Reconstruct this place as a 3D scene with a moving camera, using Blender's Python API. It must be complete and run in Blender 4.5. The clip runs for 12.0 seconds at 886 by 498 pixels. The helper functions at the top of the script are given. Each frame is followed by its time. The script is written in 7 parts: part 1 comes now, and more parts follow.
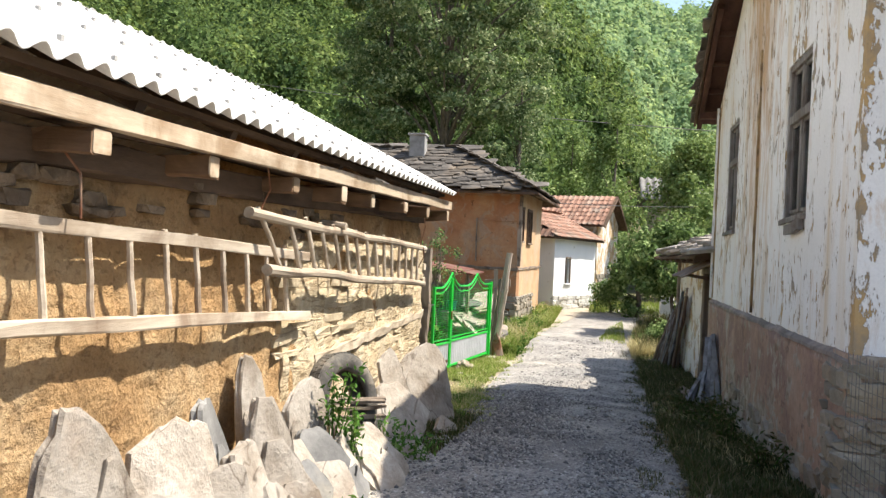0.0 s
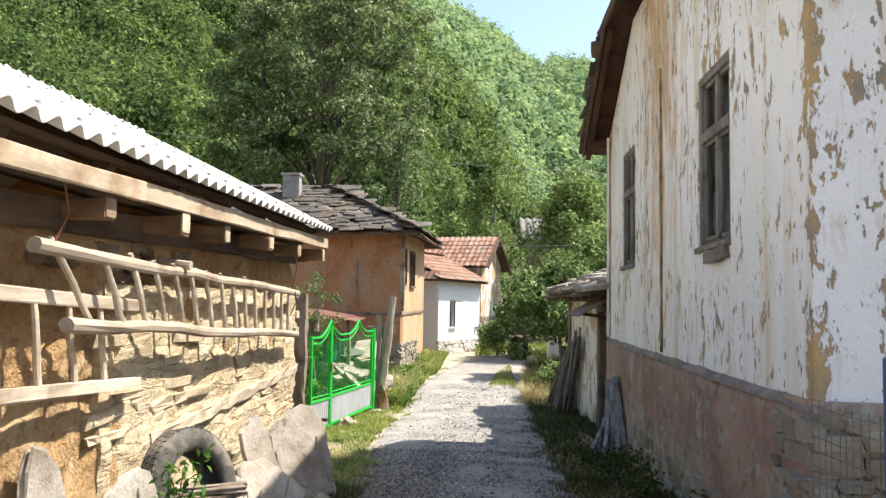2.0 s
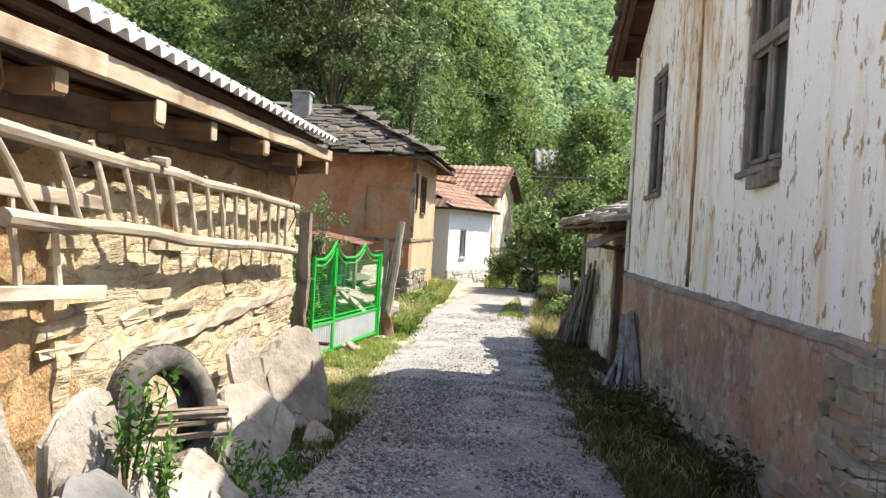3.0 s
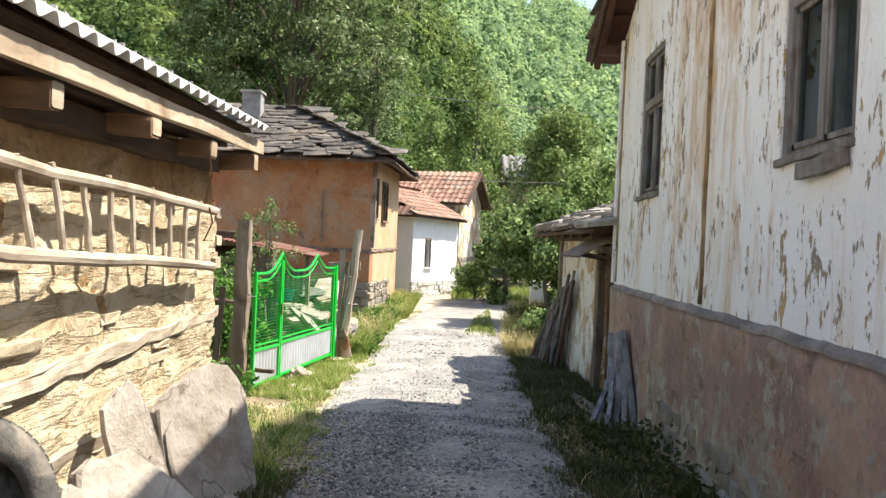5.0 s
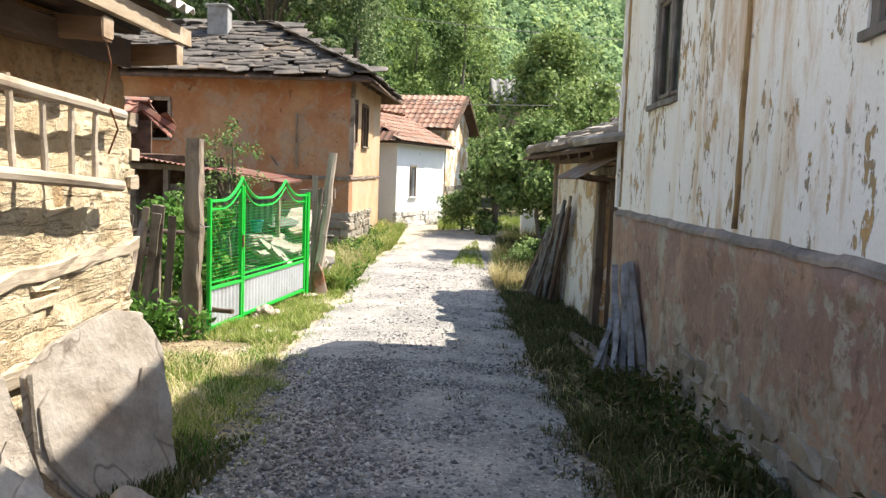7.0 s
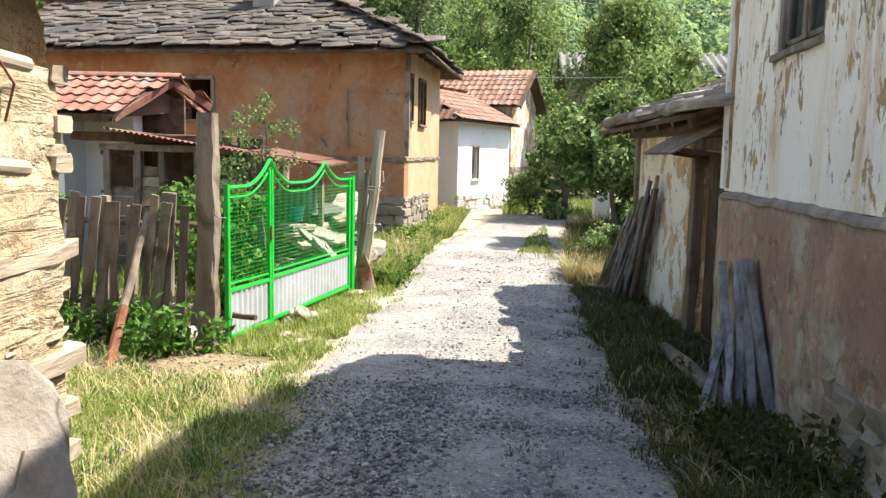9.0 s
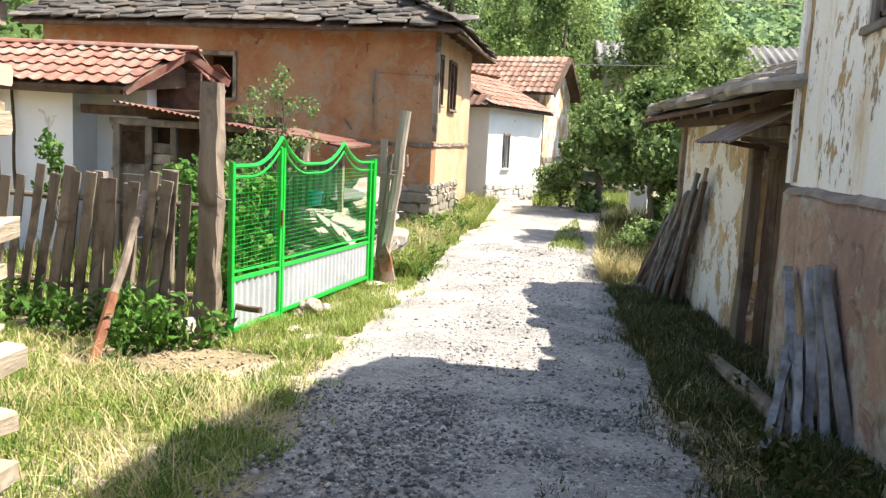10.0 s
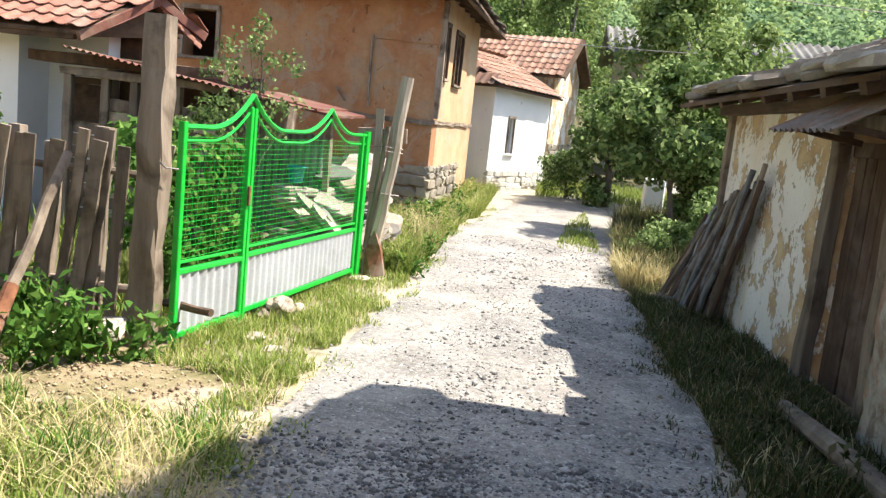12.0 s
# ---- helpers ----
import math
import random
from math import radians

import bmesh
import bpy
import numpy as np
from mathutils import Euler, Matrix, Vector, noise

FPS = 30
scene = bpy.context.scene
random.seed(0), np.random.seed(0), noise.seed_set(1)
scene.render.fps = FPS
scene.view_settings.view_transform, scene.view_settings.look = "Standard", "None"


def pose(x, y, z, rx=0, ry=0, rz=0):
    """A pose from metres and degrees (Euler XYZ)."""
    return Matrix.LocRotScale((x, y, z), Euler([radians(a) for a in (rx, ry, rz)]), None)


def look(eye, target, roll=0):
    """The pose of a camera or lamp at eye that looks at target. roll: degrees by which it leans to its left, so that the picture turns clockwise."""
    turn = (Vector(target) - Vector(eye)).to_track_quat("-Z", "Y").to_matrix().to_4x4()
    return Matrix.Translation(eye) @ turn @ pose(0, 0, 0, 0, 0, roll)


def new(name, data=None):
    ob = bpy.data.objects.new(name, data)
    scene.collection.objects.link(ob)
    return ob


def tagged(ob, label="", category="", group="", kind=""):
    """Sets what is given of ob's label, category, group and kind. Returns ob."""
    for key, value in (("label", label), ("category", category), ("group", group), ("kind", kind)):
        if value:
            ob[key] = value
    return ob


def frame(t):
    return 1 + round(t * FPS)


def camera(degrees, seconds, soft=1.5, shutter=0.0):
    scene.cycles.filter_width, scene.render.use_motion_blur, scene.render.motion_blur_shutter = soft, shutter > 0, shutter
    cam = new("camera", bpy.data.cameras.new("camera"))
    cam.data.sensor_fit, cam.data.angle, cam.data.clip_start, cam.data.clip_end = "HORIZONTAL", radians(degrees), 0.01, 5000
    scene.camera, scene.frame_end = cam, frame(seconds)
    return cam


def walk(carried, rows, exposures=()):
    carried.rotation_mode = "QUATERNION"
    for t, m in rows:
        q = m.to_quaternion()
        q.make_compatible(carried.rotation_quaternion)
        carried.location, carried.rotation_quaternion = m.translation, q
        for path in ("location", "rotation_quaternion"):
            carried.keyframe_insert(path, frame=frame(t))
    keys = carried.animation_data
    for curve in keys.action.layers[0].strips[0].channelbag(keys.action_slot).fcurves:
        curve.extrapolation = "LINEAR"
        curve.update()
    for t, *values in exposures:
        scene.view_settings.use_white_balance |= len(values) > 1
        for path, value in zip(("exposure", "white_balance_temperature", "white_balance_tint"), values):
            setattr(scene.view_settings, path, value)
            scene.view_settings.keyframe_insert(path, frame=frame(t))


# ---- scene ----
cam = camera(57.9, 12.0, 1.4)
PATH = [
    (0, (0.162, -0.374, 2.335), (-0.252, 1.583, 2.338), 2.63),
    (0.5, (0.088, -0.096, 2.313), (-0.380, 1.848, 2.378), -1.16),
    (1, (0.024, 0.219, 2.286), (-0.434, 2.166, 2.320), 0.84),
    (1.5, (0.029, 0.519, 2.297), (-0.342, 2.483, 2.370), 2.23),
    (2, (-0.054, 0.873, 2.297), (-0.175, 2.865, 2.423), 0.80),
    (2.5, (-0.098, 1.164, 2.269), (-0.087, 3.164, 2.278), 2.20),
    (3, (-0.093, 1.542, 2.188), (-0.236, 3.536, 2.143), 3.10),
    (3.5, (-0.097, 1.869, 2.156), (-0.140, 3.869, 2.148), 2.70),
    (3.7, (-0.149, 2.065, 2.151), (-0.184, 4.065, 2.148), 1.80),
    (5.3, (-0.137, 3.287, 2.178), (-0.203, 5.286, 2.149), 2.70),
    (5.5, (-0.141, 3.386, 2.161), (-0.201, 5.384, 2.084), 3.10),
    (6, (-0.017, 3.856, 2.145), (-0.135, 5.851, 2.062), 2.90),
    (6.5, (-0.109, 4.035, 2.109), (-0.177, 6.032, 2.020), 0.80),
    (7, (-0.071, 4.455, 2.051), (-0.097, 6.446, 1.865), 2.09),
    (7.2, (-0.064, 4.623, 2.030), (-0.161, 6.616, 1.890), 3.00),
    (8.8, (-0.026, 6.023, 2.027), (-0.273, 7.996, 1.817), 0.70),
    (9, (-0.043, 6.164, 2.000), (-0.235, 8.141, 1.766), 1.20),
    (9.5, (-0.084, 6.579, 1.974), (-0.210, 8.561, 1.741), -0.61),
    (10, (-0.115, 6.966, 1.927), (-0.371, 8.932, 1.665), 2.80),
    (10.5, (-0.174, 7.328, 1.880), (-0.597, 9.253, 1.543), 4.01),
    (11, (-0.262, 7.754, 1.951), (-0.461, 9.722, 1.653), 2.79),
    (11.5, (-0.343, 8.106, 1.838), (-0.618, 10.074, 1.614), 4.40),
    (12, (-0.450, 8.539, 1.810), (-0.675, 10.504, 1.511), 6.09),
]
walk(cam, [(t, look(e, g, r)) for t, e, g, r in PATH], [(0.0, 1.12), (2.0, 1.20), (3.5, 1.29), (7.0, 1.39), (9.0, 1.40), (10.0, 1.56), (11.0, 1.49), (12.0, 1.42)])

# ---- world, sun, exposure ----
SUN_WAY = Vector((0.60, 0.20, 1.0)).normalized()
world = bpy.data.worlds.new("world")
scene.world = world
world.use_nodes = True
wn = world.node_tree
sky = wn.nodes.new("ShaderNodeTexSky")
sky.sky_type = "NISHITA"
sky.sun_disc = False
sky.sun_elevation = math.asin(SUN_WAY.z)
sky.sun_rotation = math.atan2(SUN_WAY.x, SUN_WAY.y)
sky.air_density, sky.dust_density, sky.ozone_density = 1.2, 1.6, 1.0
wn.links.new(sky.outputs["Color"], wn.nodes["Background"].inputs["Color"])
wn.nodes["Background"].inputs["Strength"].default_value = 0.118
sun = new("sun", bpy.data.lights.new("sun", "SUN"))
sun.data.energy, sun.data.angle, sun.data.color = 4.9, radians(0.55), (1.0, 0.93, 0.82)
sun.matrix_world = look(SUN_WAY * 60, (0, 0, 0))
scene.view_settings.exposure = 1.3

# ---- ways to build ----
RNG = random.Random(7)


def U(a, b):
    return RNG.uniform(a, b)


def link(nt, a, b):
    nt.links.new(a, b)


class Mat:
    """A node material with a few short ways to build it."""

    def __init__(self, name, rough=0.85, spec=0.3, metal=0.0):
        self.m = bpy.data.materials.new(name)
        self.m.use_nodes = True
        self.nt = self.m.node_tree
        self.b = self.nt.nodes["Principled BSDF"]
        self.b.inputs["Roughness"].default_value = rough
        self.b.inputs["Specular IOR Level"].default_value = spec
        self.b.inputs["Metallic"].default_value = metal
        self.pos = self.nt.nodes.new("ShaderNodeNewGeometry").outputs["Position"]
        self.bumped = None

    def n(self, kind, **k):
        nd = self.nt.nodes.new(kind)
        for a, v in k.items():
            if a == "op":
                nd.operation = v
            elif a == "blend":
                nd.blend_type = v
        return nd

    def coords(self, stretch=(1, 1, 1), turn=(0, 0, 0), local=False):
        mp = self.n("ShaderNodeMapping")
        src = self.n("ShaderNodeTexCoord").outputs["Object"] if local else self.pos
        link(self.nt, src, mp.inputs["Vector"])
        mp.inputs["Scale"].default_value = stretch
        mp.inputs["Rotation"].default_value = turn
        return mp.outputs["Vector"]

    def noise(self, scale, detail=4, rough=0.6, stretch=None, local=False, warp=0.0):
        nd = self.n("ShaderNodeTexNoise")
        link(self.nt, self.coords(stretch or (1, 1, 1), local=local), nd.inputs["Vector"])
        nd.inputs["Scale"].default_value = scale
        nd.inputs["Detail"].default_value = detail
        nd.inputs["Roughness"].default_value = rough
        nd.inputs["Distortion"].default_value = warp
        return nd.outputs["Fac"]

    def ramp(self, fac, stops):
        nd = self.n("ShaderNodeValToRGB")
        while len(nd.color_ramp.elements) < len(stops):
            nd.color_ramp.elements.new(0.5)
        for e, (p, c) in zip(nd.color_ramp.elements, stops):
            e.position = p
            e.color = (*c, 1) if not isinstance(c, (int, float)) else (c, c, c, 1)
        link(self.nt, fac, nd.inputs["Fac"])
        return nd.outputs["Color"]

    def mix(self, fac, a, b, blend="MIX"):
        nd = self.n("ShaderNodeMix")
        nd.data_type = "RGBA"
        nd.blend_type = blend
        for sock, v in ((nd.inputs["Factor"], fac), (nd.inputs["A"], a), (nd.inputs["B"], b)):
            if isinstance(v, (int, float)):
                sock.default_value = v
            elif isinstance(v, tuple):
                sock.default_value = (*v, 1)
            else:
                link(self.nt, v, sock)
        return nd.outputs["Result"]

    def vary(self, col, amount=0.25, hue=0.0):
        """A shift of brightness from piece to piece."""
        info = self.n("ShaderNodeObjectInfo").outputs["Random"]
        return self.mix(amount, col, self.ramp(info, [(0, 0.25), (1, 1.0)]), "MULTIPLY")

    def islands(self, col, stops, amount=1.0):
        r = self.n("ShaderNodeNewGeometry").outputs["Random Per Island"]
        return self.mix(amount, col, self.ramp(r, stops), "MULTIPLY")

    def color(self, col):
        if isinstance(col, tuple):
            self.b.inputs["Base Color"].default_value = (*col, 1)
        else:
            link(self.nt, col, self.b.inputs["Base Color"])
        return self

    def bump(self, fac, strength=0.4, dist=0.02):
        nd = self.n("ShaderNodeBump")
        nd.inputs["Strength"].default_value = strength
        nd.inputs["Distance"].default_value = dist
        link(self.nt, fac, nd.inputs["Height"])
        if self.bumped:
            link(self.nt, self.bumped, nd.inputs["Normal"])
        self.bumped = nd.outputs["Normal"]
        link(self.nt, self.bumped, self.b.inputs["Normal"])
        return self

    def rough(self, fac, a, b):
        link(self.nt, self.ramp(fac, [(0.3, a), (0.7, b)]), self.b.inputs["Roughness"])
        return self


def two_tone(name, c1, c2, scale, c3=None, scale3=1.0, rough=0.9, bump=0.5, dist=0.01, stretch=None, fine=40, vary=0.0, local=False, spec=0.25, metal=0.0):
    m = Mat(name, rough, spec, metal)
    a = m.noise(scale, 6, 0.62, stretch, local)
    col = m.ramp(a, [(0.32, c1), (0.68, c2)])
    if c3:
        col = m.mix(m.ramp(m.noise(scale3, 5, 0.6, None, local, 0.4), [(0.5, 0.0), (0.66, 1.0)]), col, c3)
    f = m.noise(fine, 5, 0.7, stretch, local)
    col = m.mix(0.35, col, m.ramp(f, [(0.3, 0.45), (0.7, 1.0)]), "MULTIPLY")
    if vary:
        col = m.vary(col, vary)
    m.color(col)
    m.bump(a, bump, dist * 2)
    m.bump(f, bump, dist)
    return m


def obj(name, bm, mat, parent=None, smooth=False):
    me = bpy.data.meshes.new(name)
    if isinstance(bm, bmesh.types.BMesh):
        bmesh.ops.recalc_face_normals(bm, faces=bm.faces)
        bm.to_mesh(me)
        bm.free()
    else:
        me.from_pydata(bm[0], [], bm[1])
        me.update()
    if smooth:
        for p in me.polygons:
            p.use_smooth = True
    me.materials.append(mat.m)
    ob = new(name, me)
    if parent:
        ob.parent = parent
    return ob


def part(name, bm, mat, parent, label="", smooth=False):
    ob = obj(name, bm, mat, parent, smooth)
    if label:
        ob["label"] = label
    return ob


def thing(name, label, category, at=(0, 0, 0), turn=0.0, group="", kind=""):
    """An empty at a thing's base, which its parts hang from."""
    e = new(name)
    e.empty_display_size = 0.2
    e.matrix_world = pose(*at, 0, 0, turn)
    return tagged(e, label, category, group, kind)


def box(x0, x1, y0, y1, z0, z1, bm=None):
    bm = bm or bmesh.new()
    v = [bm.verts.new(p) for p in ((x0, y0, z0), (x1, y0, z0), (x1, y1, z0), (x0, y1, z0), (x0, y0, z1), (x1, y0, z1), (x1, y1, z1), (x0, y1, z1))]
    for f in ((0, 3, 2, 1), (4, 5, 6, 7), (0, 1, 5, 4), (1, 2, 6, 5), (2, 3, 7, 6), (3, 0, 4, 7)):
        bm.faces.new([v[i] for i in f])
    return bm


def bevelled(bm, w=0.01, seg=1):
    bmesh.ops.bevel(bm, geom=list(bm.edges), offset=w, segments=seg, affect="EDGES", profile=0.6)
    return bm


def tube(points, radii, sides=8, rough=0.0, bm=None, caps=True):
    """A tapered, slightly knotty rod along points."""
    bm = bm or bmesh.new()
    pts = [Vector(p) for p in points]
    rings = []
    for i, p in enumerate(pts):
        d = (pts[min(i + 1, len(pts) - 1)] - pts[max(i - 1, 0)]).normalized()
        a = d.orthogonal().normalized() if i == 0 else (a - d * a.dot(d)).normalized()
        b = d.cross(a)
        ring = []
        for k in range(sides):
            w = 2 * math.pi * k / sides
            r = radii[i] * (1 + U(-rough, rough))
            ring.append(bm.verts.new(p + (a * math.cos(w) + b * math.sin(w)) * r))
        rings.append(ring)
    for r0, r1 in zip(rings, rings[1:]):
        for k in range(sides):
            bm.faces.new((r0[k], r0[(k + 1) % sides], r1[(k + 1) % sides], r1[k]))
    if caps:
        bm.faces.new(rings[0][::-1])
        bm.faces.new(rings[-1])
    return bm


def rod(p, q, r0, r1=None, n=6, wobble=0.0, sides=8, rough=0.06, bm=None):
    p, q = Vector(p), Vector(q)
    r1 = r1 or r0
    pts = []
    for i in range(n + 1):
        k = i / n
        w = wobble if 0 < i < n else 0
        pts.append(p.lerp(q, k) + Vector((U(-w, w), U(-w, w), U(-w, w))))
    return tube(pts, [r0 + (r1 - r0) * i / n for i in range(n + 1)], sides, rough, bm)


def timber(p, q, w, h, up=(0, 0, 1), n=5, rough=0.006, bm=None, taper=1.0):
    """A hewn beam from p to q, w wide and h high, with uneven arrises."""
    p, q = Vector(p), Vector(q)
    bm = bm or bmesh.new()
    d = (q - p).normalized()
    s = d.cross(Vector(up)).normalized()
    u = s.cross(d)
    rings = []
    for i in range(n + 1):
        k = i / n
        c = p.lerp(q, k) + s * U(-rough, rough) + u * U(-rough, rough)
        g = 1 + (taper - 1) * k
        ring = []
        cw, ch = 0.5 * w * g, 0.5 * h * g
        e = min(cw, ch) * 0.2
        for a, b in ((-cw + e, -ch), (cw - e, -ch), (cw, -ch + e), (cw, ch - e), (cw - e, ch), (-cw + e, ch), (-cw, ch - e), (-cw, -ch + e)):
            ring.append(bm.verts.new(c + s * (a + U(-rough, rough)) + u * (b + U(-rough, rough))))
        rings.append(ring)
    for r0, r1 in zip(rings, rings[1:]):
        for k in range(8):
            bm.faces.new((r0[k], r0[(k + 1) % 8], r1[(k + 1) % 8], r1[k]))
    bm.faces.new(rings[0][::-1])
    bm.faces.new(rings[-1])
    return bm


def slab_mesh(name, w, h, t, mat, corners=8, rough=0.16, square=0.0):
    """A split stone plate in the xy plane, its top face up, with a chipped edge."""
    bm = bmesh.new()
    out = []
    for i in range(corners):
        a = 2 * math.pi * (i + U(-0.25, 0.25)) / corners
        ca, sa = math.cos(a), math.sin(a)
        g = 1 / max(abs(ca), abs(sa)) if square else 1
        g = 1 + (g - 1) * square
        r = g * (1 + U(-rough, rough))
        out.append((ca * r * w / 2, sa * r * h / 2))
    lo = [bm.verts.new((x * U(0.9, 1.0), y * U(0.9, 1.0), -t * U(0.35, 0.55))) for x, y in out]
    mi = [bm.verts.new((x, y, t * U(-0.1, 0.25))) for x, y in out]
    hi = [bm.verts.new((x * U(0.86, 0.97), y * U(0.86, 0.97), t * U(0.42, 0.6))) for x, y in out]
    c = bm.verts.new((U(-0.1, 0.1) * w, U(-0.1, 0.1) * h, t * U(0.45, 0.75)))
    n = corners
    for k in range(n):
        j = (k + 1) % n
        bm.faces.new((lo[k], lo[j], mi[j], mi[k]))
        bm.faces.new((mi[k], mi[j], hi[j], hi[k]))
        bm.faces.new((hi[k], hi[j], c))
    bm.faces.new(lo[::-1])
    bmesh.ops.recalc_face_normals(bm, faces=bm.faces)
    me = bpy.data.meshes.new(name)
    bm.to_mesh(me)
    bm.free()
    me.materials.append(mat.m)
    return me


GY = [-60, -8, 0, 5, 10.5, 14, 18, 23, 30, 45, 60]
GZ = [3.6, 1.25, 0.87, 0.58, 0.25, 0.0, -0.05, 0.08, 0.30, 0.9, 1.5]


def ground_z(x, y):
    """Height of the lane and its verges, smoothed along y."""
    z = sum(np.interp(y + d, GY, GZ) for d in (-1.5, -0.75, 0, 0.75, 1.5)) / 5
    return float(z)


# ---- materials ----
M_ground = Mat("earth_and_grass", 0.95, 0.15)
_a = M_ground.noise(1.3, 5, 0.65)
_g = M_ground.noise(22, 5, 0.7)
_c = M_ground.ramp(_a, [(0.34, (0.13, 0.125, 0.05)), (0.5, (0.27, 0.215, 0.13)), (0.68, (0.43, 0.345, 0.24))])
_x = M_ground.n("ShaderNodeSeparateXYZ")
link(M_ground.nt, M_ground.pos, _x.inputs[0])
_l = M_ground.n("ShaderNodeMapRange")
for _k, _v in (("From Min", -3.1), ("From Max", -1.9), ("To Min", 0.0), ("To Max", 0.42)):
    _l.inputs[_k].default_value = _v
link(M_ground.nt, _x.outputs["X"], _l.inputs["Value"])
_r = M_ground.n("ShaderNodeMapRange")
for _k, _v in (("From Min", 0.6), ("From Max", 1.15), ("To Min", 1.0), ("To Max", 0.0)):
    _r.inputs[_k].default_value = _v
link(M_ground.nt, _x.outputs["X"], _r.inputs["Value"])
_f = M_ground.n("ShaderNodeMapRange")
for _k, _v in (("From Min", 30), ("From Max", 40), ("To Min", 1.0), ("To Max", 0.0)):
    _f.inputs[_k].default_value = _v
link(M_ground.nt, _x.outputs["Y"], _f.inputs["Value"])
_p = M_ground.n("ShaderNodeMath", op="MULTIPLY")
link(M_ground.nt, _r.outputs["Result"], _p.inputs[0])
link(M_ground.nt, _l.outputs["Result"], _p.inputs[1])
_q = M_ground.n("ShaderNodeMath", op="MULTIPLY")
link(M_ground.nt, _p.outputs[0], _q.inputs[0])
link(M_ground.nt, _f.outputs["Result"], _q.inputs[1])
_c = M_ground.mix(M_ground.ramp(_f.outputs["Result"], [(0.0, 1.0), (1.0, 0.0)]), _c, (0.06, 0.10, 0.028))
_e = M_ground.n("ShaderNodeMath", op="ADD")
link(M_ground.nt, M_ground.noise(2.2, 4, 0.65), _e.inputs[0])
link(M_ground.nt, _q.outputs[0], _e.inputs[1])
# House shade put into the right verge: ground darkens from x 0.5 to 1.3.
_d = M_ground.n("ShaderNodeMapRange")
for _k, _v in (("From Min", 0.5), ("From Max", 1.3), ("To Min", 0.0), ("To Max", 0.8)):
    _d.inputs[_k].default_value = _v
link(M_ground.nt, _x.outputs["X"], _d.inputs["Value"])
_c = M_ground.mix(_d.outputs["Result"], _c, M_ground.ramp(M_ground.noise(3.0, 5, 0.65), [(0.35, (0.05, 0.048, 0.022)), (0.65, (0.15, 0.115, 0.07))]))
_c = M_ground.mix(M_ground.ramp(_e.outputs[0], [(0.70, 0.0), (0.90, 1.0)]), _c, (0.40, 0.345, 0.27))
_c = M_ground.mix(0.5, _c, M_ground.ramp(_g, [(0.3, 0.45), (0.6, 1.0)]), "MULTIPLY")
M_ground.color(_c).bump(_g, 0.7, 0.02).bump(_a, 0.6, 0.05)
M_road = Mat("gravel_road", 0.95, 0.2)
_a = M_road.noise(0.55, 4, 0.6)
_g = M_road.noise(55, 4, 0.75)
_s = M_road.noise(16, 5, 0.7)
_c = M_road.ramp(_a, [(0.35, (0.315, 0.30, 0.28)), (0.65, (0.47, 0.428, 0.372))])
_t = M_road.noise(1.5, 5, 0.65, None, False, 0.6)
_c = M_road.mix(M_road.ramp(_t, [(0.42, 0.0), (0.62, 0.75)]), _c, (0.23, 0.215, 0.20))
_dust = M_road.ramp(M_road.noise(0.9, 5, 0.65), [(0.38, 1.0), (0.62, 0.6)])
_c = M_road.mix(_dust, _c, M_road.ramp(_s, [(0.38, 0.62), (0.56, 1.0)]), "MULTIPLY")
_c = M_road.mix(_dust, _c, M_road.ramp(_g, [(0.40, 0.55), (0.57, 1.0)]), "MULTIPLY")
_c = M_road.mix(M_road.ramp(M_road.noise(34, 2, 0.5), [(0.62, 0.0), (0.67, 0.75)]), _c, (0.56, 0.53, 0.49))
M_road.color(_c).bump(_s, 0.5, 0.02).bump(_g, 0.6, 0.01).bump(_t, 0.5, 0.04)
M_mud = Mat("ochre_clay_daub", 0.96, 0.15)
_a = M_mud.noise(1.4, 5, 0.65)
_g = M_mud.noise(16, 6, 0.72)
_f = M_mud.noise(60, 3, 0.7, stretch=(1, 0.5, 1))
_c = M_mud.ramp(_a, [(0.3, (0.42, 0.245, 0.11)), (0.5, (0.54, 0.345, 0.17)), (0.7, (0.64, 0.475, 0.285))])
_c = M_mud.mix(M_mud.ramp(M_mud.noise(3.5, 4, 0.6, warp=0.8), [(0.62, 0.0), (0.70, 0.7)]), _c, (0.30, 0.19, 0.10))
_c = M_mud.mix(0.4, _c, M_mud.ramp(_g, [(0.3, 0.45), (0.58, 1.0)]), "MULTIPLY")
_c = M_mud.mix(M_mud.ramp(M_mud.noise(26, 3, 0.6, stretch=(1, 0.6, 1), warp=0.5), [(0.56, 0.0), (0.64, 0.55)]), _c, (0.24, 0.145, 0.07))
M_mud.color(_c).bump(M_mud.noise(4.5, 6, 0.7), 0.9, 0.07).bump(_g, 1.0, 0.05).bump(M_mud.noise(30, 4, 0.65, warp=0.6), 0.9, 0.025).bump(_f, 0.6, 0.01)
M_palemud = Mat("pale_clay_mortar", 0.95, 0.2)
_a = M_palemud.noise(3.2, 6, 0.65)
_g = M_palemud.noise(20, 6, 0.72)
_k = M_palemud.noise(2.6, 5, 0.6, (1, 0.32, 2.6), False, 0.5)
_c = M_palemud.ramp(_a, [(0.32, (0.50, 0.375, 0.225)), (0.52, (0.63, 0.51, 0.34)), (0.72, (0.74, 0.64, 0.47))])
_c = M_palemud.mix(M_palemud.ramp(_k, [(0.48, 0.0), (0.5, 0.6), (0.515, 0.0)]), _c, (0.28, 0.19, 0.11))
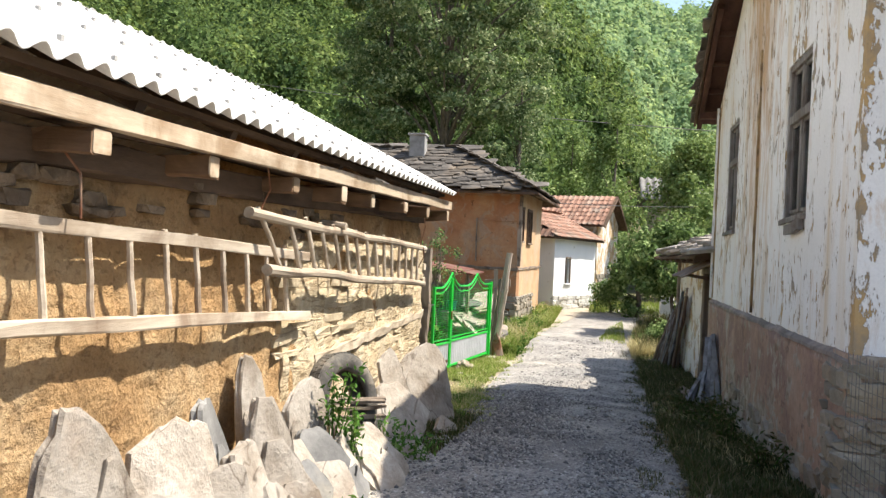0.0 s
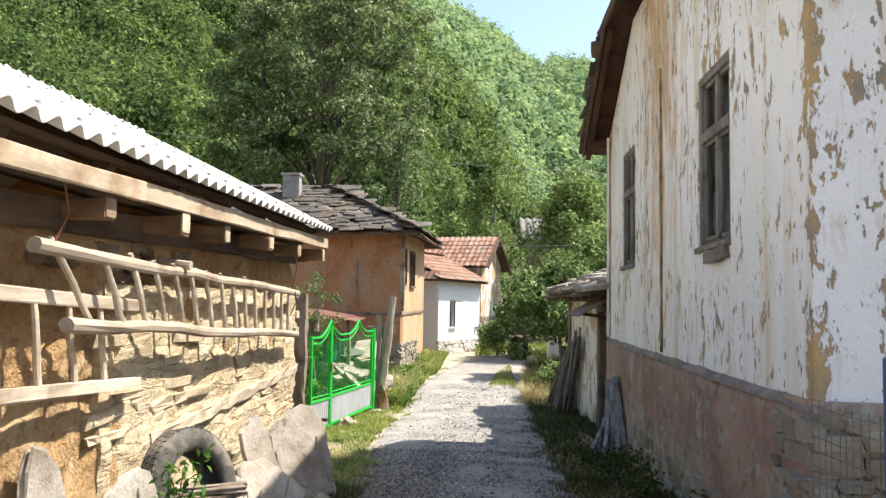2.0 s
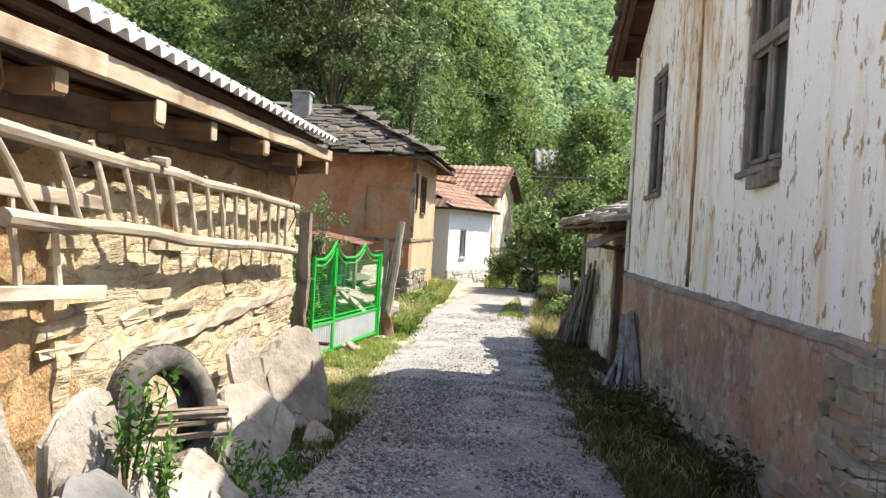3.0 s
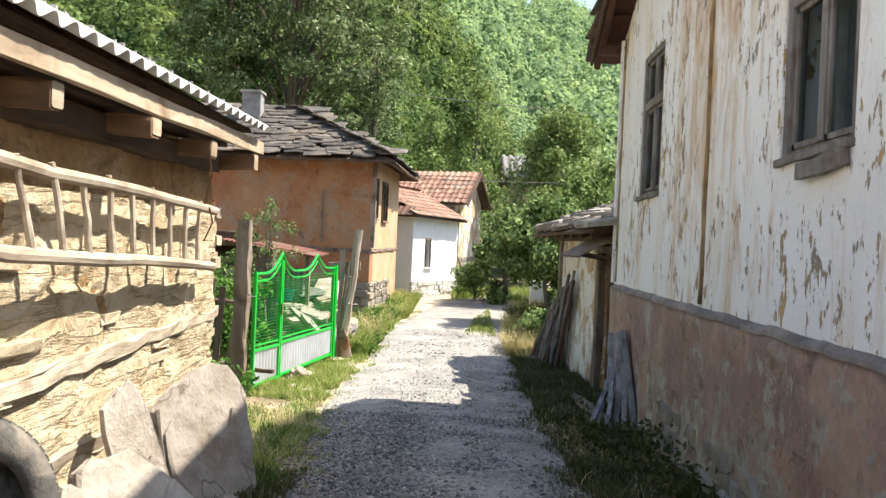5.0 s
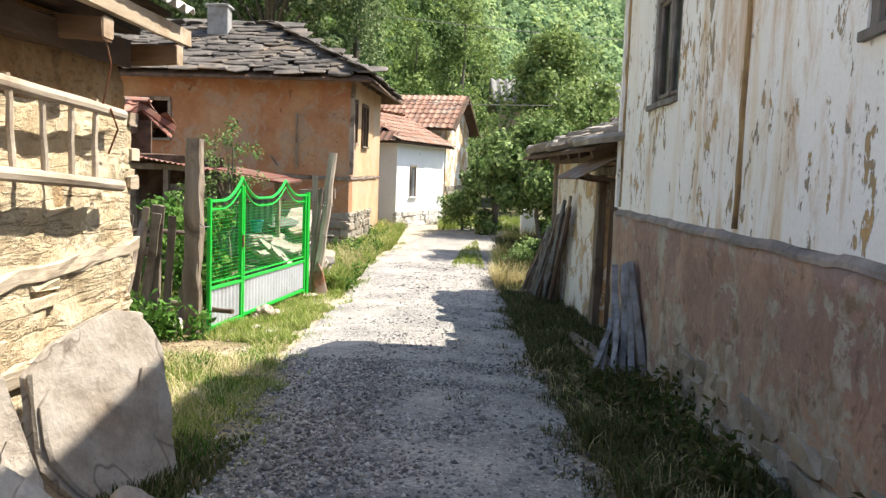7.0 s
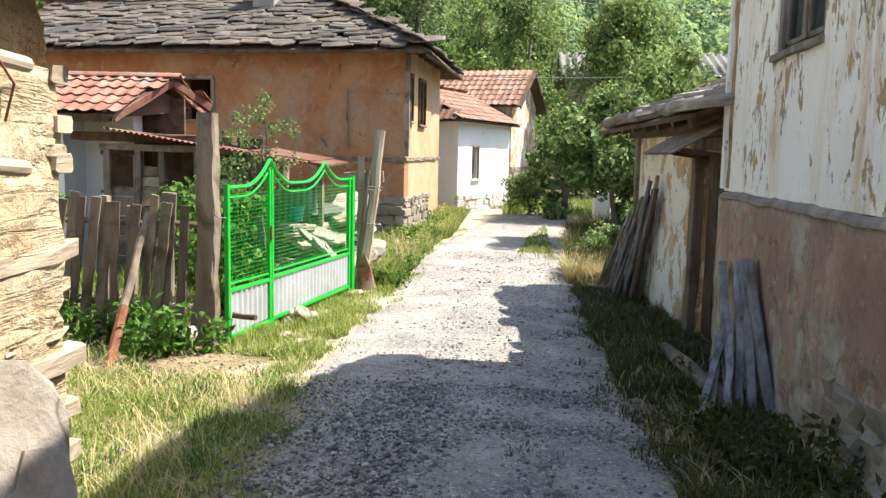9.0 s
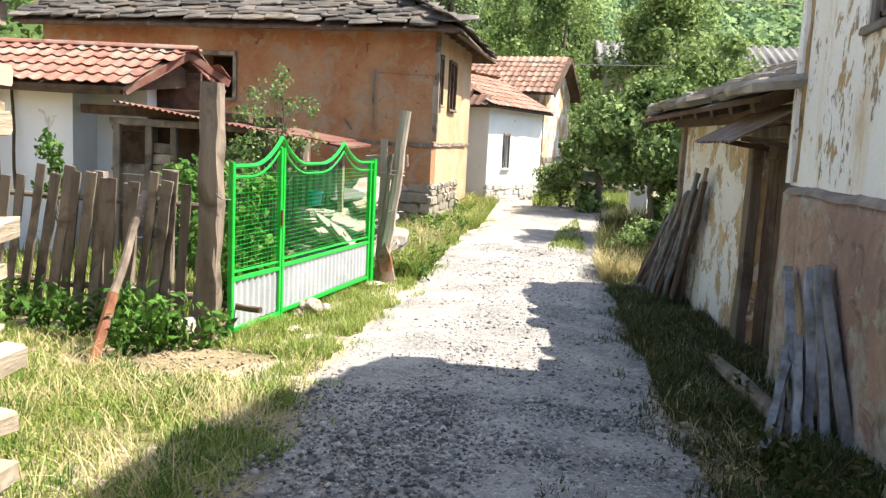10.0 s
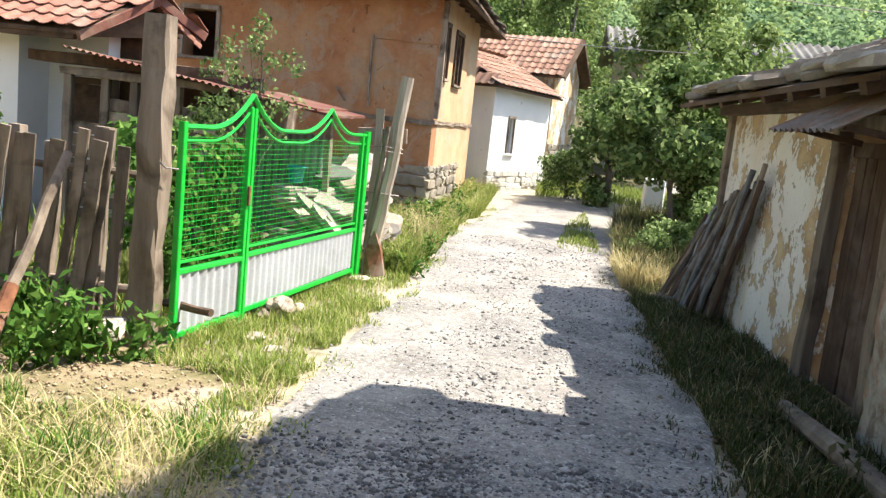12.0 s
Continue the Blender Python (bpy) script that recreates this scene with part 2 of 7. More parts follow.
_c = M_palemud.mix(0.4, _c, M_palemud.ramp(_g, [(0.3, 0.5), (0.6, 1.0)]), "MULTIPLY")
M_palemud.color(_c).bump(M_palemud.ramp(_k, [(0.45, 1.0), (0.5, 0.0), (0.53, 0.8)]), 0.6, 0.04).bump(_a, 0.8, 0.05).bump(_g, 0.9, 0.03)
M_brown = Mat("orange_clay_plaster", 0.95, 0.15)
_a = M_brown.noise(0.7, 5, 0.6)
_g = M_brown.noise(9, 6, 0.7)
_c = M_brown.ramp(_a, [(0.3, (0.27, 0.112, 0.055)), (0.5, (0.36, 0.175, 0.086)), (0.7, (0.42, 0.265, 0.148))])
_c = M_brown.mix(M_brown.ramp(M_brown.noise(1.7, 6, 0.7, warp=1.0), [(0.51, 0.0), (0.57, 0.8)]), _c, (0.35, 0.245, 0.165))
_c = M_brown.mix(M_brown.ramp(M_brown.noise(3.4, 5, 0.7, warp=1.2), [(0.63, 0.0), (0.66, 0.85)]), _c, (0.15, 0.08, 0.045))
_c = M_brown.mix(M_brown.ramp(M_brown.noise(2.0, 5, 0.6, (1.5, 1.5, 0.12)), [(0.56, 0.0), (0.70, 0.6)]), _c, (0.30, 0.17, 0.10))
_c = M_brown.mix(0.35, _c, M_brown.ramp(_g, [(0.3, 0.5), (0.6, 1.0)]), "MULTIPLY")
M_brown.color(_c).bump(_g, 0.6, 0.02).bump(_a, 0.5, 0.05)
M_white = Mat("white_limewash", 0.9, 0.2)
_a = M_white.noise(1.1, 5, 0.6)
_g = M_white.noise(12, 5, 0.7)
_c = M_white.ramp(_a, [(0.3, (0.74, 0.75, 0.76)), (0.7, (0.84, 0.84, 0.83))])
_c = M_white.mix(M_white.ramp(M_white.noise(2.0, 5, 0.65, warp=0.7), [(0.64, 0.0), (0.69, 0.8)]), _c, (0.45, 0.42, 0.38))
M_white.color(_c).bump(_g, 0.4, 0.01)


def flaking(name, paint, paint2, under, under2, cut, run, stretch=(1, 1, 0.33), corner=None, size=7.0):
    """Old paint that comes off in upright flakes over an ochre coat, with brown runs; most of it at a worn house corner."""
    m = Mat(name, 0.75, 0.3)
    wear = m.noise(0.55, 3, 0.5)
    flake = m.noise(size, 6, 0.6, stretch, False, 0.5)
    broad = m.noise(size * 0.36, 5, 0.6, stretch, False, 0.8)
    tiny = m.noise(26, 4, 0.6, stretch)
    both = m.mix(0.34, flake, wear)
    both = m.mix(0.30, both, broad)
    both = m.mix(0.18, both, tiny)
    if corner:
        xyz = m.n("ShaderNodeSeparateXYZ")
        link(m.nt, m.pos, xyz.inputs[0])
        add = m.n("ShaderNodeMath", op="ADD")
        link(m.nt, xyz.outputs["X"], add.inputs[0])
        link(m.nt, xyz.outputs["Y"], add.inputs[1])
        mr = m.n("ShaderNodeMapRange")
        for k, v in (("From Min", sum(corner)), ("From Max", sum(corner) + 0.14), ("To Min", 0.08), ("To Max", 0.0)):
            mr.inputs[k].default_value = v
        link(m.nt, add.outputs[0], mr.inputs["Value"])
        ad2 = m.n("ShaderNodeMath", op="ADD")
        link(m.nt, both, ad2.inputs[0])
        link(m.nt, mr.outputs["Result"], ad2.inputs[1])
        both = ad2.outputs[0]
    mask = m.ramp(both, [(cut, 0.0), (cut + 0.007, 1.0)])
    coat = m.ramp(m.noise(1.2, 4, 0.6), [(0.3, paint2), (0.7, paint)])
    runs = m.ramp(m.noise(1.5, 5, 0.6, (1.6, 1.6, 0.10)), [(0.55, 0.0), (0.72, run)])
    coat = m.mix(runs, coat, (0.62, 0.46, 0.24))
    if corner:
        away = m.n("ShaderNodeMath", op="SUBTRACT")
        link(m.nt, xyz.outputs["Y"], away.inputs[0])
        away.inputs[1].default_value = 10.1
        dist = m.n("ShaderNodeMath", op="ABSOLUTE")
        link(m.nt, away.outputs[0], dist.inputs[0])
        near = m.n("ShaderNodeMapRange")
        for k, v in (("From Min", 0.1), ("From Max", 1.5), ("To Min", 0.30), ("To Max", 0.0)):
            near.inputs[k].default_value = v
        link(m.nt, dist.outputs[0], near.inputs["Value"])
        high = m.n("ShaderNodeMapRange")
        for k, v in (("From Min", 2.6), ("From Max", 5.2), ("To Min", 0.35), ("To Max", 1.0)):
            high.inputs[k].default_value = v
        link(m.nt, xyz.outputs["Z"], high.inputs["Value"])
        spot = m.n("ShaderNodeMath", op="MULTIPLY")
        link(m.nt, near.outputs["Result"], spot.inputs[0])
        link(m.nt, high.outputs["Result"], spot.inputs[1])
        tot = m.n("ShaderNodeMath", op="ADD")
        link(m.nt, spot.outputs[0], tot.inputs[0])
        link(m.nt, m.noise(3.2, 6, 0.7, (1.4, 1.4, 0.35), False, 0.6), tot.inputs[1])
        coat = m.mix(m.ramp(tot.outputs[0], [(0.56, 0.0), (0.78, 0.85)]), coat, (0.50, 0.30, 0.13))
    bare = m.ramp(m.noise(3, 5, 0.65), [(0.38, under), (0.60, under2)])
    col = m.mix(mask, coat, bare)
    rim = m.ramp(both, [(cut - 0.012, 1.0), (cut - 0.004, 0.72), (cut + 0.004, 0.6), (cut + 0.02, 1.0)])
    col = m.mix(0.8, col, rim, "MULTIPLY")
    f = m.noise(45, 4, 0.7)
    col = m.mix(0.18, col, m.ramp(f, [(0.3, 0.5), (0.6, 1.0)]), "MULTIPLY")
    m.color(col)
    inv = m.ramp(both, [(cut, 1.0), (cut + 0.007, 0.0)])
    m.bump(inv, 0.7, 0.012)
    m.bump(f, 0.25, 0.006)
    m.bump(m.noise(2.2, 4, 0.6), 0.3, 0.05)
    return m


M_peel = flaking("flaking_white_paint", (0.87, 0.865, 0.86), (0.79, 0.785, 0.77), (0.27, 0.235, 0.19), (0.50, 0.34, 0.16), 0.552, 0.75, (1.3, 1.3, 0.6), (1.85, 5.75), 8.0)
M_shedwall = flaking("worn_limewash_on_clay", (0.78, 0.76, 0.72), (0.68, 0.64, 0.58), (0.42, 0.28, 0.15), (0.56, 0.42, 0.25), 0.505, 0.55, (1, 1, 0.7), None, 3.4)
M_plinth = Mat("mauve_plinth_paint", 0.85, 0.25)
_a = M_plinth.noise(1.1, 5, 0.6)
_g = M_plinth.noise(14, 6, 0.7)
_c = M_plinth.ramp(_a, [(0.28, (0.27, 0.18, 0.15)), (0.5, (0.40, 0.27, 0.205)), (0.72, (0.46, 0.36, 0.29))])
_c = M_plinth.mix(M_plinth.ramp(M_plinth.noise(0.9, 6, 0.7, (1, 1, 0.7), False, 0.8), [(0.47, 0.0), (0.62, 0.75)]), _c, (0.27, 0.185, 0.165))
_w = M_plinth.noise(2.6, 6, 0.68, None, False, 0.6)
_h = M_plinth.n("ShaderNodeSeparateXYZ")
link(M_plinth.nt, M_plinth.pos, _h.inputs[0])
_low = M_plinth.n("ShaderNodeMapRange")
for _k, _v in (("From Min", 1.2), ("From Max", 0.1), ("To Min", 0.0), ("To Max", 0.16)):
    _low.inputs[_k].default_value = _v
link(M_plinth.nt, _h.outputs["Z"], _low.inputs["Value"])
_sum = M_plinth.n("ShaderNodeMath", op="ADD")
link(M_plinth.nt, _w, _sum.inputs[0])
link(M_plinth.nt, _low.outputs["Result"], _sum.inputs[1])
_mask = M_plinth.ramp(_sum.outputs[0], [(0.545, 0.0), (0.57, 1.0)])
_bare = M_plinth.ramp(M_plinth.noise(5, 4, 0.6), [(0.35, (0.24, 0.17, 0.12)), (0.5, (0.36, 0.32, 0.27)), (0.7, (0.46, 0.42, 0.36))])
_c = M_plinth.mix(_mask, _c, _bare)
_c = M_plinth.mix(M_plinth.ramp(M_plinth.noise(4.2, 6, 0.72, None, False, 0.9), [(0.56, 0.0), (0.64, 0.7)]), _c, (0.15, 0.105, 0.085))
_c = M_plinth.mix(M_plinth.ramp(M_plinth.noise(1.3, 5, 0.6, (1.6, 1.6, 0.15)), [(0.54, 0.0), (0.68, 0.5)]), _c, (0.23, 0.16, 0.13))
_c = M_plinth.mix(M_plinth.ramp(M_plinth.noise(9, 4, 0.6), [(0.64, 0.0), (0.68, 0.3)]), _c, (0.56, 0.48, 0.42))
_c = M_plinth.mix(0.45, _c, M_plinth.ramp(_g, [(0.3, 0.5), (0.6, 1.0)]), "MULTIPLY")
M_plinth.color(_c).bump(_mask, -0.6, 0.02).bump(_g, 0.5, 0.015).bump(M_plinth.noise(3, 4, 0.6), 0.5, 0.05)

M_slate = two_tone("grey_slate", (0.17, 0.165, 0.16), (0.36, 0.35, 0.33), 3.0, (0.40, 0.36, 0.29), 1.4, 0.75, 0.6, 0.006, fine=30, vary=0.7)
M_roofslate = two_tone("weathered_roof_slate", (0.075, 0.065, 0.055), (0.205, 0.18, 0.155), 2.2, (0.21, 0.165, 0.12), 1.1, 0.8, 0.6, 0.006, fine=24, vary=0.75)
M_rock = Mat("pale_split_rock", 0.9, 0.25)
_a = M_rock.noise(3.4, 6, 0.62)
_g = M_rock.noise(22, 6, 0.72)
_k = M_rock.noise(0.9, 4, 0.55, (1, 1, 0.6), False, 0.5)
_c = M_rock.ramp(_a, [(0.30, (0.30, 0.245, 0.19)), (0.48, (0.47, 0.41, 0.34)), (0.70, (0.60, 0.545, 0.475))])
_c = M_rock.mix(M_rock.ramp(M_rock.noise(1.3, 5, 0.6), [(0.52, 0.0), (0.68, 0.65)]), _c, (0.36, 0.25, 0.165))
_c = M_rock.mix(M_rock.ramp(_k, [(0.494, 0.0), (0.5, 0.8), (0.506, 0.0)]), _c, (0.17, 0.13, 0.10))
_c = M_rock.mix(0.4, _c, M_rock.ramp(_g, [(0.3, 0.45), (0.62, 1.0)]), "MULTIPLY")
M_rock.color(M_rock.vary(_c, 0.55)).bump(_a, 0.8, 0.05).bump(_g, 0.8, 0.012)
M_stone = two_tone("rubble_stone", (0.30, 0.27, 0.22), (0.48, 0.43, 0.35), 4, (0.38, 0.29, 0.20), 2, 0.92, 0.8, 0.012, vary=0.5)
M_claystone = two_tone("clay_smeared_stone", (0.52, 0.41, 0.265), (0.72, 0.61, 0.44), 4, (0.58, 0.47, 0.32), 2, 0.94, 0.8, 0.014, vary=0.35)
M_wood = two_tone("weathered_grey_wood", (0.19, 0.145, 0.11), (0.40, 0.325, 0.25), 7, (0.12, 0.09, 0.065), 2.5, 0.9, 0.7, 0.006, stretch=(1, 1, 0.12), vary=0.5)
M_log = two_tone("grey_bleached_log", (0.19, 0.187, 0.19), (0.44, 0.435, 0.435), 8, (0.16, 0.145, 0.125), 3.0, 0.9, 0.8, 0.008, stretch=(1, 1, 0.1), vary=0.5)
M_pole = two_tone("peeled_pole_wood", (0.42, 0.335, 0.245), (0.68, 0.58, 0.46), 8, (0.30, 0.22, 0.155), 2.2, 0.85, 0.6, 0.005, stretch=(1, 0.12, 1), vary=0.35)
M_oldtimber = two_tone("old_wall_timber", (0.42, 0.335, 0.24), (0.66, 0.57, 0.44), 7, (0.28, 0.21, 0.14), 2.2, 0.92, 0.8, 0.01, stretch=(1, 0.1, 1), vary=0.35)
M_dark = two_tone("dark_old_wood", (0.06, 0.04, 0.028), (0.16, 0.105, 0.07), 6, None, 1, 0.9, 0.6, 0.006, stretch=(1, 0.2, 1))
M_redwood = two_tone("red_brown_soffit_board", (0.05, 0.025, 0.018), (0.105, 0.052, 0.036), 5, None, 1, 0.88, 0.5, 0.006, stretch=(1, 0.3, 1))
# Brown of the tie beams, deepened for the shade under the eave.
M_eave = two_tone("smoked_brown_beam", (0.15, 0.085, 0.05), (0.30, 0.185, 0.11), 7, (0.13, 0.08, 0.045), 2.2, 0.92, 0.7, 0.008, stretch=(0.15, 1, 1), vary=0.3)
M_beam = two_tone("weathered_sawn_wood", (0.46, 0.355, 0.245), (0.70, 0.575, 0.43), 8, (0.36, 0.25, 0.155), 2.0, 0.85, 0.5, 0.004, stretch=(1, 0.1, 1), vary=0.3)
M_sheet = two_tone("light_fibre_cement_sheet", (0.62, 0.61, 0.59), (0.80, 0.79, 0.77), 1.8, (0.54, 0.52, 0.49), 1.0, 0.85, 0.3, 0.003)
M_tile = two_tone("red_clay_tile", (0.27, 0.11, 0.075), (0.41, 0.205, 0.145), 5, (0.37, 0.265, 0.21), 2, 0.85, 0.4, 0.005, vary=0.45)
M_oldtile = two_tone("faded_clay_tile", (0.30, 0.16, 0.11), (0.46, 0.27, 0.19), 4, (0.36, 0.28, 0.22), 1.5, 0.88, 0.4, 0.005, vary=0.5)
M_redsheet = two_tone("rusty_red_sheet", (0.12, 0.045, 0.033), (0.20, 0.08, 0.055), 4, (0.18, 0.125, 0.09), 2, 0.6, 0.3, 0.003)
M_frame = two_tone("grey_bare_window_wood", (0.14, 0.128, 0.118), (0.30, 0.28, 0.26), 9, (0.15, 0.12, 0.10), 3, 0.85, 0.5, 0.004, stretch=(1, 1, 0.15))
M_green = two_tone("bright_green_gloss_paint", (0.006, 0.40, 0.03), (0.012, 0.50, 0.05), 6, None, 1, 0.35, 0.1, 0.002, spec=0.5)
M_galv = two_tone("pale_galvanised_sheet", (0.38, 0.40, 0.42), (0.48, 0.50, 0.52), 3, (0.34, 0.35, 0.36), 1.5, 0.5, 0.15, 0.002, spec=0.5)
M_blue = two_tone("dark_blue_metal_paint", (0.035, 0.07, 0.17), (0.055, 0.10, 0.23), 6, None, 1, 0.45, 0.2, 0.002, spec=0.5)
M_wire = two_tone("dull_wire", (0.16, 0.15, 0.14), (0.28, 0.26, 0.24), 20, None, 1, 0.5, 0.2, 0.001, metal=0.6)
M_rust = two_tone("rusted_iron", (0.14, 0.055, 0.03), (0.28, 0.12, 0.06), 12, (0.30, 0.24, 0.19), 3, 0.8, 0.6, 0.004)
M_rubber = two_tone("dusty_old_rubber", (0.05, 0.047, 0.044), (0.13, 0.12, 0.105), 5, (0.26, 0.225, 0.18), 3, 0.85, 0.6, 0.006)
M_bucket = two_tone("teal_plastic", (0.015, 0.28, 0.34), (0.03, 0.36, 0.42), 4, None, 1, 0.4, 0.1, 0.002, spec=0.5)
M_door = two_tone("old_brown_door_board", (0.07, 0.042, 0.03), (0.15, 0.095, 0.068), 6, (0.19, 0.14, 0.11), 2, 0.88, 0.7, 0.006, stretch=(1, 1, 0.1), vary=0.4)
M_bark = two_tone("grey_bark", (0.08, 0.065, 0.05), (0.20, 0.17, 0.14), 8, None, 1, 0.95, 0.9, 0.02, stretch=(1, 1, 0.3))
M_bleach = two_tone("sun_bleached_post", (0.31, 0.25, 0.19), (0.55, 0.47, 0.37), 8, (0.32, 0.25, 0.18), 2.5, 0.9, 0.7, 0.006, stretch=(1, 1, 0.1))
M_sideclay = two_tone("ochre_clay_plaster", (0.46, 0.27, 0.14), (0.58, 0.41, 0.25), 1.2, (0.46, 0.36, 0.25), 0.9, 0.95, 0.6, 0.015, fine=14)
M_paleslate = two_tone("sun_bleached_slate", (0.22, 0.19, 0.16), (0.50, 0.46, 0.41), 2.4, (0.24, 0.19, 0.14), 1.2, 0.8, 0.7, 0.012, fine=22, vary=0.6)
M_seam = two_tone("rusty_seam", (0.26, 0.16, 0.075), (0.50, 0.37, 0.20), 5, (0.14, 0.09, 0.05), 3, 0.9, 0.7, 0.01, stretch=(1, 1, 0.3))
M_farsheet = two_tone("old_grey_roof_sheet", (0.13, 0.125, 0.12), (0.22, 0.215, 0.20), 2, (0.10, 0.095, 0.09), 1, 0.9, 0.4, 0.01)
M_darkstone = two_tone("smoked_wall_stone", (0.17, 0.12, 0.08), (0.34, 0.25, 0.165), 5, (0.12, 0.085, 0.055), 3, 0.94, 0.8, 0.014, vary=0.5)
M_chim = two_tone("grey_rendered_chimney", (0.24, 0.235, 0.225), (0.38, 0.37, 0.35), 3, (0.20, 0.19, 0.175), 2, 0.92, 0.5, 0.01)
M_glass = Mat("window_glass", 0.04, 0.5)
M_glass.b.inputs["Transmission Weight"].default_value = 1.0
M_glass.b.inputs["IOR"].default_value = 1.1
M_glass.b.inputs["Specular IOR Level"].default_value = 0.9
M_glass.color((0.75, 0.8, 0.8))


def foliage(name, stops, patch, trans=0.35, rough=0.75, patchscale=0.15, grain=0.0, crowns=0.0):
    m = Mat(name, rough, 0.12)
    r = m.n("ShaderNodeNewGeometry").outputs["Random Per Island"]
    col = m.ramp(r, stops)
    col = m.mix(0.7, col, m.ramp(m.noise(patchscale, 2, 0.5), [(0.36, patch[0]), (0.64, patch[1])]), "MULTIPLY")
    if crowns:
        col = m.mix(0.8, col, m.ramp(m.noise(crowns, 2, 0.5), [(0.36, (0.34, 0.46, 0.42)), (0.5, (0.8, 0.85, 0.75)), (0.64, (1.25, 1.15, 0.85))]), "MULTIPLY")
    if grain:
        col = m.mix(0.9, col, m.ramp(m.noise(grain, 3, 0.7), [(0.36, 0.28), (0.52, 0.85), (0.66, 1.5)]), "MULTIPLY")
    m.color(col)
    t = m.n("ShaderNodeBsdfTranslucent")
    link(m.nt, col, t.inputs["Color"])
    mx = m.n("ShaderNodeMixShader")
    mx.inputs["Fac"].default_value = trans
    out = m.nt.nodes["Material Output"]
    link(m.nt, m.b.outputs[0], mx.inputs[1])
    link(m.nt, t.outputs[0], mx.inputs[2])
    link(m.nt, mx.outputs[0], out.inputs["Surface"])
    return m


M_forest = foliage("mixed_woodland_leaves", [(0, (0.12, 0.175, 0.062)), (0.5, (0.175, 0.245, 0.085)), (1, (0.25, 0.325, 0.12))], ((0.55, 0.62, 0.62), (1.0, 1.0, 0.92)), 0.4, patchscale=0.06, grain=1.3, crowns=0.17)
# Distance haze is put into these leaves: paler and bluer than M_forest.
M_hazewood = foliage("pale_hillside_leaves", [(0, (0.25, 0.355, 0.18)), (0.5, (0.305, 0.41, 0.21)), (1, (0.36, 0.46, 0.245))], ((0.75, 0.8, 0.85), (1, 1, 1)), 0.45, patchscale=0.04, crowns=0.12)
M_tree = foliage("poplar_leaves", [(0, (0.068, 0.112, 0.042)), (0.6, (0.175, 0.235, 0.098)), (1, (0.48, 0.52, 0.29))], ((0.7, 0.75, 0.75), (1, 1, 1)), patchscale=0.4)
M_walnut = foliage("bright_broad_leaves", [(0, (0.10, 0.15, 0.04)), (0.6, (0.20, 0.28, 0.085)), (1, (0.40, 0.47, 0.20))], ((0.75, 0.8, 0.8), (1, 1, 1)), patchscale=0.5)
M_bush = foliage("dark_fruit_tree_leaves", [(0, (0.06, 0.105, 0.03)), (0.6, (0.16, 0.24, 0.075)), (1, (0.38, 0.46, 0.20))], ((0.7, 0.75, 0.7), (1, 1, 1)), patchscale=0.6)
M_weed = foliage("weed_leaves", [(0, (0.05, 0.12, 0.02)), (0.6, (0.09, 0.20, 0.035)), (1, (0.17, 0.28, 0.06))], ((0.8, 0.8, 0.8), (1, 1, 1)), patchscale=1.0)
M_grass = foliage("meadow_grass", [(0, (0.16, 0.22, 0.045)), (0.55, (0.26, 0.33, 0.075)), (0.82, (0.38, 0.39, 0.13)), (1, (0.55, 0.50, 0.26))], ((0.65, 0.75, 0.6), (1, 1, 1)), patchscale=0.8)
# Verge grass with the shade beside the house mixed into its dark colour.
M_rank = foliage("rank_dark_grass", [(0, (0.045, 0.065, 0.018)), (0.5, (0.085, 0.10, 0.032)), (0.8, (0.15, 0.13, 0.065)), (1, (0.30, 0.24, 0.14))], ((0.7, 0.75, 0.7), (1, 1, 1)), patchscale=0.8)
M_straw = foliage("dry_straw_grass", [(0, (0.40, 0.34, 0.16)), (1, (0.62, 0.54, 0.30))], ((0.8, 0.8, 0.8), (1, 1, 1)), 0.25)
MATS = {"paleslate": M_paleslate, "roofslate": M_roofslate, "slate": M_slate, "tile": M_tile, "oldtile": M_oldtile}

# ---- ground and lane ----
def centre(y):
    """The middle of the lane, which bends away past the sheds."""
    return -0.5 + (0 if y < 21 else 0.020 * (y - 21) ** 2)


def left_reach(y):
    """How far the lane reaches to its left; grass creeps in beside the barn's far end."""
    return 1.45 - 0.45 * max(0.0, math.sin(math.pi * min(max((y - 6.2) / 6.6, 0), 1))) ** 0.7


def sheet(name, xs, ys, zf, mat):
    verts = [(x, y, zf(x, y)) for y in ys for x in xs]
    n = len(xs)
    faces = [(j * n + i, j * n + i + 1, (j + 1) * n + i + 1, (j + 1) * n + i) for j in range(len(ys) - 1) for i in range(n - 1)]
    return obj(name, (verts, faces), mat, None, True)


def hill(x, y):
    """The valley floor and the wooded mountain round it."""
    d = math.hypot(x, y)
    az = math.degrees(math.atan2(-x, y))
    top = float(np.interp(az, [-120, -60, -30, -19, -6, -2, 5, 20, 45, 90, 150], [44, 54, 62, 84, 112, 108, 113, 150, 160, 120, 60]))
    start = float(np.interp(az, [-12, -4, 0, 6], [240, 200, 130, 75]))
    k = min(max((d - start) / 400, 0), 1.6)
    rise = 1.6 * top * (k if k < 0.9 else 0.9 + (k - 0.9) * 0.55 if k < 1.1 else 1.01 - (k - 1.1) * 0.7)
    return ground_z(x, min(max(y, -60), 60)) + max(rise, 0)


def ground_fine(x, y):
    return ground_z(x, y) + 0.03 * noise.noise((x * 0.9, y * 0.9, 0)) - 0.012


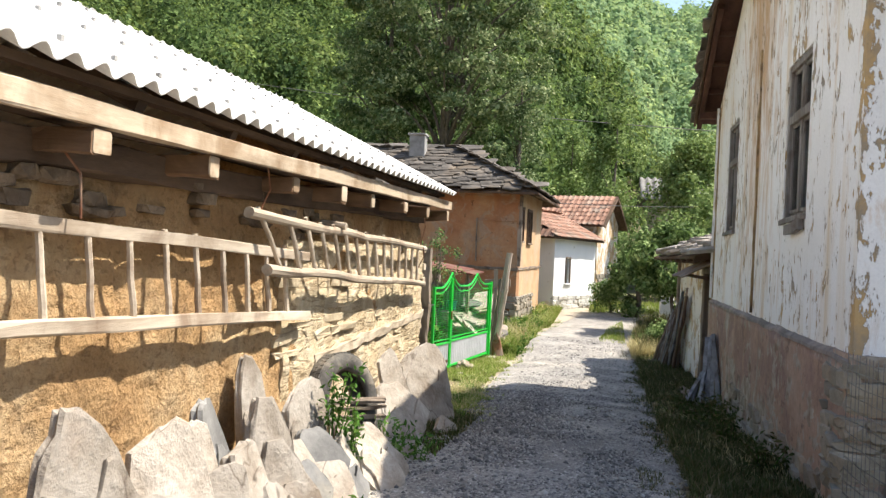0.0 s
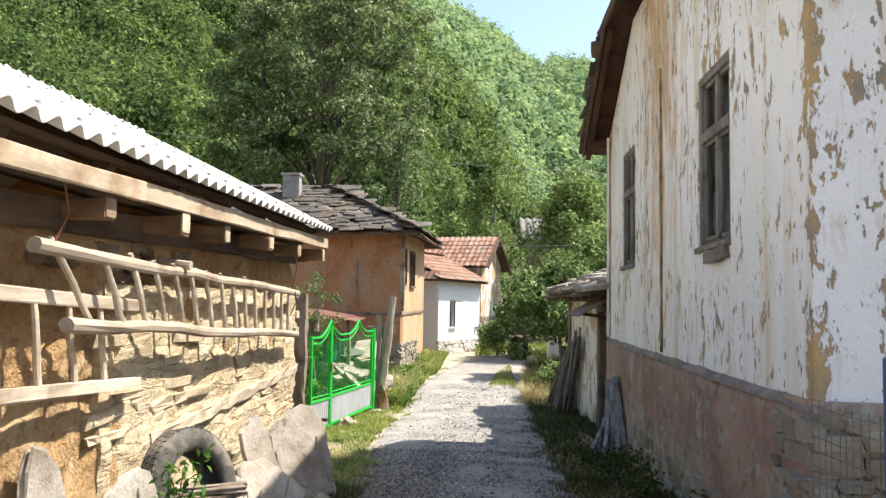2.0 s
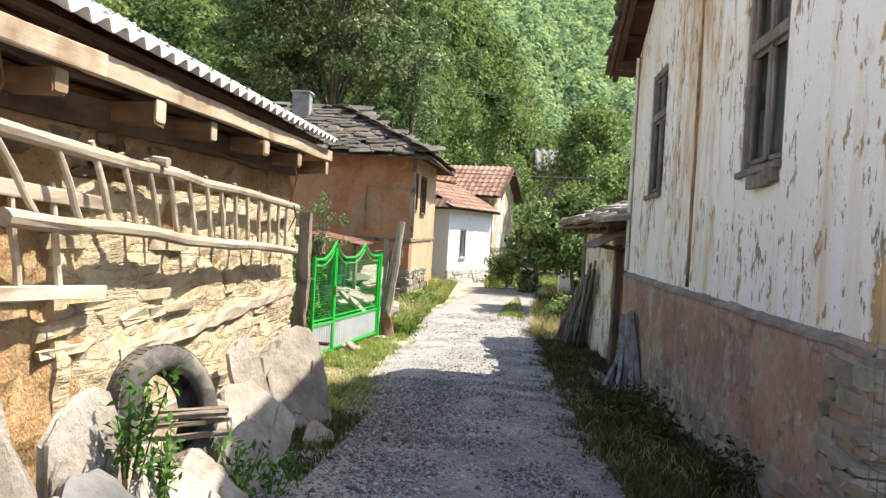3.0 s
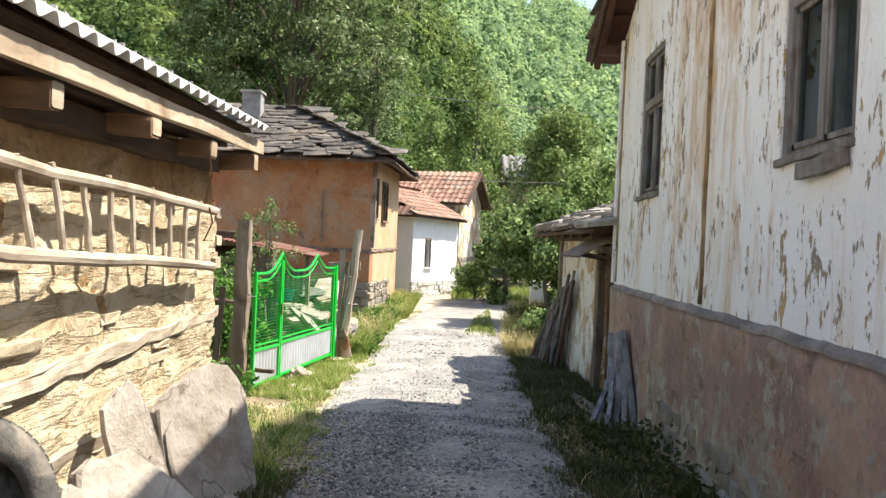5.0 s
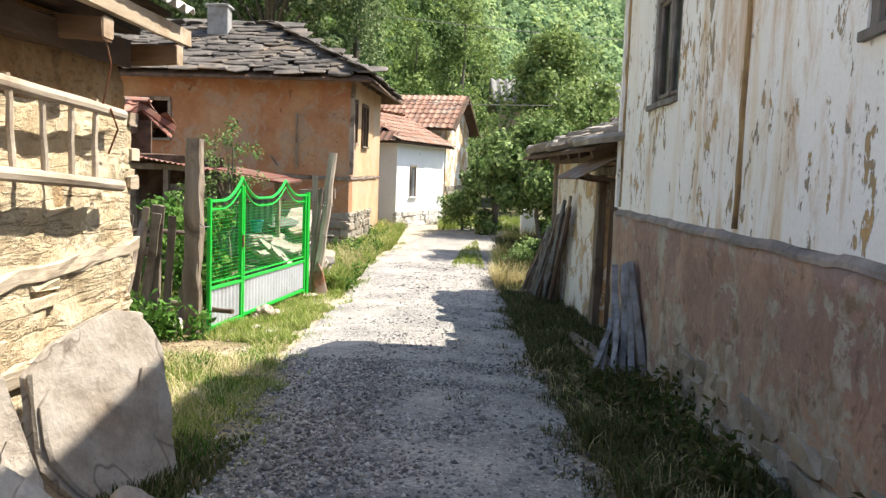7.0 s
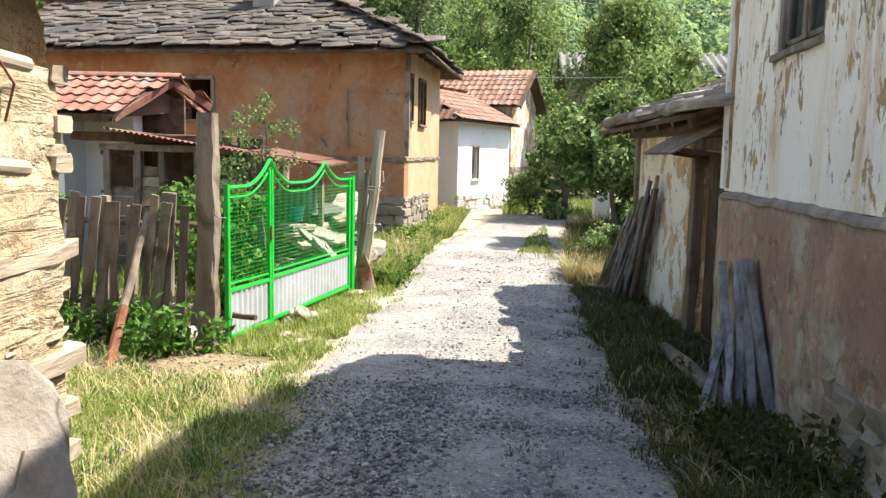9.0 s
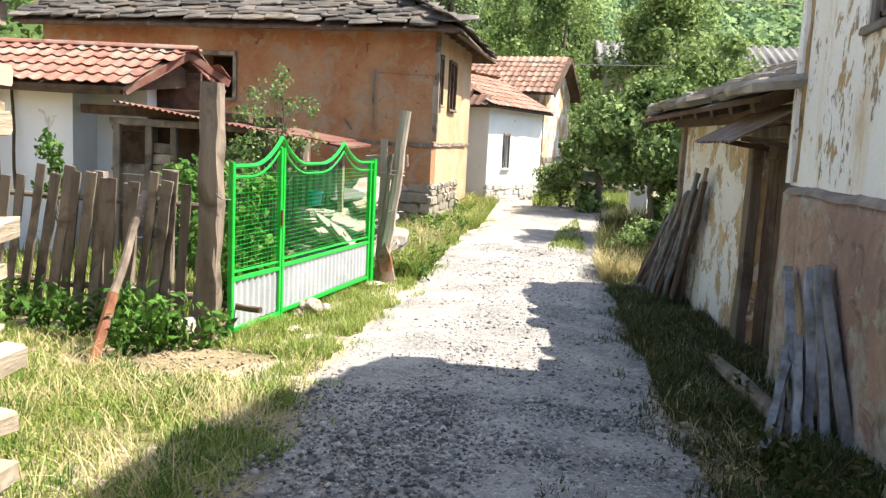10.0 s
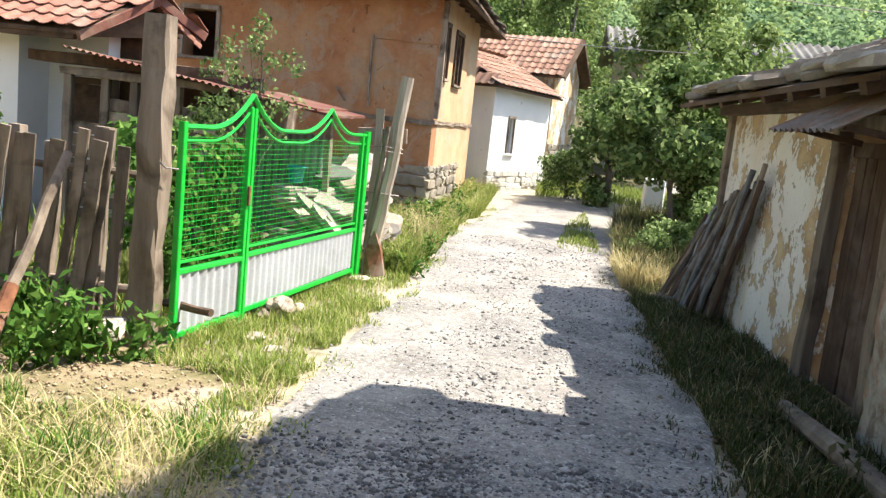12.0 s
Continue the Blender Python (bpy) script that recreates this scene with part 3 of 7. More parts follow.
far = [-900, -600, -420, -320, -260, -210, -170, -140, -110, -85, -65, -50, -38, -28, -20, -15]
xs = far + [-12 + 0.5 * i for i in range(49)] + [-v for v in far[::-1]]
ys = [-900, -500, -250, -120, -60, -40, -25, -15] + [-10 + 0.5 * i for i in range(101)] + [44, 50, 58, 66, 76, 88, 100, 115, 130, 150, 170, 195, 220, 250, 280, 310, 340, 370, 400, 430, 460, 490, 520, 560, 620, 720, 900]
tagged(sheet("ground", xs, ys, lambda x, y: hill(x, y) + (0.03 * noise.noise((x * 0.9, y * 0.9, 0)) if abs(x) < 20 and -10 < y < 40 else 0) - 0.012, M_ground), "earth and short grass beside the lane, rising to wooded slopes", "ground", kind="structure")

verts, faces = [], []
rows_y = [-14 + 0.25 * i for i in range(210)]
for y in rows_y:
    c = centre(y)
    wl = left_reach(y) + 0.16 * noise.noise((0.6 * y, 3, 0)) + 0.07 * noise.noise((2.5 * y, 9, 0))
    wr = 1.40 + 0.18 * noise.noise((0.6 * y, 7, 0)) + 0.07 * noise.noise((2.3 * y, 1, 0))
    for k in range(17):
        f = k / 16
        x = c - wl + (wl + wr) * f
        crown = 0.035 * math.sin(math.pi * f) + 0.012 * noise.noise((x * 2, y * 2, 5))
        verts.append((x, y, ground_z(x, y) + crown + 0.006 - (0.05 if k in (0, 16) else 0)))
for j in range(len(rows_y) - 1):
    for k in range(16):
        a = j * 17 + k
        faces.append((a, a + 1, a + 18, a + 17))
tagged(obj("road", (verts, faces), M_road, None, True), "pale dusty gravel lane between old houses", "road", kind="structure")


# ---- structure: walls as solids with openings ----
def wall(name, p, q, z0, z1, t, mat, openings=(), parent=None, label="", fine=0.0, inward=1):
    """A wall from p to q (plan points), t thick towards its left hand times inward, with openings (a, b, lo, hi) cut through."""
    p, q = Vector((*p, 0)), Vector((*q, 0))
    d = q - p
    L = d.length
    d.normalize()
    nrm = Vector((-d.y, d.x, 0)) * inward
    us = sorted({0, L, *[u for o in openings for u in o[:2]]})
    zs = sorted({z0, z1, *[z for o in openings for z in o[2:]]})

    def hole(i, j):
        if not (0 <= i < len(us) - 1 and 0 <= j < len(zs) - 1):
            return True
        um, zm = (us[i] + us[i + 1]) / 2, (zs[j] + zs[j + 1]) / 2
        return any(a < um < b and lo < zm < hi for a, b, lo, hi in openings)

    bm = bmesh.new()
    cache = {}

    def V(i, j, s):
        if (i, j, s) not in cache:
            cache[i, j, s] = bm.verts.new(p + d * us[i] + nrm * (t * s) + Vector((0, 0, zs[j])))
        return cache[i, j, s]

    for i in range(len(us) - 1):
        for j in range(len(zs) - 1):
            if hole(i, j):
                continue
            for s in (0, 1):
                bm.faces.new((V(i, j, s), V(i + 1, j, s), V(i + 1, j + 1, s), V(i, j + 1, s)))
            for di, dj, a, b in ((-1, 0, (i, j), (i, j + 1)), (1, 0, (i + 1, j), (i + 1, j + 1)), (0, -1, (i, j), (i + 1, j)), (0, 1, (i, j + 1), (i + 1, j + 1))):
                if hole(i + di, j + dj):
                    bm.faces.new((V(*a, 0), V(*b, 0), V(*b, 1), V(*a, 1)))
    if parent:
        return part(name, bm, mat, parent, label)
    return obj(name, bm, mat)




def fast(name, verts, faces, mat, parent=None):
    """A mesh from arrays of points and of equal-sided faces."""
    verts, faces = np.asarray(verts, dtype=np.float32), np.asarray(faces, dtype=np.int32)
    me = bpy.data.meshes.new(name)
    k = faces.shape[1]
    me.vertices.add(len(verts))
    me.vertices.foreach_set("co", verts.ravel())
    me.loops.add(faces.size)
    me.loops.foreach_set("vertex_index", faces.ravel())
    me.polygons.add(len(faces))
    me.polygons.foreach_set("loop_start", np.arange(0, faces.size, k, dtype=np.int32))
    me.polygons.foreach_set("loop_total", np.full(len(faces), k, dtype=np.int32))
    me.update(calc_edges=True)
    me.materials.append(mat.m)
    ob = new(name, me)
    if parent:
        ob.parent = parent
    return ob


def piece(name, me, parent, m):
    ob = new(name, me)
    ob.parent = parent
    ob.matrix_basis = m
    return ob


def frame_of(o, a, b, n):
    """The matrix with its origin at o and its axes a, b, n."""
    m = Matrix((a, b, n)).transposed().to_4x4()
    m.translation = o
    return m


def block_mesh(name, mat, rough=0.12, cut=0.13):
    """A unit stone with broken corners, x and y and z from -0.5 to 0.5."""
    bm = box(-0.5, 0.5, -0.5, 0.5, -0.5, 0.5)
    bmesh.ops.bevel(bm, geom=list(bm.edges), offset=cut, segments=1, affect="EDGES")
    for v in bm.verts:
        v.co += Vector((U(-rough, rough), U(-rough, rough), U(-rough, rough))) * 0.6
    me = bpy.data.meshes.new(name)
    bm.to_mesh(me)
    bm.free()
    me.materials.append(mat.m)
    return me


def courses(name, meshes, parent, p, q, z0, z1, out, hs, ls, proud=0.05, jit=0.012, skip=0.0, sag=0.0):
    """Stones in rough courses on the wall line p to q (plan), proud of it towards out."""
    p, q = Vector((*p, 0)), Vector((*q, 0))
    d = (q - p).normalized()
    o = Vector((*out, 0)).normalized()
    L = (q - p).length
    z = z0
    while z < z1:
        h = U(*hs)
        u = U(-0.1, 0.0)
        while u < L:
            l = U(*ls)
            if RNG.random() >= skip:
                l2 = min(l, L - u + 0.04)
                if l2 > 0.06:
                    c = p + d * (u + l2 / 2) + o * (proud * U(0.2, 0.9) - 0.06) + Vector((0, 0, z + h / 2 + U(-jit, jit) + sag * math.sin(u * 1.7)))
                    m = frame_of(c, d, o, Vector((0, 0, 1)))
                    if d.cross(o).z < 0:
                        m = frame_of(c, -d, o, Vector((0, 0, 1)))
                    m = m @ Matrix.Rotation(U(-0.05, 0.05), 4, "Y") @ Matrix.Diagonal((l2 * 0.98, 0.14, h * 0.94, 1))
                    piece(name, RNG.choice(meshes), parent, m)
            u += l
        z += h


def lay(name, meshes, parent, o, a, b, wide, high, inside, step, w, l, limit, tilt=0.07, jit=0.05, rest="slate_layer"):
    """Overlapping plates in rows on a roof plane: o its lower corner, a along the eave, b up the slope."""
    a, b = Vector(a).normalized(), Vector(b).normalized()
    n = a.cross(b).normalized()
    ax = a
    if n.z < 0:
        n, ax = -n, -a
    spots = []
    v = 0.0
    while v < high:
        u = U(-0.3, 0)
        while u < wide:
            ww = U(*w)
            if inside(u + ww / 2, v + step / 2):
                ll = U(*l)
                c = Vector(o) + a * (u + ww / 2 + U(-jit, jit)) + b * (v + ll / 2 - 0.08 + U(-jit, jit)) + n * (0.03 + U(0, 0.025))
                m = frame_of(c, ax, b, n) @ Matrix.Rotation(U(-0.12, 0.12), 4, "Z") @ Matrix.Rotation(-tilt * U(0.6, 1.5), 4, "X") @ Matrix.Rotation(U(-0.04, 0.04), 4, "Y") @ Matrix.Diagonal((ww * 1.12, ll, U(0.8, 1.9), 1))
                spots.append(m)
            u += ww
        v += step
    vs, fs = [], []
    for i, m in enumerate(spots):
        me = RNG.choice(meshes)
        if i < limit:
            piece(name, me, parent, m)
        else:
            k = len(vs)
            vs += [m @ x.co for x in me.vertices]
            fs += [[k + j for j in f.vertices] for f in me.polygons]
    if vs:
        ob = obj(rest, (vs, fs), MATS[meshes[0].name.split("_")[0]], parent)
        ob["kind"] = "stuff"


def corrugated(o, a, b, wide, high, pitch=0.177, amp=0.026, t=0.007, rows=4, sag=0.0):
    """A wavy sheet: o its corner, a across the waves, b along them."""
    a, b = Vector(a).normalized(), Vector(b).normalized()
    n = a.cross(b).normalized()
    k = max(2, int(wide / pitch * 8))
    vs, fs = [], []
    for s in (0, 1):
        for j in range(rows + 1):
            for i in range(k + 1):
                u = wide * i / k
                v = high * j / rows
                if j == 0:
                    v += 0.012 * noise.noise((u // 0.9, 3, 1))
                z = amp * math.sin(2 * math.pi * u / pitch) - t * s + sag * noise.noise((u * 0.35, v * 0.5, 2))
                vs.append(Vector(o) + a * u + b * v + n * z)
    w = k + 1
    N = w * (rows + 1)
    for j in range(rows):
        for i in range(k):
            q = (j * w + i, j * w + i + 1, (j + 1) * w + i + 1, (j + 1) * w + i)
            fs.append(q)
            fs.append(tuple(N + x for x in q[::-1]))
    for i in range(k):
        fs.append((i, N + i, N + i + 1, i + 1))
        e = rows * w
        fs.append((e + i, e + i + 1, N + e + i + 1, N + e + i))
    for j in range(rows):
        fs.append((j * w, (j + 1) * w, N + (j + 1) * w, N + j * w))
        e = k
        fs.append((j * w + e, N + j * w + e, N + (j + 1) * w + e, (j + 1) * w + e))
    return vs, fs


def prism(poly, thick):
    """A solid from a polygon of points, thickened by the vector thick."""
    bm = bmesh.new()
    a = [bm.verts.new(p) for p in poly]
    b = [bm.verts.new(Vector(p) + Vector(thick)) for p in poly]
    bm.faces.new(a)
    bm.faces.new(b[::-1])
    for i in range(len(a)):
        j = (i + 1) % len(a)
        bm.faces.new((a[i], b[i], b[j], a[j]))
    return bm


def rough_face(y0, y1, z0, z1, x, depth, step, amp, seed, facing=1):
    """A hand-daubed wall face along y with lumps and hollows, closed behind."""
    ny, nz = int((y1 - y0) / step), int((z1 - z0) / step)
    vs, fs = [], []
    for j in range(nz + 1):
        for i in range(ny + 1):
            y, z = y0 + (y1 - y0) * i / ny, z0 + (z1 - z0) * j / nz
            d = amp * noise.noise((y * 1.1, z * 1.3, seed)) + 0.5 * amp * noise.noise((y * 4, z * 5, seed + 3)) + 0.3 * amp * noise.noise((y * 11, z * 13, seed + 5))
            crack = abs(noise.noise((y * 0.9, z * 0.7, seed + 9)))
            d -= 0.03 * max(0, 1 - crack / 0.025)
            vs.append((x + facing * d, y, z))
    w = ny + 1
    for j in range(nz):
        for i in range(ny):
            fs.append((j * w + i, j * w + i + 1, (j + 1) * w + i + 1, (j + 1) * w + i))
    k = len(vs)
    xb = x - facing * depth
    vs += [(xb, y0, z0), (xb, y1, z0), (xb, y1, z1), (xb, y0, z1)]
    fs.append((k + 3, k + 2, k + 1, k))
    bot, top = [i for i in range(w)], [nz * w + i for i in range(w)]
    lef, rig = [j * w for j in range(nz + 1)], [j * w + ny for j in range(nz + 1)]
    fs.append(tuple(bot[::-1] + [k, k + 1]))
    fs.append(tuple(top + [k + 2, k + 3]))
    fs.append(tuple(lef + [k + 3, k]))
    fs.append(tuple(rig[::-1] + [k + 1, k + 2]))
    return vs, fs


# ---- leaves, grass ----
def leaf_quads(centres, size, rs, up=0.3, aspect=0.6, out=None, follow=1.0):
    """Folded leaves at the centres, turned at random, as arrays of quads."""
    n = len(centres)
    d = rs.normal(size=(n, 3))
    if out is not None:
        d = d * 0.75 + out * follow
    d[:, 2] += up
    d /= np.linalg.norm(d, axis=1)[:, None]
    r = rs.normal(size=(n, 3))
    a = np.cross(d, r)
    a /= np.linalg.norm(a, axis=1)[:, None] + 1e-9
    b = np.cross(d, a)
    s = (size * rs.uniform(0.6, 1.35, n))[:, None]
    v = np.stack([centres - a * s * 0.5, centres + b * s * 0.5 * aspect + d * s * 0.12, centres + a * s * 0.5, centres - b * s * 0.5 * aspect + d * s * 0.12], axis=1)
    return v.reshape(-1, 3), np.arange(n * 4).reshape(-1, 4)


def blades(points, heights, rs, lean=0.5, width=0.006):
    """Grass blades: a bent strip of a quad and a tip."""
    n = len(points)
    az = rs.uniform(0, 2 * np.pi, n)
    ln = rs.uniform(0.1, lean, n) * heights
    d = np.stack([np.cos(az), np.sin(az), np.zeros(n)], 1)
    s = np.stack([-np.sin(az), np.cos(az), np.zeros(n)], 1)
    w = (width * rs.uniform(0.7, 1.6, n))[:, None]
    up = np.zeros((n, 3))
    up[:, 2] = heights
    mid = points + up * 0.55 + d * (ln * 0.35)[:, None]
    tip = points + up * rs.uniform(0.8, 1.0, n)[:, None] + d * ln[:, None]
    v = np.stack([points - s * w, points + s * w, mid + s * w * 0.8, mid - s * w * 0.8, tip + s * w * 0.15, tip - s * w * 0.15], 1).reshape(-1, 3)
    k = np.arange(n)[:, None] * 6
    f = np.concatenate([k + np.array([[0, 1, 2, 3]]), k + np.array([[3, 2, 4, 5]])])
    return v, f


def grass(name, label, seed, n, x0, x1, y0, y1, h0, h1, mat, keep=None, width=0.006, lean=0.6, clump=0.35):
    rs = np.random.RandomState(seed)
    k = n * 3
    x, y = rs.uniform(x0, x1, k), rs.uniform(y0, y1, k)
    dens = np.array([noise.noise((a * 1.6, b * 1.6, seed)) for a, b in zip(x, y)])
    ok = dens + rs.uniform(-0.5, 0.5, k) > -clump + 0.25
    if keep:
        ok &= np.array([keep(a, b) for a, b in zip(x, y)])
    x, y, dens = x[ok][:n], y[ok][:n], dens[ok][:n]
    z = np.array([ground_z(a, b) - 0.01 for a, b in zip(x, y)])
    h = rs.uniform(h0, h1, len(x)) * (0.75 + 0.7 * np.clip(dens + 0.2, 0, 1))
    v, f = blades(np.stack([x, y, z], 1), h, rs, lean, width)
    return tagged(fast(name, v, f, mat), label, "grass", kind="stuff")

# ================= whitewashed house on the lane =================
XW = 1.85
slates = [slab_mesh("roofslate_plate", 1, 1, 0.035, M_roofslate, 9, 0.10, 0.75) for _ in range(6)]
house = thing("house", "tall whitewashed house with flaking paint and mauve plinth", "house")
wall("wall", (XW, 5.75), (XW, 13.95), 1.72, 4.95, 0.45, M_peel, [(1.62, 2.62, 2.80, 4.36), (5.88, 6.88, 2.80, 4.42)], house, inward=-1)
part("gable", prism([(XW, 5.75, 4.95), (XW, 13.95, 4.95), (XW, 11.75, 6.16), (XW, 7.95, 6.16)], (0.45, 0, 0)), M_peel, house)
wall("wall", (XW + 0.45, 5.75), (8.0, 5.75), 1.72, 4.95, 0.45, M_peel, [], house)
part("wall", box(2.3, 8.0, 13.5, 13.95, -0.3, 4.95), M_peel, house)
part("wall", box(7.55, 8.0, 6.2, 13.5, -0.3, 4.95), M_peel, house)
part("gable", prism([(7.55, 5.75, 4.95), (7.55, 13.95, 4.95), (7.55, 9.85, 7.55)], (0.45, 0, 0)), M_peel, house)
part("floor_slab", box(2.3, 7.55, 6.2, 13.5, 1.5, 1.7), M_dark, house)
part("attic_floor", box(2.3, 7.55, 6.2, 13.5, 4.75, 4.93), M_dark, house)
# plinth with a weathered ledge, a hand-trowelled face
part("plinth", rough_face(5.72, 13.98, -0.3, 1.66, XW - 0.035, 0.45, 0.09, 0.022, 21, -1), M_plinth, house, smooth=True)
part("plinth", box(XW - 0.03, 8.02, 5.70, 6.15, -0.3, 1.73), M_plinth, house)
bm = bmesh.new()
ys_ = [5.70 + 0.1 * i for i in range(83)]
ring = []
for y in ys_:
    k = 0.016 * noise.noise((y * 2, 0, 3)) + 0.01 * noise.noise((y * 9, 0, 3))
    ring.append([bm.verts.new(p) for p in ((XW + 0.1, y, 1.655), (XW - 0.048 + k, y, 1.66 + k), (XW - 0.042 + k, y, 1.69 + k), (XW - 0.002, y, 1.722 + 1.5 * k), (XW + 0.1, y, 1.735))])
for r0, r1 in zip(ring, ring[1:]):
    for a in range(4):
        bm.faces.new((r0[a], r0[a + 1], r1[a + 1], r1[a]))
part("plinth_ledge", bm, two_tone("grey_cement_ledge", (0.17, 0.145, 0.13), (0.34, 0.29, 0.26), 4, (0.42, 0.34, 0.29), 2.5, 0.9, 0.6, 0.01), house)
# quoin stones at the near corner
blocks = [block_mesh("stone_block", M_stone, 0.2, 0.16) for _ in range(5)]
courses("stone", blocks, house, (XW - 0.03, 5.70), (XW - 0.03, 6.25), 0.3, 1.6, (-1, 0), (0.07, 0.15), (0.14, 0.4), 0.07, 0.02, 0.15)
courses("stone", blocks, house, (XW - 0.03, 5.70), (3.2, 5.70), 0.3, 1.66, (0, -1), (0.07, 0.15), (0.14, 0.4), 0.07, 0.02, 0.15)
courses("stone", blocks, house, (XW - 0.035, 6.3), (XW - 0.035, 11.4), 0.12, 0.66, (-1, 0), (0.08, 0.16), (0.14, 0.4), 0.034, 0.02, 0.4)
# pilaster strip and rain pipe stain edges
part("corner_seam", timber((XW - 0.006, 13.80, 1.75), (XW - 0.006, 13.79, 4.95), 0.035, 0.03, (1, 0, 0), 12, 0.007), M_seam, house)
part("corner_strip", timber((XW - 0.018, 13.9, 1.74), (XW - 0.018, 13.9, 4.95), 0.10, 0.05, (1, 0, 0), 6, 0.004), M_peel, house)
part("crack_cover", timber((XW - 0.008, 9.93, 1.75), (XW - 0.008, 9.95, 4.95), 0.05, 0.03, (1, 0, 0), 16, 0.010), M_seam, house, "rust-brown seam down the painted wall")


def house_window(y0, y1, z0, z1):
    w = part("window", box(XW + 0.06, XW + 0.10, y0, y1, z0, z0 + 0.06), M_frame, house, "bare grey wooden window")
    for a, b, c, d in ((y0, y0 + 0.07, z0, z1), (y1 - 0.07, y1, z0, z1), (y0 + 0.07, y1 - 0.07, z1 - 0.07, z1)):
        part("frame", bevelled(box(XW + 0.012, XW + 0.12, a, b, c, d), 0.006), M_frame, w)
    zt = z0 + (z1 - z0) * 0.64
    part("transom", bevelled(box(XW + 0.01, XW + 0.13, y0 + 0.07, y1 - 0.07, zt - 0.045, zt + 0.045), 0.006), M_frame, w)
    ym = (y0 + y1) / 2
    for lo, hi in ((z0 + 0.06, zt - 0.045), (zt + 0.045, z1 - 0.07)):
        part("mullion", bevelled(box(XW + 0.03, XW + 0.10, ym - 0.035, ym + 0.035, lo, hi), 0.005), M_frame, w)
        for a, b in ((y0 + 0.07, ym - 0.035), (ym + 0.035, y1 - 0.07)):
            for c, d, e, f in ((a, a + 0.035, lo, hi), (b - 0.035, b, lo, hi), (a, b, lo, lo + 0.035), (a, b, hi - 0.035, hi)):
                part("sash", box(XW + 0.045, XW + 0.085, c, d, e, f), M_frame, w)
            g = part("pane", box(XW + 0.062, XW + 0.066, a + 0.03, b - 0.03, lo + 0.03, hi - 0.03), M_glass, w)
            g.visible_shadow = False
    part("sill", timber((XW + 0.01, y0 - 0.01, z0 - 0.01), (XW + 0.01, y1 + 0.01, z0 - 0.02), 0.10, 0.05, (0, 0, 1), 4, 0.006), M_frame, w, "split grey wooden sill")
    cl = part("curtain", ([(XW + 0.2 + 0.03 * math.sin(k * 1.9), y0 + 0.05 + (y1 - y0 - 0.1) * k / 24, z) for z in (z0, z1) for k in range(25)], [(k, k + 1, k + 26, k + 25) for k in range(24)]), two_tone("dim_curtain", (0.16, 0.16, 0.17), (0.26, 0.26, 0.27), 5), w)
    return w


w1 = house_window(7.37, 8.37, 2.80, 4.36)
house_window(11.63, 12.63, 2.80, 4.42)
part("loose_board", timber((XW - 0.04, 7.4, 2.72), (XW - 0.045, 7.95, 2.68), 0.05, 0.1, (0, 0, 1), 4, 0.008), M_frame, w1)
# half-hipped roof: two slopes, a clipped lane end, verge boards, soffit laths, slates that jut past the edge
RZ = 7.25
for s, ye in ((1, 14.45), (-1, 5.25)):
    yk = 9.85 + s * 2.05
    zk = 4.78 + (abs(ye - yk)) * (RZ - 4.78) / 4.6
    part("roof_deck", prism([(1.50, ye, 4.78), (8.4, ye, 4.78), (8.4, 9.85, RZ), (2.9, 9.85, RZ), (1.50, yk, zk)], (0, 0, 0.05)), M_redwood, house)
    part("verge_board", timber((1.485, ye, 4.79), (1.485, yk, zk + 0.01), 0.035, 0.15, (0, 0, 1), 5, 0.004), M_dark, house)
    low, high = Vector((0, ye, 4.78)), Vector((0, yk, zk))
    d = (high - low).normalized()
    for i in range(4):
        p = low + d * (0.25 + i * 0.68)
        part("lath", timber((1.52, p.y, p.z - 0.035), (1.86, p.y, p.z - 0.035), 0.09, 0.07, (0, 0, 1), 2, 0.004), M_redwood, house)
    for i in range(13):
        p = low + d * (0.05 + i * 0.225)
        ax = Vector((-s, 0, 0))
        m = frame_of(Vector((1.70 + U(-0.06, 0.05), p.y, p.z + 0.09)), ax, d, ax.cross(d)) @ Matrix.Rotation(-0.14, 4, "X") @ Matrix.Diagonal((0.62, 0.44, 1.1, 1))
        piece("roof_slate", RNG.choice(slates), house, m)
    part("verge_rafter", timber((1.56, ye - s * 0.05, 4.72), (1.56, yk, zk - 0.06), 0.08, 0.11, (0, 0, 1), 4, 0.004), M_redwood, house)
part("roof_deck", prism([(1.50, 7.80, zk), (1.50, 11.90, zk), (2.9, 9.85, RZ)], (0, 0, 0.05)), M_redwood, house)
part("eave_board", timber((1.48, 7.8, zk + 0.01), (1.48, 11.9, zk + 0.01), 0.035, 0.14, (0, 0, 1), 5, 0.004), M_dark, house)
part("eave_plate", timber((1.52, 14.02, 4.86), (1.9, 14.02, 4.86), 0.12, 0.13, (0, 0, 1), 2, 0.004), M_redwood, house)

# ================= long clay barn =================
XB = -2.30
barn = thing("barn", "long ochre clay barn with timber bands and a corrugated roof", "barn")
part("wall", rough_face(-6.0, 9.80, 0.1, 2.76, XB, 0.4, 0.05, 0.055, 4), M_mud, barn)
part("stone_wall_face", rough_face(5.35, 9.815, 0.1, 2.36, XB + 0.035, 0.1, 0.05, 0.045, 14), M_palemud, barn, "pale clay-bedded rubble at the barn corner")
part("wall", box(-7.6, XB - 0.4, 9.35, 9.78, 0.1, 2.90), M_mud, barn)
part("wall", box(-7.6, XB - 0.4, -6.0, -5.6, 0.1, 2.74), M_mud, barn)
part("wall", box(-8.0, -7.6, -6.0, 9.78, 0.1, 2.74), M_mud, barn)
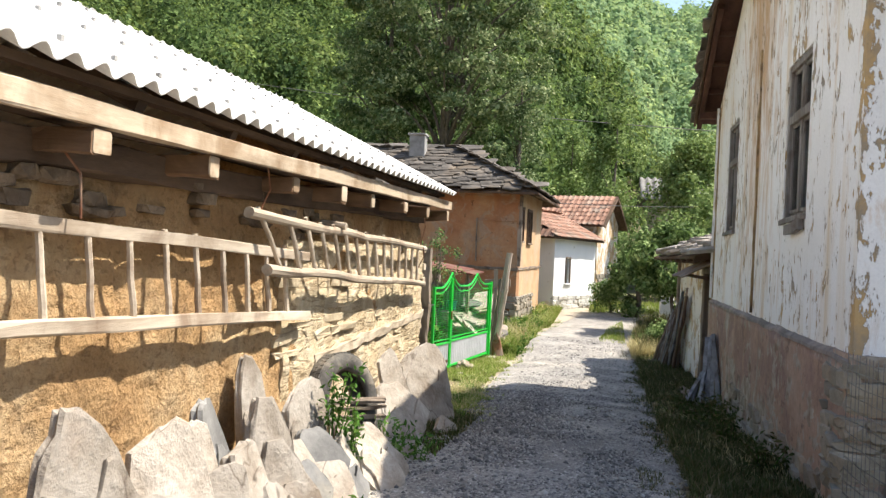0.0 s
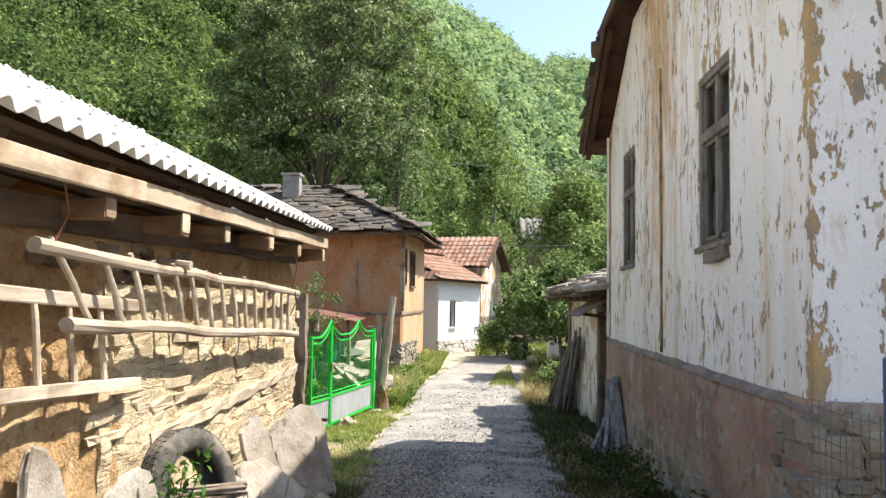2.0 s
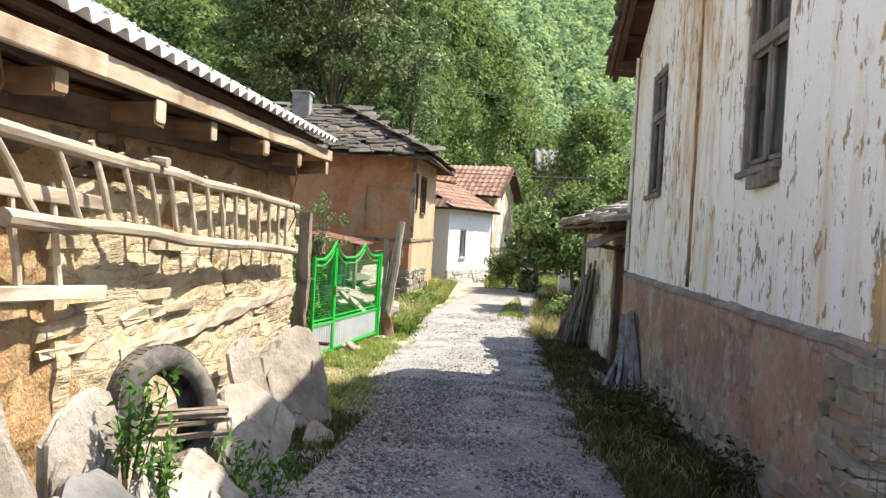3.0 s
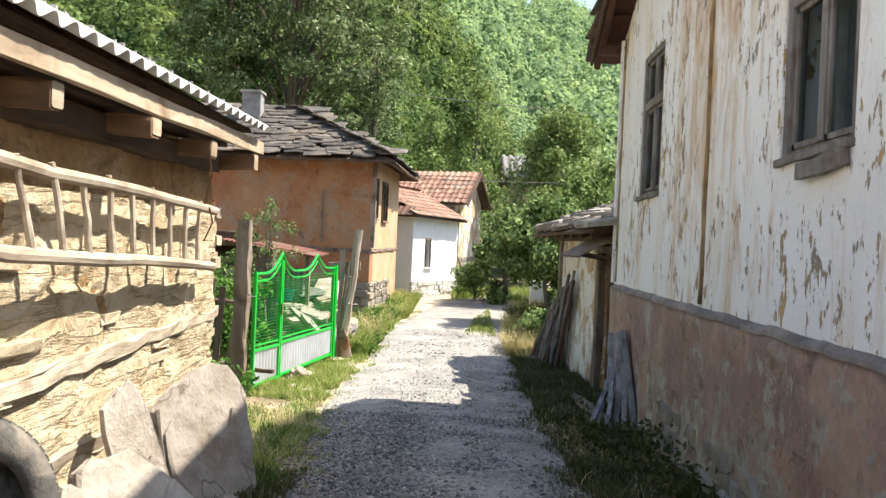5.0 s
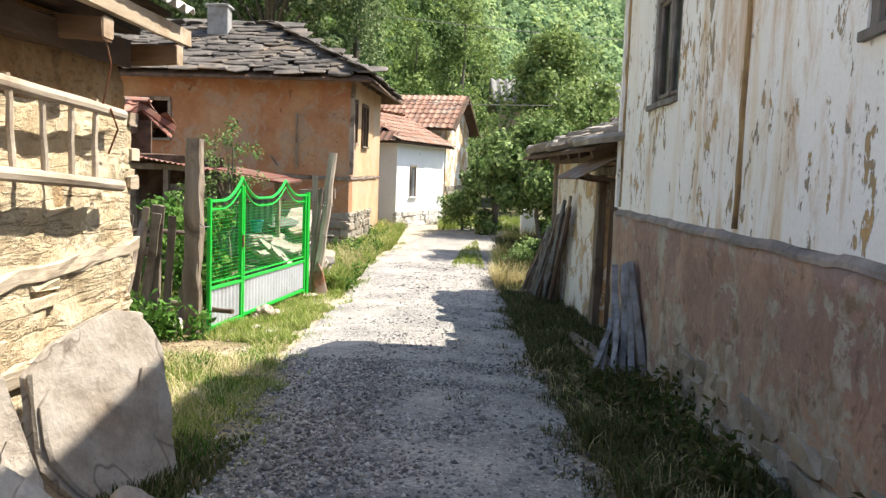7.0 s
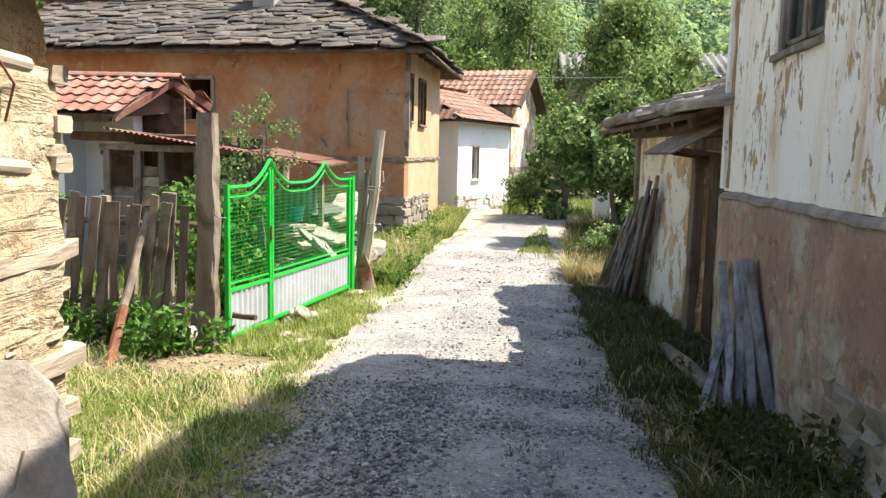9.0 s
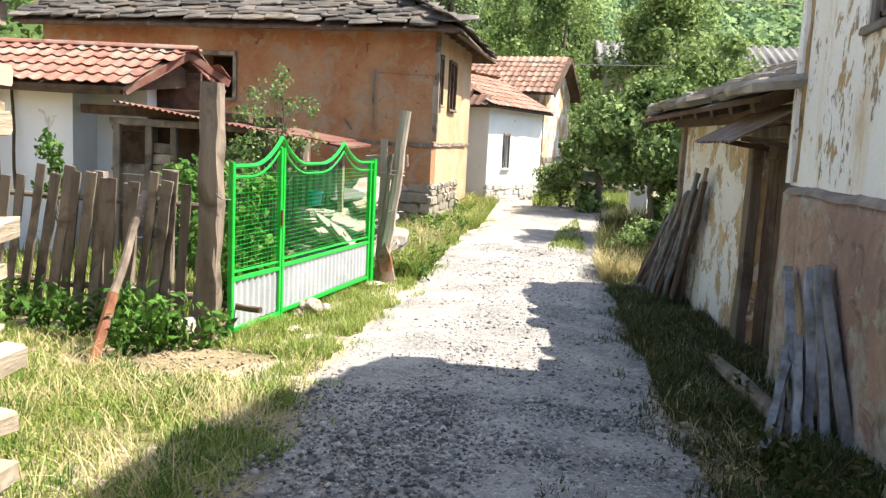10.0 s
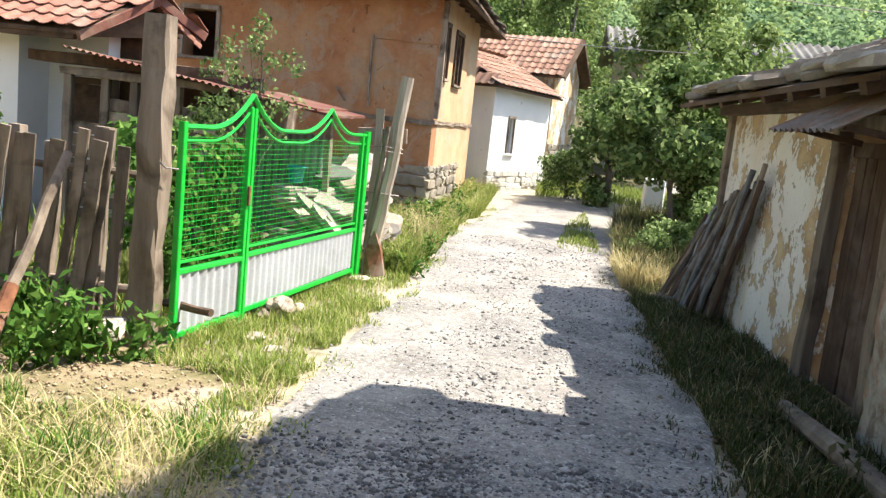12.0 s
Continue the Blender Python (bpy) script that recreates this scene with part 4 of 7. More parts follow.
part("gable", prism([(XB - 0.1, 9.4, 2.84), (-6.6, 9.4, 2.84), (-4.35, 9.4, 4.05)], (0, 0.35, 0)), M_mud, barn)


def eave_dz(y):
    """The eave runs a little uphill towards the gate end."""
    return 0.0085 * (y - 10.0)


bm_v, bm_f = corrugated((-1.89, -6.2, 2.937), (0, 1, 0.0085), (-2.42, 0, 1.2), 16.2, 2.53, 0.177, 0.026, 0.008, 6, 0.012)
part("roof_sheet", (bm_v, bm_f), M_sheet, barn, "pale corrugated fibre cement roofing", True)
bm_v, bm_f = corrugated((-6.6, 10.0, 3.05), (0, -1, -0.0085), (2.42, 0, 1.17), 16.2, 2.72, 0.177, 0.026, 0.008, 3)
part("roof_sheet", (bm_v, bm_f), M_sheet, barn, "", True)
part("ridge_cap", rod((-4.19, -6.2, 4.06), (-4.19, 9.98, 4.20), 0.05, 0.05, 8, 0, 8, 0.02), M_sheet, barn)
bolts = bmesh.new()
for v in (0.18, 0.95, 1.75, 2.4):
    for i in range(90):
        y = -6.1 + i * 0.177 + 0.045
        k = v / 2.702
        p = Vector((-1.89 - 2.42 * k, y, 3.075 + 1.2 * k + eave_dz(y))) + Vector((0.444, 0, 0.896)) * 0.03
        if i % 2 == 0:
            box(p.x - 0.011, p.x + 0.011, p.y - 0.011, p.y + 0.011, p.z - 0.012, p.z + 0.010, bolts)
bo = part("bolts", bolts, M_chim, barn)
bo["kind"] = "stuff"
# eaves: purlin board, second board, tie beams, rafters
part("eave_board", timber((-1.98, -6, 2.755), (-1.98, 5.15, 2.865), 0.05, 0.10, (0, 0, 1), 16, 0.005), M_beam, barn, "sun-bleached sawn eave board")
part("eave_board", timber((-2.0, 5.05, 2.87), (-2.0, 10.2, 2.935), 0.05, 0.11, (0, 0, 1), 9, 0.005), M_beam, barn, "sun-bleached sawn eave board")
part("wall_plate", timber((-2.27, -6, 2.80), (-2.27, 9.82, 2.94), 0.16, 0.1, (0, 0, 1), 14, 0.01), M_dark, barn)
# Dark strip put in for the shade between the beams.
part("wall_plate", timber((-2.29, -6, 2.60), (-2.29, 9.80, 2.76), 0.09, 0.16, (0, 0, 1), 24, 0.014), M_dark, barn, "dark timber that stands for the shade under the beams")
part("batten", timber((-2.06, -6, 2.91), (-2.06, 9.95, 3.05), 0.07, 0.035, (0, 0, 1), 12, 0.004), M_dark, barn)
for i, y in enumerate((-4.6, -3.2, -1.9, -0.7, 0.5, 1.6, 2.62, 3.66, 4.86, 5.8, 6.7, 7.75, 8.9, 9.95)):
    x1 = -1.995 + U(-0.02, 0.02)
    zb = 2.80 + eave_dz(y) - 0.012
    ye = y + U(-0.03, 0.03)
    w_, h_ = 0.12 + U(-0.015, 0.02), 0.115 + U(-0.015, 0.025)
    # Eave shade is in the beam's colour, sun in its paler end.
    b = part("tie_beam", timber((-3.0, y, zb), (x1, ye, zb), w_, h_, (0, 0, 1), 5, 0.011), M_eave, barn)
    part("beam_end", timber((x1 - 0.002, ye, zb), (x1 + 0.006, ye, zb), w_ * 0.94, h_ * 0.94, (0, 0, 1), 1, 0.002), M_beam, b, "sawn beam end, toned pale for the sun on it")
for y in [-5.5 + 0.95 * i for i in range(17)]:
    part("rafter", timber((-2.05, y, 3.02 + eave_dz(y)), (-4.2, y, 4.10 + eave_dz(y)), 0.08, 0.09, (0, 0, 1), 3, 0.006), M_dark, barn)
dark_blocks = [block_mesh("soot_stone", M_darkstone, 0.22, 0.16) for _ in range(5)]
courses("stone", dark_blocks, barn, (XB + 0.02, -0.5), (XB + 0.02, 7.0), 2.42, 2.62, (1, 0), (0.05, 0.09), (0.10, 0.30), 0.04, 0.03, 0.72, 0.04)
# timber bands and the stones between them at the low end of the wall
tblocks = [block_mesh("clay_stone", M_claystone, 0.2, 0.1) for _ in range(6)]
courses("stone", tblocks, barn, (XB + 0.03, 5.3), (XB + 0.03, 9.84), 0.35, 2.0, (1, 0), (0.04, 0.085), (0.18, 0.55), 0.012, 0.03, 0.80, 0.03)
for (y0, z0), (y1, z1), w, h in (((6.0, 1.36), (9.96, 1.50), 0.11, 0.09), ((5.6, 0.88), (9.95, 0.97), 0.10, 0.10), ((5.4, 0.62), (9.9, 0.70), 0.09, 0.08), ):
    part("wall_timber", timber((XB + 0.005, y0, z0), (XB + 0.01, y1, z1), w, h, (0, 0, 1), 18, 0.012), M_oldtimber, barn, "cracked hewn timber band in the wall")
for z in (2.35, 2.1, 1.92, 0.5):
    part("corner_timber", timber((XB - 0.3, 9.83, z), (XB + 0.07, 9.83, z + U(-0.02, 0.02)), 0.13, 0.08, (0, 0, 1), 3, 0.012), M_oldtimber, barn)

# ---- two ladders hung along the barn ----


def ladder(label, upper, lower, rungs, mat, round_rail, over=0.05):
    t = thing("ladder", label, "ladder", group="ladders on the barn")
    if round_rail:
        part("rail", rod(*upper, 0.038, 0.033, 10, 0.012, 9, 0.08), mat, t)
        part("rail", rod(*lower, 0.040, 0.036, 10, 0.014, 9, 0.08), mat, t)
    else:
        part("rail", timber(*upper, 0.045, 0.068, (0, 0, 1), 8, 0.006), mat, t)
        part("rail", timber(*lower, 0.05, 0.07, (0, 0, 1), 8, 0.006), mat, t)
    (a, b), (c, d) = upper, lower
    for u, skew in rungs:
        p = Vector(a).lerp(Vector(b), u)
        q = Vector(c).lerp(Vector(d), u + skew)
        w = (p - q).normalized() * over
        part("rung", rod(q - w * 0.3, p + w * U(0.2, 1.3), 0.019, 0.016, 4, 0.006, 7, 0.1), mat, t)
    return t


ladder("long flat-railed wooden ladder hung on the barn wall", ((-2.17, 0.6, 2.46), (-2.20, 5.60, 2.235)), ((-2.15, 0.6, 2.03), (-2.18, 5.64, 1.775)),
       [(0.06 + 0.0655 * i, 0.004) for i in range(14)], M_pole, False)
ladder("round-railed pole ladder tied to the barn eave", ((-2.11, 4.35, 2.52), (-2.14, 9.42, 2.34)), ((-2.09, 4.62, 2.15), (-2.13, 9.36, 1.905)),
       [(0.035, 0.02), (0.13, 0.0)] + [(0.20 + 0.0605 * i, 0.0) for i in range(13)], M_pole, True)
for p, q in (((-2.12, 4.5, 2.5), (-2.05, 4.48, 2.82)), ((-2.13, 9.1, 2.35), (-2.08, 9.0, 2.82)), ((-2.1, 9.15, 2.36), (-2.2, 9.35, 2.1)), ((-2.1, 2.7, 2.4), (-2.18, 2.6, 2.75))):
    tagged(obj("tie_wire", tube([p, Vector(p).lerp(Vector(q), 0.5) + Vector((0.03, 0.05, 0.02)), q], [0.006] * 3, 5), M_rust), "thin rusty wire loop tied round a ladder rail", "wire")
tagged(obj("peg", rod((-2.35, 6.15, 2.52), (-2.06, 6.12, 2.50), 0.035, 0.03, 3, 0.004), M_pole), "short wooden peg driven into the clay wall", "peg")

# ================= orange clay house =================
brown = thing("clay_house", "two-storey orange clay house with a sagging slate roof", "house")
FA, FB, FC = (-2.6, 23.4), (-11.5, 23.95), (-2.33, 27.9)
fd = Vector((FB[0] - FA[0], FB[1] - FA[1], 0)).normalized()
sd = Vector((FC[0] - FA[0], FC[1] - FA[1], 0)).normalized()
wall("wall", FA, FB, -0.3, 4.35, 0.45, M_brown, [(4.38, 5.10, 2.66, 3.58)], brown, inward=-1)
fn, sn = Vector((-fd.y, fd.x, 0)), Vector((sd.y, -sd.x, 0))
S0 = Vector((*FA, 0)) + sd * 0.452
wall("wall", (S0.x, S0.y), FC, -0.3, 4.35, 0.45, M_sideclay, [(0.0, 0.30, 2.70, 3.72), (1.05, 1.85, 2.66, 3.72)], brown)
part("wall", box(-11.2, -2.4, 27.5, 27.9, -0.3, 4.35), M_brown, brown)
part("wall", box(-11.6, -11.2, 24.0, 27.9, -0.3, 4.35), M_brown, brown)
part("inner_floor", box(-11.1, -3.1, 24.5, 27.4, 1.85, 2.0), M_dark, brown)



def front_pt(u, out, z):
    """A point on the street front, out metres before it."""
    return Vector((FA[0] + fd.x * u, FA[1] + fd.y * u - out, z))


def side_pt(u, out, z):
    return Vector((FA[0] + sd.x * u + out, FA[1] + sd.y * u, z))


w = part("window", timber(front_pt(4.34, 0.02, 3.6), front_pt(5.14, 0.02, 3.6), 0.08, 0.09, (0, 0, 1), 3, 0.004), M_wood, brown, "empty window opening in a grey frame")
for u in (4.36, 5.11):
    part("frame", timber(front_pt(u, 0.02, 2.62), front_pt(u, 0.02, 3.58), 0.08, 0.06, (0, 1, 0), 3, 0.004), M_wood, w)
part("sill", timber(front_pt(4.32, 0.03, 2.64), front_pt(5.16, 0.03, 2.64), 0.12, 0.06, (0, 0, 1), 3, 0.004), M_wood, w)
for u0, u1, z0, z1 in ((0.47, 0.76, 2.70, 3.72), (1.50, 2.30, 2.66, 3.72)):
    w = part("window", timber(side_pt(u0, 0.015, z1), side_pt(u1, 0.015, z1), 0.07, 0.08, (0, 0, 1), 2, 0.004), M_dark, brown, "narrow dark wooden casement")
    for u in np.linspace(u0, u1, 2 if u1 - u0 < 0.5 else 3):
        part("frame", timber(side_pt(u, 0.015, z0), side_pt(u, 0.015, z1), 0.06, 0.06, (1, 0, 0), 2, 0.003), M_dark, w)
    part("sill", timber(side_pt(u0 - 0.05, 0.02, z0), side_pt(u1 + 0.05, 0.02, z0), 0.1, 0.05, (0, 0, 1), 2, 0.004), M_wood, w)
    g = part("pane", prism([side_pt(u0, -0.05, z0), side_pt(u1, -0.05, z0), side_pt(u1, -0.05, z1), side_pt(u0, -0.05, z1)], (0.004, 0, 0)), M_glass, w)
    g.visible_shadow = False
part("corner_post", timber(side_pt(0.06, 0.03, 1.95), side_pt(0.05, 0.03, 4.05), 0.1, 0.13, (1, 0, 0), 6, 0.008), M_wood, brown)
part("strip", timber(front_pt(1.26, 0.02, 2.05), front_pt(1.28, 0.02, 3.36), 0.03, 0.11, (0, 1, 0), 5, 0.006), M_wood, brown, "grey board set upright in the plaster")
part("strip", timber(front_pt(0.02, 0.02, 3.30), front_pt(1.2, 0.015, 3.32), 0.02, 0.035, (0, 0, 1), 4, 0.004), M_brown, brown)
part("strip", timber(front_pt(1.9, 0.02, 2.35), front_pt(1.72, 0.02, 2.12), 0.03, 0.06, (0, 1, 0), 3, 0.004), M_wood, brown)
part("ledge_timber", timber(side_pt(-0.02, 0.0, 1.88), side_pt(4.5, 0.0, 1.90), 0.07, 0.07, (0, 0, 1), 14, 0.014), M_wood, brown)
part("ledge_timber", timber(front_pt(0.0, 0.005, 1.86), front_pt(1.9, 0.005, 1.88), 0.06, 0.08, (0, 0, 1), 8, 0.014), M_wood, brown)
courses("stone", blocks, brown, FA, (-4.9, 23.54), -0.1, 1.0, (0, -1), (0.12, 0.24), (0.2, 0.5), 0.085, 0.015)
courses("stone", blocks, brown, FA, (-2.42, 26.4), -0.1, 1.0, (1, 0), (0.1, 0.2), (0.18, 0.42), 0.085, 0.015)
# hipped slate roof: eave corners and ridge
E1, E2 = Vector((-2.02, 22.85, 4.20)), Vector((-12.0, 23.45, 4.20))
E3 = Vector((-1.78, 28.4, 4.15))
R1, R2 = Vector((-4.9, 25.75, 5.72)), Vector((-12.0, 26.0, 5.80))
E4 = Vector((-12.0, 28.4, 4.15))
for poly in ((E1, E2, R2, R1), (E3, E1, R1), (E4, E3, R1, R2)):
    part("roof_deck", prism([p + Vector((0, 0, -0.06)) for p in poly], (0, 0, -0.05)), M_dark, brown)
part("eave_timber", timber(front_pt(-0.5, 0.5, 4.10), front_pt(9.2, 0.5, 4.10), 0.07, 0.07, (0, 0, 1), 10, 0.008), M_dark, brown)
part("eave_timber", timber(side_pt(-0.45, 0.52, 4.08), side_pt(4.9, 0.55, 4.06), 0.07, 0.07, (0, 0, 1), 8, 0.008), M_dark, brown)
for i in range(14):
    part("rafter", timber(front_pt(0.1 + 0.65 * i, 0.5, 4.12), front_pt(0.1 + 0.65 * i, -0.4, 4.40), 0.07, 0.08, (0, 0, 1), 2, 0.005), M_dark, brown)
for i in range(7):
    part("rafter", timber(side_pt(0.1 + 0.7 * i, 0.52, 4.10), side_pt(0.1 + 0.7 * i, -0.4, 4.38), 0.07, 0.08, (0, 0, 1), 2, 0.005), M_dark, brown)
bm = box(-0.26, 0.26, -0.24, 0.24, -0.5, 0.62)
bmesh.ops.bevel(bm, geom=list(bm.edges), offset=0.02, segments=1, affect="EDGES")
ch = part("chimney", bm, M_chim, brown, "squat grey rendered chimney")
ch.matrix_basis = pose(-6.25, 25.25, 5.45, 0, 0, 4)
part("chimney_cap", bevelled(box(-6.55, -5.95, 24.97, 25.53, 6.05, 6.12), 0.01), M_chim, brown)

# ================= small white house and the stone house behind it =================
WA, WB = Vector((-1.93, 29.5, 0)), Vector((-0.50, 32.1, 0))
wd = (WB - WA).normalized()
wo = Vector((wd.y, -wd.x, 0))
white = thing("white_house", "small whitewashed house with faded red tiles", "house")
wall("wall", (WA.x, WA.y), (WB.x, WB.y), 0.0, 3.12, 0.4, M_white, [(0.82, 1.10, 1.30, 2.28)], white)
WL = WA - wo * 3.6
W0 = WA + wd * 0.0 - wo * 0.402
part("wall", prism([W0 + wd * 0.0, W0 + wd * 0.4, WL + wd * 0.4, WL], (0, 0, 3.2)), M_white, white)
WRb = WB - wo * 3.6
part("wall", prism([WB - wo * 0.402 - wd * 0.4, WB - wo * 0.402, WRb, WRb - wd * 0.4], (0, 0, 3.12)), M_stone, white)
part("wall", prism([WL + wd * 0.402, WRb - wd * 0.402, WRb - wd * 0.402 + wo * 0.4, WL + wd * 0.402 + wo * 0.4], (0, 0, 3.1)), M_white, white)
courses("stone", [block_mesh("limed_stone", two_tone("limewashed_stone", (0.60, 0.58, 0.54), (0.76, 0.74, 0.70), 4, (0.48, 0.44, 0.38), 2, 0.92, 0.6, 0.012, vary=0.3)) for _ in range(4)], white, (WA.x, WA.y), (WB.x, WB.y), 0.1, 0.72, (wo.x, wo.y), (0.1, 0.18), (0.16, 0.36), 0.082)
w = part("window", timber(WA + wd * 0.80 + wo * 0.01 + Vector((0, 0, 2.26)), WA + wd * 1.12 + wo * 0.01 + Vector((0, 0, 2.26)), 0.06, 0.06, (0, 0, 1), 1, 0.003), M_wood, white, "tall narrow grey window")
for u in (0.81, 1.11):
    part("frame", timber(WA + wd * u + wo * 0.01 + Vector((0, 0, 1.28)), WA + wd * u + wo * 0.01 + Vector((0, 0, 2.27)), 0.04, 0.05, tuple(wo), 2, 0.002), M_wood, w)
part("sill", timber(WA + wd * 0.72 + wo * 0.02 + Vector((0, 0, 1.27)), WA + wd * 1.2 + wo * 0.02 + Vector((0, 0, 1.27)), 0.1, 0.04, (0, 0, 1), 2, 0.003), M_white, w)
g = part("pane", prism([WA + wd * 0.81 - wo * 0.08 + Vector((0, 0, 1.3)), WA + wd * 1.11 - wo * 0.08 + Vector((0, 0, 1.3)), WA + wd * 1.11 - wo * 0.08 + Vector((0, 0, 2.25)), WA + wd * 0.81 - wo * 0.08 + Vector((0, 0, 2.25))], tuple(wo * 0.004)), M_glass, w)


def tile_mesh(name, mat):
    """A fired roof tile, 1 by 1, with a raised roll on one side."""
    prof = [(-0.5, 0.0), (-0.36, 0.05), (-0.2, 0.085), (-0.04, 0.05), (0.1, 0.0), (0.34, 0.0), (0.5, 0.03)]
    bm = bmesh.new()
    rows = []
    for y, dz in ((-0.5, 0.0), (0.5, 0.0)):
        rows.append(([bm.verts.new((x, y, z + dz)) for x, z in prof], [bm.verts.new((x, y, z + dz - 0.025)) for x, z in prof]))
    (t0, b0), (t1, b1) = rows
    for i in range(len(prof) - 1):
        bm.faces.new((t0[i], t0[i + 1], t1[i + 1], t1[i]))
        bm.faces.new((b0[i + 1], b0[i], b1[i], b1[i + 1]))
        bm.faces.new((t0[i + 1], t0[i], b0[i], b0[i + 1]))
    bm.faces.new((t0[0], t1[0], b1[0], b0[0]))
    bm.faces.new((t0[-1], b0[-1], b1[-1], t1[-1]))
    me = bpy.data.meshes.new(name)
    bm.to_mesh(me)
    bm.free()
    me.materials.append(mat.m)
    return me


def lay_tiles(name, me, parent, o, a, b, wide, high, inside, limit, w=0.23, step=0.33, rest="tile_layer"):
    """Roof tiles in regular rows, each lapped over the one below."""
    a, b = Vector(a).normalized(), Vector(b).normalized()
    n = a.cross(b).normalized()
    vs, fs, k = [], [], 0
    for r in range(int(high / step) + 1):
        for i in range(int(wide / w) + 1):
            u, v = i * w + w / 2, r * step + step / 2
            if not inside(u, v):
                continue
            c = Vector(o) + a * (u + U(-0.01, 0.01)) + b * (v + U(-0.012, 0.012)) + n * (0.05 + U(0, 0.008))
            m = frame_of(c, a, b, n) @ Matrix.Rotation(U(-0.03, 0.03), 4, "Z") @ Matrix.Rotation(-0.07, 4, "X") @ Matrix.Diagonal((w * 1.04, step * 1.2, w * 1.6, 1))
            if k < limit:
                piece(name, me, parent, m)
            else:
                q = len(vs)
                vs += [m @ x.co for x in me.vertices]
                fs += [[q + j for j in f.vertices] for f in me.polygons]
            k += 1
    if vs:
        obj(rest, (vs, fs), MATS[me.name.split("_")[0]], parent)["kind"] = "stuff"


otile = tile_mesh("oldtile_piece", M_oldtile)
rtile = tile_mesh("tile_piece", M_tile)


def tile_slope(parent, a0, a1, top0, top1, limit, me, deck=M_dark, w=0.23, step=0.33):
    """A tiled slope between an eave a0 to a1 and a ridge top0 to top1."""
    a0, a1, top0, top1 = (Vector(p) for p in (a0, a1, top0, top1))
    part("roof_deck", prism([a0, a1, top1, top0], (0, 0, -0.05)), deck, parent)
    a = (a1 - a0).normalized()
    n = a.cross(top0 - a0)
    if n.length < 1e-6:
        n = a.cross(top1 - a0)
    b = n.cross(a).normalized()
    hi = (top0 - a0).dot(b)
    l0, l1 = (top0 - a0).dot(a), (top1 - a0).dot(a)
    L = (a1 - a0).length
    o0 = min(0, l0)

    def inside(u, v):
        k = v / hi
        u += o0
        return v < hi and l0 * k - 0.02 <= u <= L + (l1 - L) * k + 0.02

    lay_tiles("tile", me, parent, a0 + a * o0, a, b, max(L, l1) - o0, hi, inside, limit, w, step)


wz = Vector((0, 0, 1))
ea, eb = WA + wo * 0.28 - wd * 0.25 + wz * 3.0, WB + wo * 0.28 + wd * 0.2 + wz * 2.95
el = WL - wo * 0.2 - wd * 0.25 + wz * 3.05
rt0, rt1 = WA - wo * 1.75 + wd * 0.55 + wz * 4.0, WB - wo * 1.75 + wd * 0.1 + wz * 4.0
tile_slope(white, ea, eb, rt0, rt1, 150, otile)
tile_slope(white, el, ea, rt0, rt0, 80, otile)
tile_slope(white, eb - wo * 4.0 - wd * 0.1, el, rt1, rt0, 0, otile)

far_house = thing("stone_house", "taller stone house with a tiled gable roof", "house")
ga, gb = Vector((-0.46, 32.9, 0)), Vector((0.36, 36.2, 0))
gd = (gb - ga).normalized()
go = Vector((gd.y, -gd.x, 0))
part("wall", prism([ga, gb, gb - go * 0.4, ga - go * 0.4], (0, 0, 3.75)), M_shedwall, far_house)
part("gable", prism([ga + wz * 3.75, gb + wz * 3.75, (ga + gb) / 2 + wz * 4.85], tuple(-go * 0.4)), M_shedwall, far_house)
part("wall", prism([ga - go * 0.402, ga - go * 0.402 + gd * 0.4, ga - go * 5 + gd * 0.4, ga - go * 5], (0, 0, 3.75)), M_shedwall, far_house)
part("wall", prism([gb - go * 0.402, gb - go * 0.402 - gd * 0.4, gb - go * 5 - gd * 0.4, gb - go * 5], (0, 0, 3.75)), M_shedwall, far_house)
courses("stone", blocks, far_house, (ga.x, ga.y), (gb.x, gb.y), 0.2, 1.6, (go.x, go.y), (0.12, 0.22), (0.2, 0.45), 0.07, 0.015, 0.45)
gm = (ga + gb) / 2
tile_slope(far_house, ga - go * 5 - gd * 0.3 + wz * 3.62, ga + go * 0.35 - gd * 0.3 + wz * 3.62, gm - go * 5 + wz * 4.95, gm + go * 0.35 + wz * 4.95, 140, otile)
tile_slope(far_house, gb + go * 0.35 + gd * 0.3 + wz * 3.62, gb - go * 5 + gd * 0.3 + wz * 3.62, gm + go * 0.35 + wz * 4.95, gm - go * 5 + wz * 4.95, 0, otile)
part("verge_board", timber(ga + go * 0.36 - gd * 0.3 + wz * 3.56, gm + go * 0.36 + wz * 4.89, 0.04, 0.12, (0, 0, 1), 3, 0.003), M_dark, far_house)
part("verge_board", timber(gb + go * 0.36 + gd * 0.3 + wz * 3.56, gm + go * 0.36 + wz * 4.89, 0.04, 0.12, (0, 0, 1), 3, 0.003), M_dark, far_house)

# ================= low shed beside the tall house =================
SA, SB = Vector((2.06, 14.1, 0)), Vector((1.68, 18.4, 0))
sdv = (SB - SA).normalized()
so = Vector((-sdv.y, sdv.x, 0))
shed = thing("shed", "low limewashed shed under heavy slate slabs", "shed")
wall("wall", (SA.x, SA.y), (SB.x, SB.y), -0.3, 2.38, 0.35, M_shedwall, [(0.30, 1.42, -0.3, 2.12)], shed, inward=-1)
part("wall", box(2.1, 5.8, 18.0, 18.38, -0.3, 2.9), M_shedwall, shed)
part("wall", box(5.5, 5.8, 14.1, 18.0, -0.3, 3.4), M_shedwall, shed)


def shed_pt(u, out, z):
    p = SA + sdv * u + so * out
    return Vector((p.x, p.y, z))


